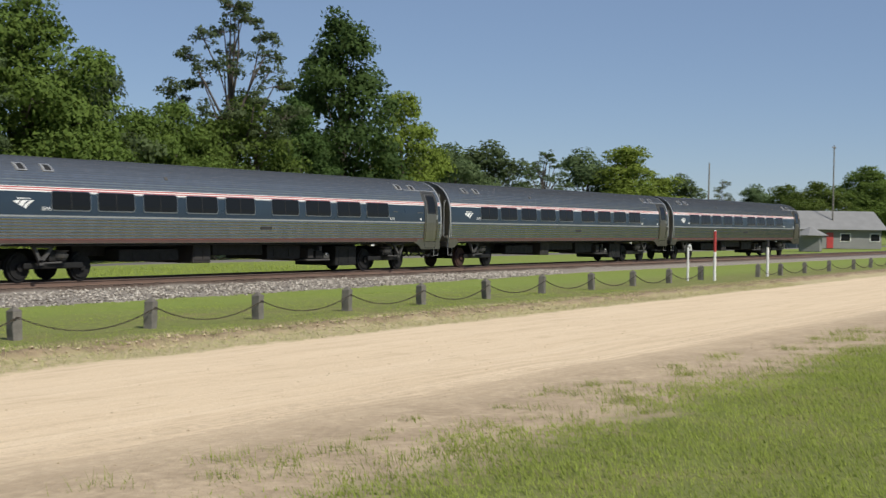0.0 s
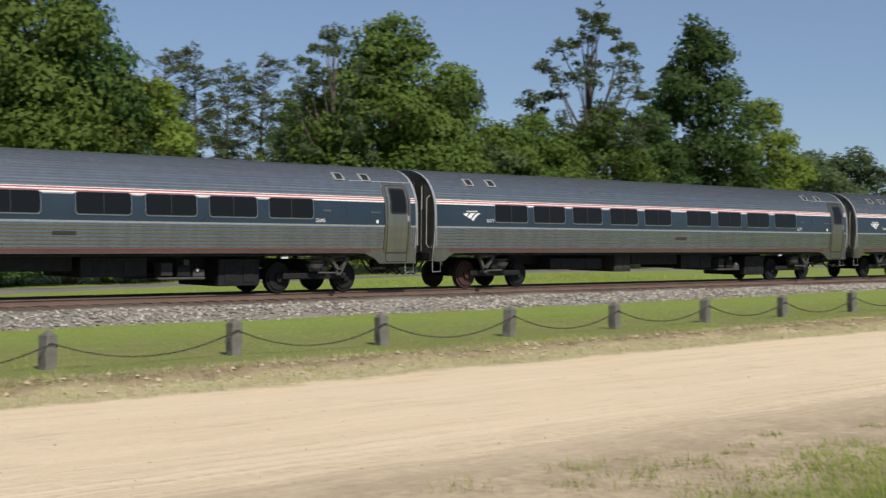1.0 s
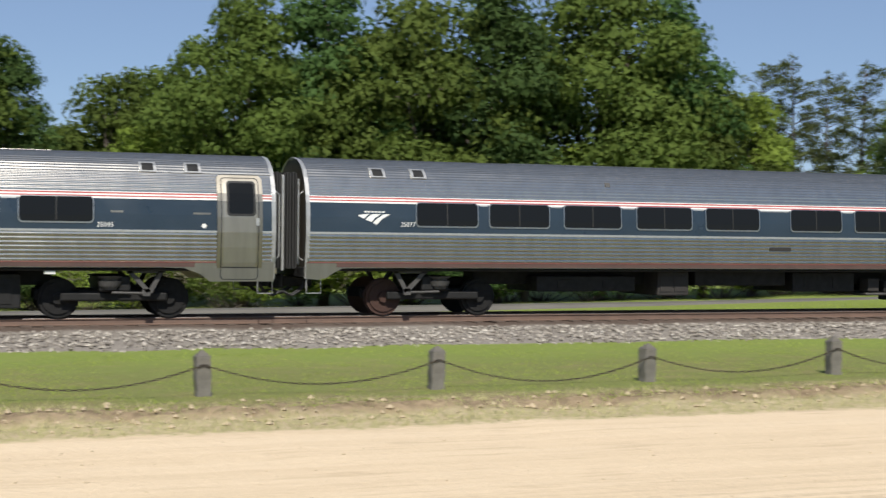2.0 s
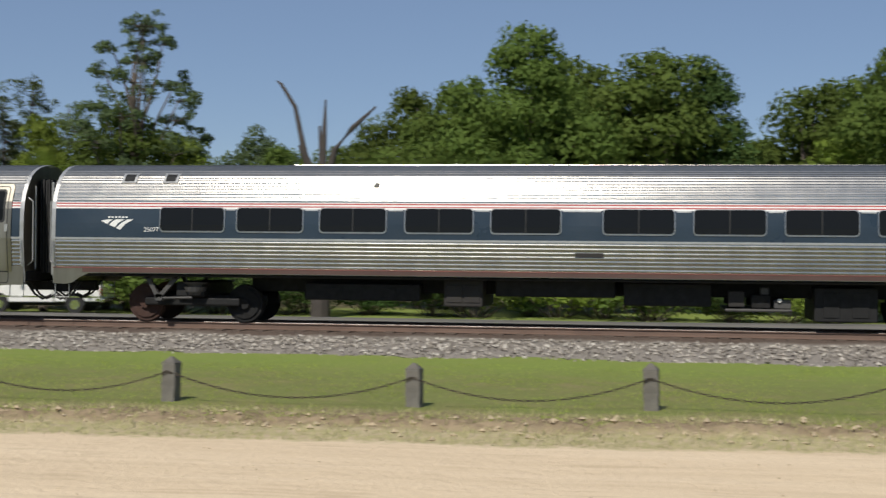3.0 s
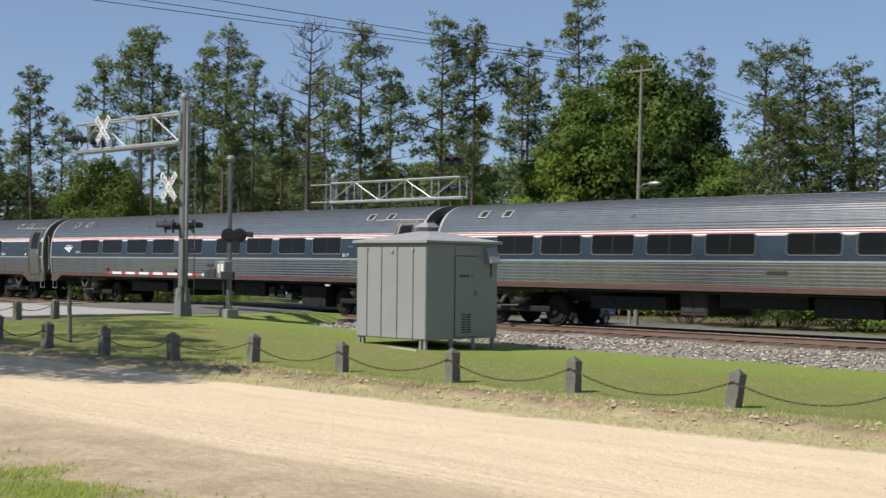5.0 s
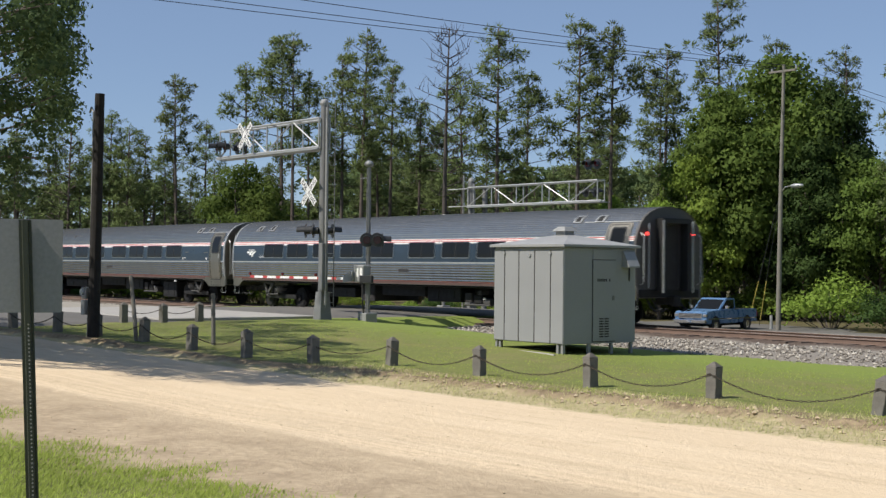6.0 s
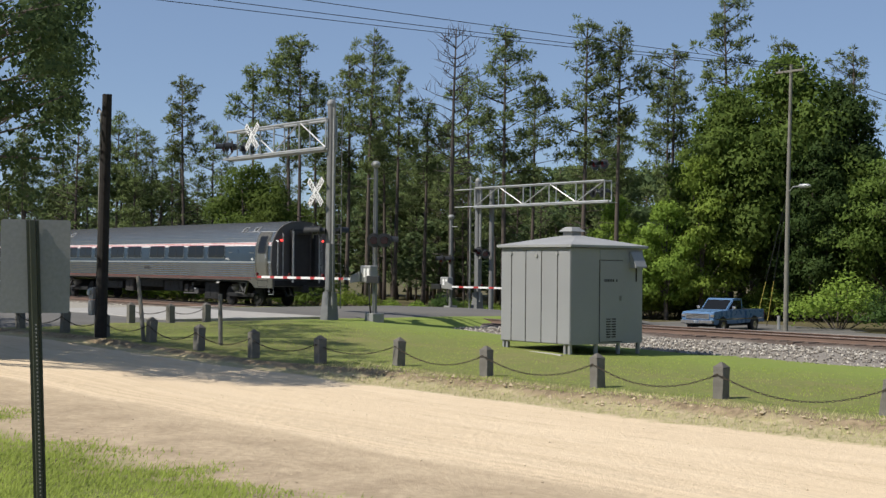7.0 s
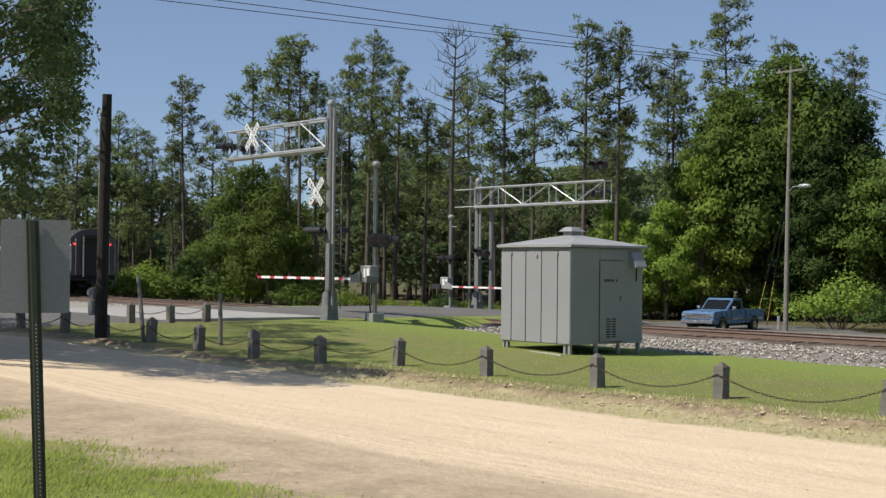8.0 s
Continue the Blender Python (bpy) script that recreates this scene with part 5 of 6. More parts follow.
    for i in range(26):
        bearing = 17 + 30 * (i + rnd.random()) / 26
        grove.plant("young%d" % (i % 3), bearing, rnd.uniform(84, 98), rnd.uniform(6.0, 9.0), rnd.uniform(1.0, 1.4), rnd.uniform(0, 360))
    # undergrowth along the wood's edge
    for i in range(60):
        bearing = 36 + 36 * (i + rnd.random()) / 60
        dist = 62 / math.cos(radians(bearing - 20)) + rnd.uniform(-2, 8)
        if 35 < bearing < 47:
            dist = rnd.uniform(82, 90)
        tall = rnd.uniform(0.5, 1.2) if 46 < bearing < 57 else rnd.uniform(1.2, 2.6)
        grove.plant(rnd.choice(("shrub_a", "shrub_b", "shrub_c")), bearing, dist, tall, 1.3, rnd.uniform(0, 360))
    for i in range(60):
        bearing = -62 + 98 * (i + rnd.random()) / 60
        grove.plant(rnd.choice(("shrub_a", "shrub_b", "shrub_c")), bearing, min(150, 57.5 / math.cos(radians(bearing)) + rnd.uniform(0, 3)), rnd.uniform(1.4, 3.0), 1.2, rnd.uniform(0, 360))
    # leafy masses by the crossing
    for key, px, top, d, w in (("oak_c", 440, 285, 84, 0.8), ("oak_b", 330, 450, 84, 0.9), ("oak_d", 1090, 335, 84, 0.75), ("oak_d", 1180, 345, 82, 0.85), ("oak_a", 1290, 150, 86, 0.72), ("oak_a", 1385, 92, 88, 0.85), ("oak_b", 1490, 150, 86, 0.72), ("oak_b", 1440, 250, 84, 0.8), ("oak_c", 1560, 270, 84, 0.8), ("oak_c", 480, 340, 80, 0.8), ("oak_d", 1240, 260, 83, 0.75)):
        put(key, *g, px, top, d, w)


tree_line()
# ---------------------------------------------------------------- signal hut


def signal_hut():
    x0, x1, y0, y1, z0, z1 = -27.9, -25.25, 23.94, 26.5, 0.30, 2.74
    h = thing("signal_hut", (x0, y0, 0), "grey sheet-metal railway signal hut on short legs", "hut")
    w, d = x1 - x0, y1 - y0
    part("hut_wall", box(bmesh.new(), 0, w, 0, d, z0, z1, 0.012), M_SHED, h)
    # front made of flat sheets with folded seams
    xs = [0.0, 0.42, 0.98, 1.58, 2.18, w]
    for a, b in zip(xs, xs[1:]):
        part("wall_panel", box(bmesh.new(), a + 0.012, b - 0.012, -0.022, 0.0, z0 + 0.02, z1 - 0.10, 0.006), M_SHED, h)
    for a in xs[1:-1]:
        part("panel_seam", box(bmesh.new(), a - 0.010, a + 0.010, -0.032, -0.002, z0 + 0.01, z1 - 0.08, 0.004), M_UNDERBOX, h)
    for a in (0.42, 2.18):
        bm = bmesh.new()
        disc_x(bm, (a, -0.045, z1 - 0.14), 0.04, 0.03, 12)
        part("seam_bolt", bm, M_ALU, h)
    bm = bmesh.new()
    disc_x(bm, (1.40, -0.04, z1 - 0.20), 0.05, 0.03, 12)
    part("round_vent", bm, M_ALU, h)
    # low hipped roof with overhang and a ventilator
    bm = bmesh.new()
    o = 0.10
    ring = [bm.verts.new(p) for p in ((-o, -o, z1 + 0.01), (w + o, -o, z1 + 0.01), (w + o, d + o, z1 + 0.01), (-o, d + o, z1 + 0.01))]
    ring2 = [bm.verts.new(v.co + Vector((0, 0, 0.06))) for v in ring]
    apex = [bm.verts.new((w / 2 - 0.15, d / 2, z1 + 0.36)), bm.verts.new((w / 2 + 0.15, d / 2, z1 + 0.36))]
    for i in range(4):
        bm.faces.new((ring[i], ring[(i + 1) % 4], ring2[(i + 1) % 4], ring2[i]))
    bm.faces.new((ring2[0], ring2[1], apex[1], apex[0]))
    bm.faces.new((ring2[1], ring2[2], apex[1]))
    bm.faces.new((ring2[2], ring2[3], apex[0], apex[1]))
    bm.faces.new((ring2[3], ring2[0], apex[0]))
    bm.faces.new(list(reversed(ring)))
    bmesh.ops.recalc_face_normals(bm, faces=bm.faces)
    roof = part("roof", bm, M_SHEDROOF, h)
    bm = bmesh.new()
    box(bm, w / 2 - 0.17, w / 2 + 0.17, d / 2 - 0.17, d / 2 + 0.17, z1 + 0.30, z1 + 0.46, 0.01)
    a = [bm.verts.new((w / 2 + sx * 0.25, d / 2 + sy * 0.25, z1 + 0.44)) for sx, sy in ((-1, -1), (1, -1), (1, 1), (-1, 1))]
    b = [bm.verts.new((w / 2 + sx * 0.13, d / 2 + sy * 0.13, z1 + 0.56)) for sx, sy in ((-1, -1), (1, -1), (1, 1), (-1, 1))]
    for i in range(4):
        bm.faces.new((a[i], a[(i + 1) % 4], b[(i + 1) % 4], b[i]))
    bm.faces.new(b)
    bm.faces.new(list(reversed(a)))
    part("ventilator", bm, M_GALV, roof, "bright metal roof ventilator")
    # side with door, hood and louvre
    door = part("door", box(bmesh.new(), w, w + 0.03, 1.00, 1.80, z0 + 0.06, z1 - 0.32, 0.006), M_SHED, h)
    part("transom", box(bmesh.new(), w, w + 0.02, 1.00, 1.80, z1 - 0.30, z1 - 0.04, 0.005), M_SHED, h)
    for y0_, y1_, za, zb in ((0.985, 1.0, z0 + 0.05, z1 - 0.30), (1.80, 1.815, z0 + 0.05, z1 - 0.30), (0.985, 1.815, z1 - 0.315, z1 - 0.30), (0.985, 1.815, z0 + 0.04, z0 + 0.055)):
        part("door_gap", box(bmesh.new(), w - 0.01, w + 0.012, y0_, y1_, za, zb), M_UNDERBOX, door)
    for zz in (z0 + 0.3, z0 + 1.2, z0 + 1.8):
        bm = bmesh.new()
        tube(bm, [(w + 0.03, 1.0, zz - 0.06), (w + 0.03, 1.0, zz + 0.06)], 0.014, 6)
        part("hinge", bm, M_GALV, door)
    part("door_handle", box(bmesh.new(), w + 0.03, w + 0.07, 1.68, 1.74, z0 + 1.10, z0 + 1.22, 0.01), M_MAST, door)
    for k in range(8):
        for c in range(2):
            part("louvre", box(bmesh.new(), w + 0.028, w + 0.042, 1.22 + 0.19 * c, 1.36 + 0.19 * c, z0 + 0.16 + 0.065 * k, z0 + 0.19 + 0.065 * k), M_UNDERBOX, door)
    for k in range(8):
        if k != 6:
            part("name_bar", box(bmesh.new(), w + 0.028, w + 0.036, 1.14 + 0.06 * k, 1.18 + 0.06 * k, z1 - 0.86, z1 - 0.79), M_SIGBLACK, door)
    bm = bmesh.new()
    prof = [(w, z1 - 0.08), (w + 0.06, z1 - 0.08), (w + 0.26, z1 - 0.46), (w + 0.26, z1 - 0.50), (w, z1 - 0.50)]
    prism(bm, prof, 2.05, 2.45)
    part("vent_hood", bm, M_GALV, h, "pale sheet-metal vent hood")
    part("conduit", box(bmesh.new(), w, w + 0.03, 2.30, 2.325, z1 - 0.85, z1 - 0.5), M_UNDERBOX, h)
    for lx, ly in ((0.06, 0.06), (0.20, 0.06), (w - 0.24, 0.06), (w - 0.08, 0.06), (w - 0.08, 0.95), (w - 0.08, 1.75), (w - 0.08, d - 0.08), (0.06, d - 0.08)):
        part("leg", box(bmesh.new(), lx - 0.04, lx + 0.04, ly - 0.04, ly + 0.04, -0.12, z0 + 0.02, 0.005), M_GALV, h)
    return h


signal_hut()
bm = bmesh.new()
tube(bm, [(-28.0, 23.75, 0.09), (-26.8, 23.7, 0.07), (-25.6, 23.6, 0.06), (-25.1, 23.5, 0.05)], 0.035, 8)
tagged(link_mesh("cable_duct", bm, M_CONC), "pale plastic duct lying in the grass by the hut", "pipe")

# ---------------------------------------------------------------- crossing signals


def crossbuck(parent, at, lean=0.0):
    """Two crossed boards with black words, facing -y."""
    cb = part("crossbuck", box(bmesh.new(), -0.03, 0.03, 0.0, 0.04, -0.35, 0.35, 0.004), M_GALV, parent, "white crossed boards with black words")
    cb.matrix_basis = pose(*at)
    for k, (ang, words) in enumerate(((45, ("CROS", "SING")), (-45, ("RAIL", "ROAD")))):
        b = part("board", box(bmesh.new(), -0.61, 0.61, -0.012, 0.0, -0.115, 0.115, 0.004), M_WHITE, cb)
        b.matrix_basis = pose(0, -0.004 - 0.016 * k, 0, 0, -ang, 0)
        for s, wd in zip((-1, 1), words):
            lettering(wd, 0.225, M_SIGBLACK, b, pose(s * 0.325, -0.016, -0.005, 90, 0, 0), "word")
    return cb


def flasher(parent, at, face, r=0.24):
    """A round target with its hooded lamp, turned to face by degrees (0: towards -y)."""
    f = part("flasher", disc_x(bmesh.new(), (0, 0, 0), r, 0.03, 24), M_SIGBLACK, parent, "black round target with a hooded red lamp")
    f.matrix_basis = pose(*at, 0, 0, face)
    bm = bmesh.new()
    for i in range(10):
        a = radians(-10 + 20 * i)
        b = radians(-10 + 20 * (i + 1))
        o = [(0.16 * math.cos(a), 0.16 * math.sin(a)), (0.16 * math.cos(b), 0.16 * math.sin(b))]
        q = [bm.verts.new((o[0][0], -0.02, o[0][1])), bm.verts.new((o[1][0], -0.02, o[1][1])), bm.verts.new((o[1][0], -0.30, o[1][1] - 0.02)), bm.verts.new((o[0][0], -0.30, o[0][1] - 0.02))]
        bm.faces.new(q)
    part("hood", bm, M_SIGBLACK, f)
    part("lens", disc_x(bmesh.new(), (0, -0.03, 0), 0.13, 0.04, 20), M_LENS, f)
    part("lamp_case", disc_x(bmesh.new(), (0, 0.09, 0), 0.12, 0.16, 16), M_SIGBLACK, f)
    return f


def cantilever(at, height, arm, z_low, z_high, rows):
    """A mast with a lattice arm along x (arm metres, signed) and a narrow service walk."""
    c = thing("cantilever_signal", at, "grey steel crossing mast with a lattice arm and flashers", "crossing signal", "crossing signals")
    sg = 1 if arm > 0 else -1
    bm = bmesh.new()
    tube(bm, [(0, 0, -0.1), (0, 0, height * 0.5), (0, 0, height)], [0.16, 0.15, 0.13], 14)
    mast = part("mast", bm, M_MAST, c)
    part("mast_conduit", tube(bmesh.new(), [(0.24, -0.04, 0.5), (0.24, -0.04, height - 0.15)], 0.055, 8), M_GALV, mast)
    bm = bmesh.new()
    bmesh.ops.create_uvsphere(bm, u_segments=10, v_segments=6, radius=0.16, matrix=Matrix.Translation((0, 0, height)))
    part("cap", bm, M_GALV, mast)
    bm = bmesh.new()
    a = [bm.verts.new((x, y, 0)) for x, y in ((-0.23, -0.23), (0.23, -0.23), (0.23, 0.23), (-0.23, 0.23))]
    b = [bm.verts.new((x, y, 0.95)) for x, y in ((-0.165, -0.165), (0.165, -0.165), (0.165, 0.165), (-0.165, 0.165))]
    for i in range(4):
        bm.faces.new((a[i], a[(i + 1) % 4], b[(i + 1) % 4], b[i]))
    bm.faces.new(b)
    part("base_cover", bm, M_MAST, c)
    part("mast_box", box(bmesh.new(), 0.12, 0.34, -0.26, -0.02, 1.0, 2.6, 0.02), M_MAST, c)
    # ladder behind the mast, on its outer side
    bm = bmesh.new()
    for y in (-0.16, 0.16):
        tube(bm, [(-sg * 0.42, y, 0.4), (-sg * 0.42, y, height + 0.1)], 0.016, 6)
    for k in range(int(height / 0.33)):
        tube(bm, [(-sg * 0.42, -0.16, 0.6 + 0.33 * k), (-sg * 0.42, 0.16, 0.6 + 0.33 * k)], 0.010, 5)
    part("ladder", bm, M_MAST, c)
    arm_part = part("arm", tube(bmesh.new(), [(0, -0.22, z_low), (arm, -0.22, z_low)], 0.045, 8), M_ALU, c)
    for y, z in ((0.22, z_low), (-0.22, z_high), (0.22, z_high)):
        part("chord", tube(bmesh.new(), [(0, y, z), (arm * 0.97, y, z)], 0.042, 8), M_ALU, arm_part)
    bays = 4 if sg < 0 else 5
    for k in range(bays + 1):
        x = arm * 0.97 * k / bays
        for y in (-0.22, 0.22):
            part("upright", tube(bmesh.new(), [(x, y, z_low), (x, y, z_high)], 0.030, 6), M_ALU, arm_part)
        part("tie", tube(bmesh.new(), [(x, -0.22, z_high), (x, 0.22, z_high)], 0.025, 6), M_ALU, arm_part)
        if k < bays:
            x2 = arm * 0.97 * (k + 1) / bays
            up = k % 2
            for y in (-0.22,):
                part("diagonal", tube(bmesh.new(), [(x, y, z_high if up else z_low), (x2, y, z_low if up else z_high)], 0.026, 6), M_ALU, arm_part)
    part("walkway", box(bmesh.new(), min(0, arm), max(0, arm), -0.30, 0.30, z_low - 0.08, z_low - 0.045, 0.005), M_ALU, arm_part)
    for kind, fx, fy, fz, face in rows:
        if kind == "light":
            part("bracket", tube(bmesh.new(), [(fx, 0, fz), (fx, fy, fz)], 0.03, 6), M_GALV, c)
            flasher(c, (fx, fy, fz), face)
        else:
            crossbuck(c, (fx, fy, fz))
    return c


def gate(at, height, arm, lights, box_z, group="crossing gates"):
    """A gate mast: bell and shade on top, flashers, drive case and a striped arm along x."""
    g = thing("crossing_gate", at, "grey crossing gate mast with lowered red-and-white arm", "crossing gate", group)
    sg = 1 if arm > 0 else -1
    bm = bmesh.new()
    tube(bm, [(0, 0, 0), (0, 0, height - 0.15)], [0.085, 0.075], 12)
    mast = part("mast", bm, M_MAST, g)
    part("base", box(bmesh.new(), -0.24, 0.24, -0.24, 0.24, -0.1, 0.30, 0.03), M_GALV, g)
    bm = bmesh.new()
    bmesh.ops.create_uvsphere(bm, u_segments=14, v_segments=8, radius=0.16, matrix=Matrix.Translation((0, 0, height - 0.08)) @ Matrix.Diagonal((1, 1, 0.8, 1)))
    part("bell", bm, M_GALV, mast)
    part("cross_arm", tube(bmesh.new(), [(0.0, 0, height - 0.55), (sg * 0.5, 0, height - 0.55)], 0.025, 6), M_GALV, mast)
    case = part("drive_case", box(bmesh.new(), -0.30, 0.30, -0.42, -0.08, box_z - 0.28, box_z + 0.30, 0.04), M_GALV, g)
    for k in (-0.10, 0.12):
        part("warning_label", box(bmesh.new(), k, k + 0.14, -0.428, -0.42, box_z - 0.1, box_z + 0.2), M_WHITE, case)
    bm = bmesh.new()
    prism(bm, [(sg * 0.2, box_z - 0.25), (sg * 0.75, box_z - 0.30), (sg * 0.75, box_z - 0.08), (sg * 0.2, box_z + 0.10)], -0.52, -0.46)
    part("arm_support", bm, M_GALV, g)
    bm = bmesh.new()
    box(bm, min(-sg * 0.2, -sg * 0.9), max(-sg * 0.2, -sg * 0.9), -0.50, -0.40, box_z - 0.30, box_z - 0.05, 0.02)
    part("counterweight", bm, M_SIGBLACK, g)
    n_ = 14
    L = abs(arm)
    for k in range(n_):
        near, wide = k - (0.35 if k % 2 == 0 and k else 0.0), (1.0 if k % 2 == 0 else 0.65)
        a, b = sg * (0.7 + (L - 0.7) * near / n_), sg * (0.7 + (L - 0.7) * (k + wide) / n_)
        part("arm_stripe", box(bmesh.new(), min(a, b), max(a, b), -0.51, -0.475, box_z - 0.21, box_z - 0.125), M_REFRED if k % 2 else M_WHITE, g)
    for t in (0.35, 0.66, 0.985):
        x = arm * t
        part("arm_lamp", box(bmesh.new(), x - 0.05, x + 0.05, -0.53, -0.45, box_z - 0.12, box_z + 0.0, 0.02), M_LENS, g)
    part("arm_hose", tube(bmesh.new(), [(0.1, -0.3, box_z - 0.3), (0.18, -0.34, box_z - 0.9), (0.05, -0.2, 0.3)], 0.03, 6), M_RUBBER, g)
    for fx, fy, face in lights:
        part("bracket", tube(bmesh.new(), [(0, 0, box_z + 1.15), (fx, fy, box_z + 1.15)], 0.03, 6), M_GALV, g)
        flasher(g, (fx, fy, box_z + 1.15), face)
    return g


cantilever((-39.46, 26.17, 0.38), 7.35, -6.95, 5.86, 6.84,
           [("buck", -0.45, -0.30, 4.35, 0), ("buck", -4.55, -0.42, 6.52, 0), ("light", -0.15, -0.30, 3.02, -42), ("light", -0.62, -0.30, 3.02, -42), ("light", 0.15, 0.28, 3.02, 160), ("light", -6.75, -0.35, 6.25, -20), ("light", -6.15, -0.35, 6.25, -20), ("light", -6.45, 0.35, 6.25, 170)])
gate((-38.69, 27.5, 0.33), 5.45, -7.1, [(0.34, -0.30, 55), (0.80, -0.20, 55), (0.40, 0.30, 150)], 1.62)
far_signal = cantilever((-52.4, 43.4, 0.05), 6.4, 9.2, 5.15, 6.05,
           [("light", 0.45, -0.30, 2.95, 10), ("light", 0.75, -0.15, 2.85, 60), ("light", 8.5, -0.38, 6.75, 15), ("light", 9.05, -0.38, 6.75, 15), ("light", 7.6, 0.40, 5.6, 175), ("light", 8.2, 0.40, 5.6, 175)])
part("second_mast", tube(bmesh.new(), [(0.62, 0.35, -0.1), (0.62, 0.35, 6.15)], [0.13, 0.12], 12), M_MAST, far_signal)
part("cable_pipe", tube(bmesh.new(), [(-0.72, 0.1, 0.0), (-0.72, 0.1, 6.7)], 0.045, 8), M_GALV, far_signal)
for z in (5.15, 6.0):
    part("walk_rail", tube(bmesh.new(), [(-1.5, -0.25, z), (0, -0.25, z)], 0.03, 6), M_ALU, far_signal)
gate((-53.0, 42.2, 0.05), 4.7, 8.5, [(-0.35, -0.28, -20), (0.30, -0.28, -20)], 1.40)

# ---------------------------------------------------------------- posts, poles and signs
p = thing("utility_pole_stub", (-33.3, 15.1, 0.18), "short black creosoted pole with meter boxes and conduit", "pole")
bm = bmesh.new()
tube(bm, [(0, 0, -0.3), (0.10, 0, 3.0), (0.22, 0, 6.35)], [0.16, 0.145, 0.12], 12)
part("pole", bm, M_BLACKPOLE, p)
bm = bmesh.new()
tube(bm, [(-0.19, -0.05, 0.0), (-0.16, -0.05, 1.1)], 0.04, 8)
tube(bm, [(-0.10, -0.05, 1.7), (-0.02, -0.05, 5.9), (-0.16, -0.05, 6.02), (-0.25, -0.05, 5.9)], 0.03, 8)
part("conduit", bm, M_GALV, p)
part("meter_box", box(bmesh.new(), -0.36, -0.12, -0.18, 0.02, 1.12, 1.42, 0.02), M_GALV, p)
part("breaker_box", box(bmesh.new(), -0.34, -0.10, -0.20, 0.0, 0.72, 1.10, 0.02), M_GALV, p)
bm = bmesh.new()
disc_x(bm, (-0.24, -0.20, 1.30), 0.08, 0.08, 14)
part("meter", bm, M_ALU, p)

for x, y, z, dx, h, lab in ((-31.7, 15.55, 0.16, -0.42, 1.75, "leaning grey weathered marker post"), (-30.2, 16.85, 0.22, -0.06, 1.28, "slim grey weathered marker post")):
    bm = bmesh.new()
    tube(bm, [(0, 0, -0.2), (dx * 0.5, 0, h * 0.5), (dx, 0, h)], [0.055, 0.055, 0.05], 8)
    o = link_mesh("marker_post", bm, M_POST)
    o.matrix_basis = pose(x, y, z)
    tagged(o, lab, "post", "marker posts")

# back of a traffic sign on a perforated channel post, close by
s = thing("traffic_sign", (-8.70, 3.52, 0), "bare grey back of a traffic sign on a channel post", "sign", rz=68)
bm = bmesh.new()
prism(bm, rounded(-0.245, 0.19, 1.88, 2.485, 0.018), 0.0, 0.004)
part("sign_plate", bm, plain("bare_sign_back", (0.26, 0.255, 0.25), 0.55, 0.2, 0.12, 3, 40, 0.02), s, "bare aluminium sign back")
bm = bmesh.new()
prof = [(-0.040, 0.0), (-0.040, 0.006), (-0.018, 0.006), (-0.012, -0.03), (0.012, -0.03), (0.018, 0.006), (0.040, 0.006), (0.040, 0.0), (0.022, 0.0), (0.016, -0.036), (-0.016, -0.036), (-0.022, 0.0)]
a = [bm.verts.new((x + 0.06, y - 0.012, -0.3)) for x, y in prof]
b = [bm.verts.new((x - 0.05, y - 0.012, 2.48)) for x, y in prof]
for i in range(len(a)):
    j = (i + 1) % len(a)
    bm.faces.new((a[i], a[j], b[j], b[i]))
bmesh.ops.recalc_face_normals(bm, faces=bm.faces)
M_CHANNEL = plain("dark_green_channel", (0.055, 0.06, 0.04), 0.5, 0.3, 0.3, 6, 40, 0.1)
chan = part("channel_post", bm, M_CHANNEL, s, "dark green perforated steel channel post")
for k in range(62):
    bm = bmesh.new()
    disc_x(bm, (0.042 - 0.0010 * k, -0.0490, 0.25 + 0.0255 * k), 0.006, 0.002, 8)
    part("punched_hole", bm, M_CONC, chan)

# marker posts beside the far stretch of the fence
for x, y, h, m1, m2, lab in ((56.6, 22.3, 1.5, M_GALV, M_GALV, "grey pipe vent with a bent top"), (57.7, 21.5, 2.15, M_WHITE, M_RED, "white marker post with a red upper half"), (64.8, 21.5, 1.75, M_WHITE, M_SIGBLACK, "white marker post with a dark band")):
    t = thing("pipeline_marker", (x, y, ground_z(x, y)), lab, "marker post", "marker posts by the fence")
    if m1 is M_GALV:
        bm = bmesh.new()
        tube(bm, [(0, 0, -0.2), (0, 0, h - 0.12), (0.06, 0, h), (0.18, 0, h + 0.03), (0.28, 0, h - 0.05), (0.30, 0, h - 0.2)], 0.05, 10)
        part("pipe", bm, M_WHITE, t)
    else:
        part("lower_post", tube(bmesh.new(), [(0, 0, -0.2), (0, 0, h * 0.58)], 0.065, 10), m1, t)
        part("upper_post", tube(bmesh.new(), [(0, 0, h * 0.58), (0, 0, h - (0.0 if m2 is M_RED else 0.35))], 0.065, 10), m2 if m2 is M_RED else M_WHITE, t)
        if m2 is not M_RED:
            part("dark_cap", tube(bmesh.new(), [(0, 0, h - 0.35), (0, 0, h - 0.02), (0, 0, h)], [0.067, 0.067, 0.04], 10), m2, t)
        else:
            part("tip", tube(bmesh.new(), [(0, 0, h), (0, 0, h + 0.04)], [0.06, 0.03], 10), M_WHITE, t)


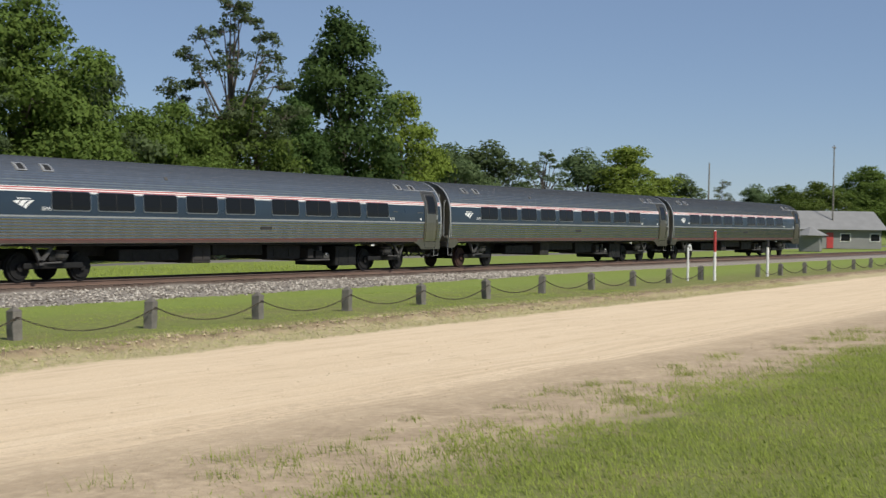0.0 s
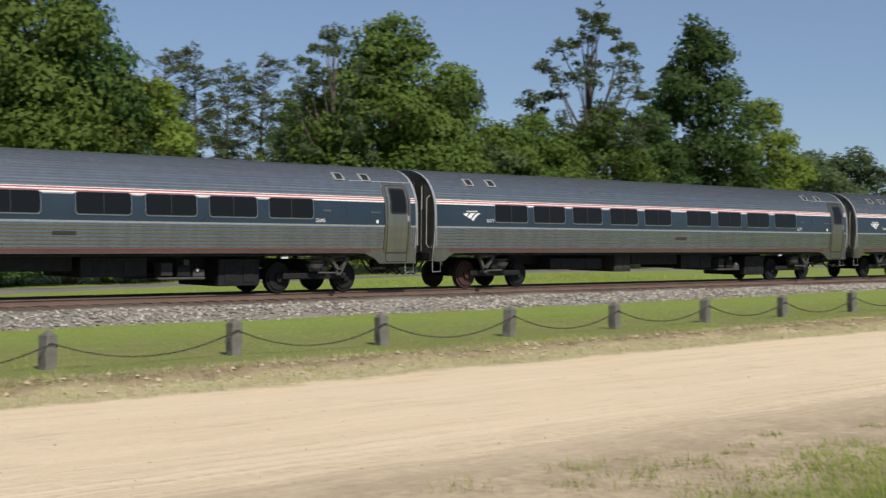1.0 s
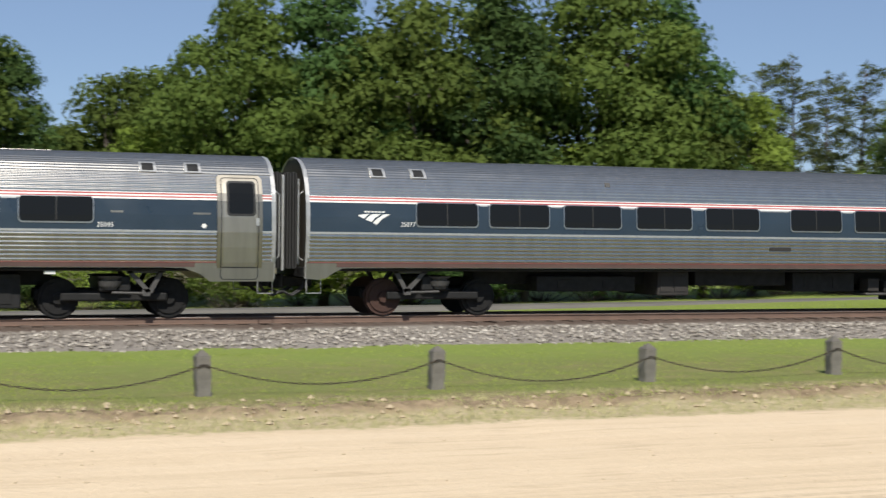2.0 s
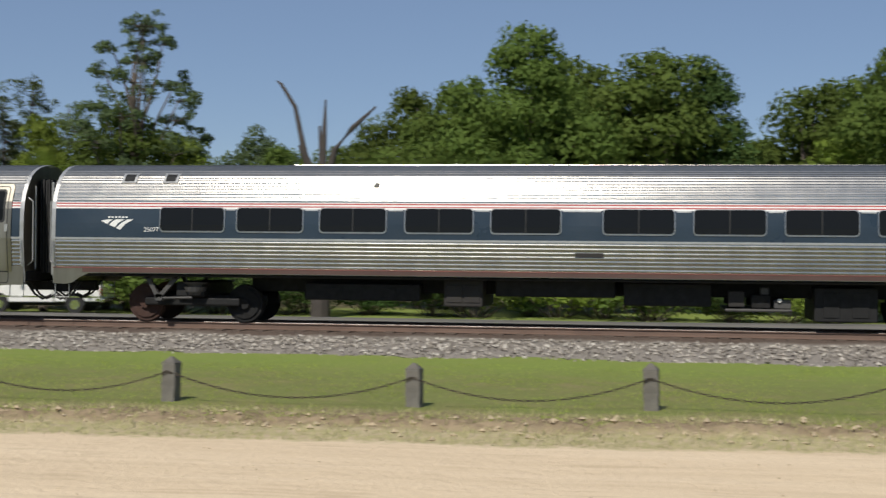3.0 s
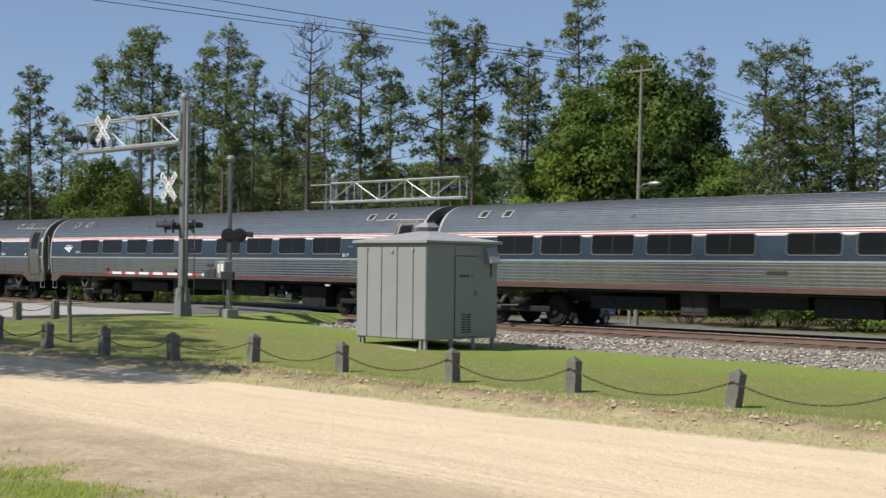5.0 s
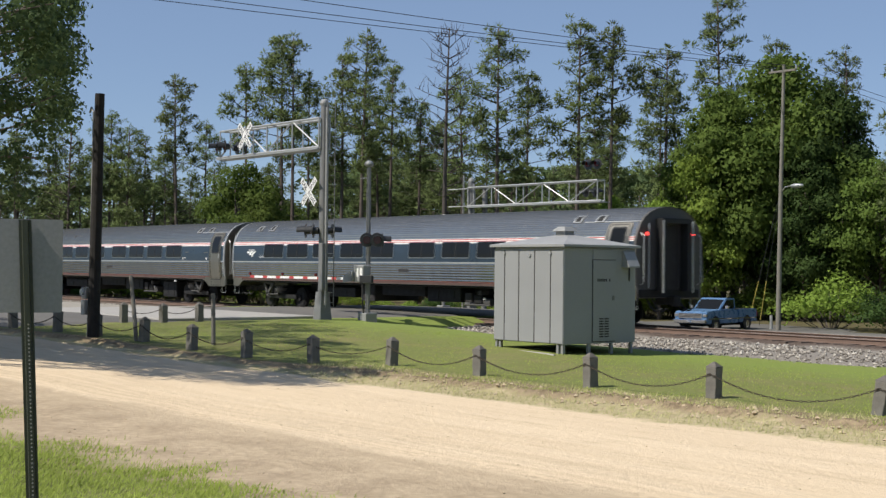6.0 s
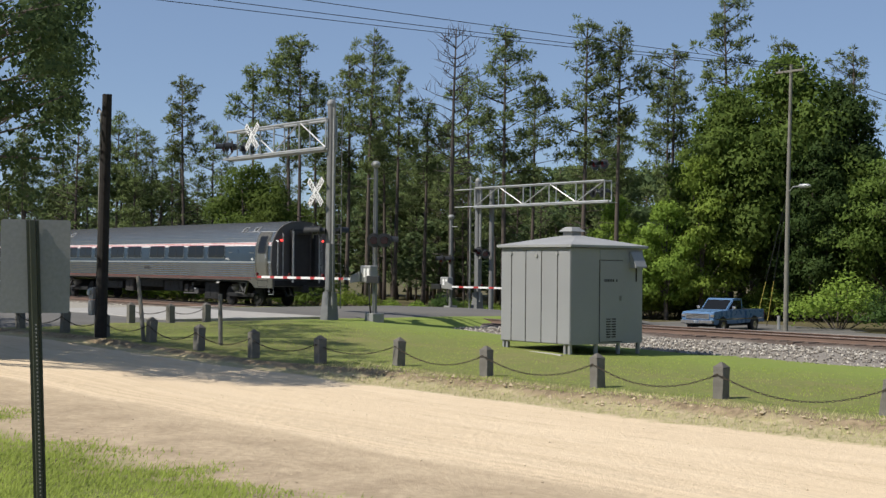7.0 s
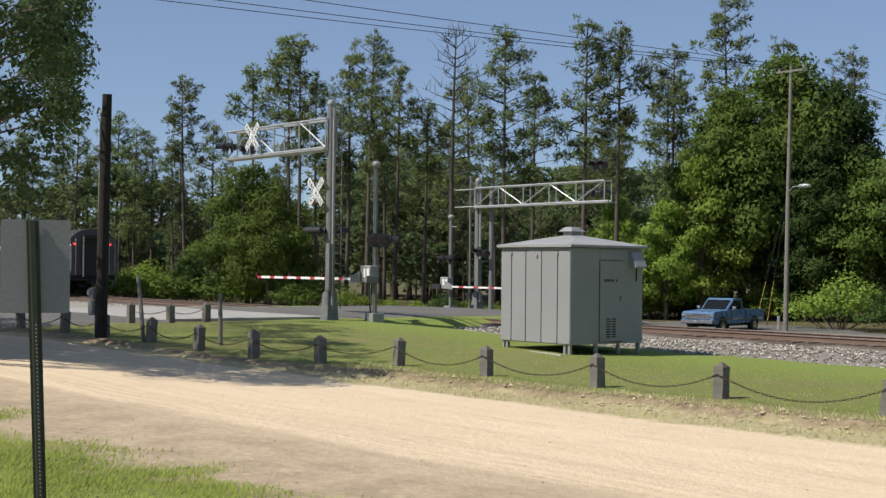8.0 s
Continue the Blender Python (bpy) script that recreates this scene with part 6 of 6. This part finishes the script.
def power_pole(at, h, lab, lamp=False, cross=True):
    t = thing("utility_pole", at, lab, "utility pole", "utility poles")
    bm = bmesh.new()
    tube(bm, [(0, 0, -0.4), (0.10, 0, h * 0.5), (0.24, 0, h)], [0.125, 0.10, 0.075], 12)
    part("pole", bm, M_POLE, t)
    if cross:
        part("cross_arm", box(bmesh.new(), -0.62, 0.95, -0.05, 0.05, h - 0.36, h - 0.26, 0.01), M_POLE, t)
        for k in (-0.45, 0.2, 0.95):
            part("insulator", tube(bmesh.new(), [(k, 0, h - 0.26), (k, 0, h - 0.12)], [0.05, 0.035], 8), M_GALV, t)
    if lamp:
        part("lamp_bracket", tube(bmesh.new(), [(0.12, 0, 6.55), (0.45, -0.1, 6.78), (0.95, -0.2, 6.82)], 0.025, 6), M_ALU, t)
        bm = bmesh.new()
        bmesh.ops.create_uvsphere(bm, u_segments=14, v_segments=8, radius=1.0, matrix=Matrix.Translation((1.2, -0.22, 6.80)) @ Matrix.Diagonal((0.38, 0.18, 0.11, 1)))
        part("lamp_head", bm, M_ALU, t, "pale street lamp head", True)
        for dx, dy in ((-3.1, 1.6), (-2.7, 2.0)):
            part("guy_wire", tube(bmesh.new(), [(0.1, 0, 6.6), (dx, dy, 0.1)], 0.018, 5), M_WIRE, t)
            a, b = Vector((dx, dy, 0.1)), Vector((0.1, 0, 6.6))
            part("guy_guard", tube(bmesh.new(), [a.lerp(b, 0.04), a.lerp(b, 0.34)], 0.022, 6), M_YELLOW, t, "yellow guy guard")
    return t


power_pole((-41.7, 53.5, -0.62), 12.6, "tall grey wooden utility pole with a street lamp", True)
power_pole((180.5, 51.3, 0.0), 13.4, "distant wooden utility pole", False, True)
power_pole((157.7, 59.7, 0.0), 10.2, "short distant wooden pole", False, False)
bm = bmesh.new()
tube(bm, [(-42.65, 54.2, -0.8), (-42.65, 54.2, 0.05)], 0.08, 10)
tagged(link_mesh("pipe_stub", bm, M_ALU), "short pale vent pipe beside the pole", "pipe")
# overhead lines
for a, b, sag in (((-41.9, 53.5, 11.8), (-42.5, -20, 10.7), 0.3), ((-41.5, 53.5, 11.8), (-41.3, -20, 10.9), 0.3), ((-40.8, 53.5, 11.8), (-39.0, -20, 11.2), 0.3), ((-41.4, 53.5, 11.8), (-54, 140, 10.5), 1.2), ((-40.7, 53.5, 11.8), (-52, 140, 10.2), 1.2)):
    a, b = Vector(a), Vector(b)
    bm = bmesh.new()
    tube(bm, [a.lerp(b, i / 16) - Vector((0, 0, sag * 4 * (i / 16) * (1 - i / 16))) for i in range(17)], 0.014, 5)
    tagged(link_mesh("power_line", bm, M_WIRE), "thin dark overhead power line", "cable", "overhead power lines")

# ---------------------------------------------------------------- pickup


def pickup(at, rz, paint, lab, size=1.0):
    """A single-cab pickup, nose to -x of its own space."""
    t = thing("pickup_truck", at, lab, "pickup", "parked vehicles", rz=rz)
    t.scale = (size, size, size)
    L, W2 = 5.4, 0.97

    def hull(outline, y, inset=0.0):
        bm = bmesh.new()
        prism(bm, outline, -y, y)
        bmesh.ops.bevel(bm, geom=[e for e in bm.edges], offset=0.035, segments=2, affect="EDGES")
        return bm
    part("body", hull([(-2.65, 0.50), (-2.68, 0.98), (-2.55, 1.08), (-1.15, 1.16), (0.55, 1.18), (0.62, 0.45), (-2.5, 0.42)], W2), paint, t, smooth=False)
    part("bed", hull([(0.66, 0.46), (0.66, 1.17), (2.62, 1.17), (2.66, 0.50)], W2), paint, t)
    part("bed_floor", box(bmesh.new(), 0.8, 2.5, -0.75, 0.75, 1.165, 1.172), M_UNDER, t)
    cab = part("cab", hull([(-1.10, 1.14), (-0.42, 1.70), (-0.30, 1.76), (0.42, 1.76), (0.52, 1.70), (0.60, 1.14)], 0.80), paint, t)
    part("windscreen", prism(bmesh.new(), [(-1.06, 1.19), (-0.46, 1.68), (-0.44, 1.66), (-1.03, 1.17)], -0.70, 0.70), M_PANE, cab)
    part("rear_window", prism(bmesh.new(), [(0.605, 1.22), (0.53, 1.66), (0.56, 1.66), (0.63, 1.22)], -0.62, 0.62), M_PANE, cab)
    for s in (-1, 1):
        bm = bmesh.new()
        prism(bm, [(-0.85, 1.20), (-0.38, 1.65), (0.36, 1.67), (0.42, 1.20)], s * 0.80, s * 0.815)
        part("side_window", bm, M_PANE, cab)
        part("mirror", box(bmesh.new(), -0.82, -0.70, s * 0.98, s * 1.18, 1.20, 1.36, 0.02), M_CHROME, cab)
        part("side_trim", box(bmesh.new(), -2.5, 2.6, s * 0.97, s * 0.985, 0.66, 0.72), M_CHROME, t)
        part("headlight", box(bmesh.new(), -2.70, -2.60, s * 0.86 - 0.12, s * 0.86 + 0.10, 0.80, 0.95, 0.01), M_CHROME, t)
        part("rear_lamp", box(bmesh.new(), 2.62, 2.68, s * 0.90 - 0.06, s * 0.90 + 0.06, 0.75, 1.05, 0.01), M_REFRED, t)
        for wx in (-1.75, 1.55):
            w = part("wheel", disc_x(bmesh.new(), (wx, s * 0.86, 0.36), 0.36, 0.24, 24), M_RUBBER, t)
            part("rim", disc_x(bmesh.new(), (wx, s * 0.985, 0.36), 0.20, 0.03, 18), M_CHROME, w)
            bm = bmesh.new()
            pr = [(wx + 0.44 * math.cos(a), 0.40 + 0.44 * math.sin(a)) for a in np.linspace(-0.15, math.pi + 0.15, 14)]
            prism(bm, pr, s * 0.90, s * 0.978)
            part("wheel_arch", bm, M_UNDER, t)
    part("grille", box(bmesh.new(), -2.72, -2.62, -0.70, 0.70, 0.72, 0.98, 0.01), M_CHROME, t)
    for z in (0.78, 0.85, 0.92):
        part("grille_slot", box(bmesh.new(), -2.725, -2.70, -0.64, 0.64, z, z + 0.03), M_UNDER, t)
    part("front_bumper", box(bmesh.new(), -2.82, -2.62, -0.95, 0.95, 0.46, 0.66, 0.03), M_CHROME, t)
    part("rear_bumper", box(bmesh.new(), 2.62, 2.78, -0.92, 0.92, 0.46, 0.62, 0.03), M_CHROME, t)
    part("plate_bar", box(bmesh.new(), -2.828, -2.815, -0.15, 0.15, 0.50, 0.62), M_WHITE, t)
    part("chassis", box(bmesh.new(), -2.4, 2.5, -0.6, 0.6, 0.30, 0.48, 0.02), M_UNDER, t)
    return t


pickup((-43.5, 51.2, -0.66), 100, M_TRUCKBLUE, "light-blue single-cab pickup parked facing the track", 0.88)
pickup((-25.6, 56.3, -0.66), 4, M_WHITE, "white pickup parked on the back street")
pickup((80.5, 68.0, 0.03), 10, M_WHITE, "distant white pickup parked by the trees")

# ---------------------------------------------------------------- far building
b = thing("station_house", (183, 52, 0), "low pale house with a grey gabled roof behind trees", "house", rz=-52)
part("house_wall", box(bmesh.new(), -6, 5, -4, 4, 0, 2.6), M_BUILDING, b)
bm = bmesh.new()
for sgn, m in ((1, 0),):
    v = [bm.verts.new(p) for p in ((-6.6, -4.7, 2.45), (5.6, -4.7, 2.45), (5.6, 4.7, 2.45), (-6.6, 4.7, 2.45), (-6.6, 0, 4.9), (5.6, 0, 4.9))]
    for f in ((0, 1, 5, 4), (2, 3, 4, 5), (3, 0, 4), (1, 2, 5), (0, 3, 2, 1)):
        bm.faces.new([v[i] for i in f])
bmesh.ops.recalc_face_normals(bm, faces=bm.faces)
part("roof", bm, M_GREYROOF, b)
for k in range(3):
    wn = part("window", box(bmesh.new(), -4.6 + 4 * k, -3.2 + 4 * k, -4.06, -4.0, 0.9, 2.0, 0.02), M_WHITE, b)
    part("pane", box(bmesh.new(), -4.5 + 4 * k, -3.3 + 4 * k, -4.08, -4.06, 1.0, 1.9), M_PANE, wn)
part("door", box(bmesh.new(), -2.4, -1.5, -4.05, -4.0, 0.05, 2.05, 0.01), M_RED, b)
b2 = thing("roofed_kiosk", (150, 45, 0), "small shed with a conical grey roof near the track", "shed", rz=10)
part("kiosk_wall", box(bmesh.new(), -1.1, 1.1, -1.1, 1.1, 0, 1.8, 0.03), M_BUILDING, b2)
bm = bmesh.new()
bmesh.ops.create_cone(bm, cap_ends=True, segments=8, radius1=1.9, radius2=0.2, depth=0.9, matrix=Matrix.Translation((0, 0, 2.2)))
part("kiosk_roof", bm, M_GREYROOF, b2)
# rail-side signal case and mast in the distance
t = thing("trackside_signal", (182, 40.5, 0), "distant trackside signal mast with dark heads", "signal")
part("mast", tube(bmesh.new(), [(0, 0, -0.2), (0, 0, 5.2)], 0.12, 8), M_GALV, t)
for z in (3.4, 4.6):
    part("signal_head", box(bmesh.new(), -0.5, 0.5, -0.3, 0.1, z - 0.35, z + 0.45, 0.05), M_SIGBLACK, t)
part("case", box(bmesh.new(), 1.0, 2.6, -0.8, 0.8, 0, 1.9, 0.04), M_GALV, t)
# ---------------------------------------------------------------- dead snag, palms, overhanging oak
rnd0 = np.random.default_rng(77)
t = thing("dead_tree", (*at_bearing(13.6, 58), 0.45), "bare broken dead tree with three jagged limbs", "dead tree")
bm = bmesh.new()
limb(bm, rnd0, (0, 0, -1.5), (0, 0, 4.6), 0.42, 0.34, 0.02, 5, 9)
part("trunk", bm, M_DEADWOOD, t)
for pts, rad in (([(-0.1, 0, 4.2), (-0.7, 0, 5.6), (-1.15, 0, 7.6), (-1.75, 0, 8.55), (-1.95, 0, 8.7)], [0.20, 0.17, 0.13, 0.10, 0.03]), ([(0.05, 0, 4.4), (0.1, 0, 6.4), (0.16, 0, 7.9)], [0.20, 0.15, 0.05]), ([(0.0, 0, 4.2), (-0.12, 0, 6.8)], [0.13, 0.07]),
                 ([(0.2, 0, 4.3), (0.55, 0, 5.8), (1.3, 0, 6.7), (2.3, 0, 7.6)], [0.22, 0.19, 0.16, 0.05]), ([(-0.5, 0, 4.8), (-0.95, 0, 6.0)], [0.14, 0.08])):
    bm = bmesh.new()
    tube(bm, pts, [0.72 * q for q in rad], 8)
    for v in bm.verts:
        v.co += Vector((noise.noise(v.co * 3), noise.noise(v.co * 3 + Vector((5, 0, 0))), 0)) * 0.05
    part("limb", bm, M_DEADWOOD, t)


def palm(seed, at, h, n_fronds=42):
    rnd = np.random.default_rng(seed)
    t = thing("palm_tree", at, "cabbage palm with a round head of fan leaves", "palm")
    bm = bmesh.new()
    limb(bm, rnd, (0, 0, -0.3), (0.1, 0, h), 0.19, 0.16, 0.02, 6, 9)
    part("trunk", bm, M_BARK, t)
    for k in range(n_fronds):
        a, el = k * 2.399, math.asin(1 - 1.5 * (k + 0.5) / n_fronds)
        d = Vector((math.cos(a) * math.cos(el), math.sin(a) * math.cos(el), math.sin(el)))
        side = d.cross(Vector((0, 0, 1))).normalized()
        up = side.cross(d)
        c = Vector((0.1, 0, h)) + d * 1.0
        bm = bmesh.new()
        tube(bm, [Vector((0.1, 0, h)), c], 0.018, 4)
        for j in range(13):
            b = radians(-80 + 160 * j / 12)
            e = c + (d * math.cos(b) + side * math.sin(b)) * 0.85 * (0.75 + 0.25 * math.cos(b)) - Vector((0, 0, 0.22 * abs(math.sin(b)) + 0.12)) + up * 0.05
            w = (side * math.cos(b) - d * math.sin(b)) * 0.045
            m = c.lerp(e, 0.55)
            q = [bm.verts.new(p) for p in (c, m + w, e, m - w)]
            bm.faces.new(q)
        part("frond", bm, M_LEAFLIGHT, t)
    return t


palm(61, (*at_bearing(24.6, 64), -0.6), 5.6)
palm(62, (*at_bearing(19.3, 63), -0.6), 4.9)
palm(63, (*at_bearing(22.2, 66), -0.6), 4.7)


def overhanging_oak():
    """A big oak whose boughs reach over the road; it shades the bend."""
    rnd = np.random.default_rng(91)
    at = Vector((-37.0, 6.3, ground_z(-37.0, 6.3)))
    t = thing("shade_oak", tuple(at), "big dark oak with long boughs over the dirt road", "tree")
    bm = bmesh.new()
    trunk = limb(bm, rnd, (0, 0, -0.3), (0.4, 0.4, 6.2), 0.55, 0.32, 0.03, 6, 12)
    cl = []
    for i in range(300):
        u, v = ((i + 0.5) * 0.61803) % 1.0, (i + 0.5) / 300
        x = -25.2 - 22.0 * v
        rim = min(11.9, 0.432 * abs(x))
        y = 5.6 + (rim - 5.6) * u + 0.35 * rnd.normal() - 0.3
        low = 5.6 - 2.0 * u * (x < -27.5)
        z = low + 3.4 * (1 - u) + 2.6 * rnd.random() ** 1.2
        c = Vector((x, min(y, rim), z)) - at
        cl.append((tuple(c), rnd.uniform(0.35, 0.85)))
        if i % 2:
            limb(bm, rnd, trunk[2 + i % 4], c, 0.12, 0.02, 0.08, 5, 5)
    # drooping outer boughs towards the track
    for i in range(85):
        x = -27.0 - 15.0 * rnd.random()
        out = abs(rnd.normal())
        sag = rnd.random()
        c = Vector((x, 0.436 * abs(x) * (1 - 0.05 * out - 0.02 * abs(math.sin(x * 1.3))), 2.2 + abs(x) * 1.1 * (0.085 + 0.115 * sag))) - at
        cl.append((tuple(c), rnd.uniform(0.3, 0.75)))
        if i % 3 == 0:
            limb(bm, rnd, trunk[2 + i % 4], c, 0.10, 0.015, 0.08, 5, 5)
    part("trunk", bm, M_BARK, t, smooth=True)
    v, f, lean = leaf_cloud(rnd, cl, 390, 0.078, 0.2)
    cloud_mesh("crown", v, f, M_OAKSHADE, t, lean)


overhanging_oak()

# ---------------------------------------------------------------- grass and clods


def blades(name, seed, count, place, h0, h1, width, material, label):
    """Grass blades as narrow leaning spikes, lit as a sward; place gives a spot or None."""
    rnd = random.Random(seed)
    verts, lean = [], []
    while len(lean) < 3 * count:
        spot = place(rnd)
        if spot is None:
            continue
        x, y, s = spot
        z = ground_z(x, y) - 0.005
        h = rnd.uniform(h0, h1) * s
        a, b = rnd.uniform(0.2, 2.94), rnd.uniform(0.5, 1.2) * h          # all lean away from the camera, so that their lit upper faces show
        dx, dy = math.cos(a), math.sin(a)
        w = width * rnd.uniform(0.7, 1.4)
        px, py = -dy * w, dx * w
        verts += [(x - px, y - py, z), (x + dx * b, y + dy * b, z + h), (x + px, y + py, z)]
        q = Vector((rnd.gauss(0, 0.3), rnd.gauss(0, 0.3), 1.0)).normalized()
        lean += [q, q, q]
    ob = cloud_mesh(name, verts, np.arange(len(verts)).reshape(-1, 3), material, None, lean)
    return tagged(ob, label, "grass", kind="stuff")


def lawn_spot(x0, x1):
    def place(r):
        x = r.uniform(x0, x1)
        y = r.uniform(2.8, 8.6)
        edge = 7.2 + 1.5 * noise.noise((x * 0.35, 0.0, 5.0)) + 0.8 * noise.noise((x * 1.1, y * 0.8, 2.0))
        if y > edge + 0.3 * r.gauss(0, 1):
            return None
        return x, y, 0.7 + 0.5 * noise.noise((x * 0.8, y * 0.8, 9.0)) + 0.3
    return place


blades("lawn_grass", 301, 75000, lawn_spot(8, 36), 0.03, 0.08, 0.006, M_GRASSBLADE, "unmown green grass beside the dirt road")
blades("verge_grass", 302, 70000, lawn_spot(-25, -9), 0.03, 0.07, 0.008, M_GRASSBLADE, "short green verge grass by the sign")


def tuft_spots(seed, count, x0, x1, y0, y1, spread):
    r = random.Random(seed)
    centres = [(r.uniform(x0, x1), r.uniform(y0, y1), r.uniform(0.6, 1.5)) for _ in range(count)]

    def place(q):
        cx, cy, s = q.choice(centres)
        return cx + q.gauss(0, spread * s), cy + q.gauss(0, spread * 0.7 * s), s
    return place


blades("grass_tufts", 303, 7000, tuft_spots(8, 120, 8, 34, 6.8, 9.0, 0.17), 0.03, 0.12, 0.004, M_GRASSBLADE, "sparse green grass tufts on the sandy shoulder")


def bank_spot(r):
    x = r.uniform(-25.5, 60)
    d = r.uniform(0.15, 2.2)
    return x, road_far(x) + d, 1.0 if r.random() < 0.8 else 1.7


blades("bank_grass", 304, 42000, bank_spot, 0.02, 0.075, 0.007, M_DRYGRASS, "dry straw-coloured grass along the crumbling bank")


def weed_spot(r):
    x = r.uniform(-60, 60)
    return x, r.uniform(38.0, 50), r.uniform(0.6, 1.6)


blades("trackside_weeds", 306, 26000, weed_spot, 0.06, 0.20, 0.02, M_GRASSBLADE, "tall green weeds behind the track")


def fence_lawn_spot(r):
    x = r.uniform(-38, 46)
    y = road_far(x) + 1.5 + 9.5 * r.random() ** 1.4
    k = noise.noise((x * 0.5, y * 0.5, 3.0)) + 0.5 * noise.noise((x * 1.7, y * 1.7, 8.0))
    if y > 28.2 or k + r.gauss(0, 0.3) < -0.15:
        return None
    return x, y, 0.8 + 0.6 * max(0.0, k)


blades("fence_lawn_grass", 309, 60000, fence_lawn_spot, 0.02, 0.05, 0.009, M_GRASSBLADE, "uneven short grass between the chain fence and the track")


def clods(seed, count, place, r0, r1):
    rnd = random.Random(seed)
    verts, faces = [], []
    for _ in range(count):
        x, y = place(rnd)
        r = rnd.uniform(r0, r1)
        z = ground_z(x, y) + r * 0.25
        k = len(verts)
        for dx, dy, dz in ((1, 0, 0), (0, 1, 0), (-1, 0, 0), (0, -1, 0), (0, 0, 0.7), (0, 0, -0.7)):
            s = r * rnd.uniform(0.6, 1.3)
            verts.append((x + dx * s, y + dy * s, z + dz * s))
        faces += [(k + i, k + (i + 1) % 4, k + 4) for i in range(4)] + [(k + (i + 1) % 4, k + i, k + 5) for i in range(4)]
    return verts, faces


def bank_clod(r):
    x = r.uniform(-24.5, 45)
    return x, road_far(x) + 1.30 + r.gauss(0.0, 0.34)


v, f = clods(401, 1100, bank_clod, 0.012, 0.06)
tagged(raw_mesh("bank_clods", v, f, M_CLOD), "crumbled dry earth lumps along the bank", "earth", kind="stuff")
v, f = clods(402, 1700, lambda r: (r.uniform(-24, 34), 7.2 + 8.6 * r.random() ** 2.2), 0.005, 0.020)
tagged(raw_mesh("road_pebbles", v, f, M_CLOD), "scattered small pebbles on the sandy road", "stones", kind="stuff")

# ---------------------------------------------------------------- ties of the track
tie_mesh = link_mesh("tie", box(bmesh.new(), -0.115, 0.115, -1.3, 1.3, 0.02, 0.205, 0.012), M_TIE, track)
rt = random.Random(8)
for i in range(299):
    o = bpy.data.objects.new("tie", tie_mesh.data)
    scene.collection.objects.link(o)
    o.parent = track
    o.matrix_basis = pose(-66 + 0.52 * (i + 1) + rt.uniform(-0.03, 0.03), rt.uniform(-0.06, 0.06), rt.uniform(-0.012, 0.006), 0, 0, rt.uniform(-1.2, 1.2))
tie_mesh.matrix_basis = pose(-66, 0, 0)

motions()
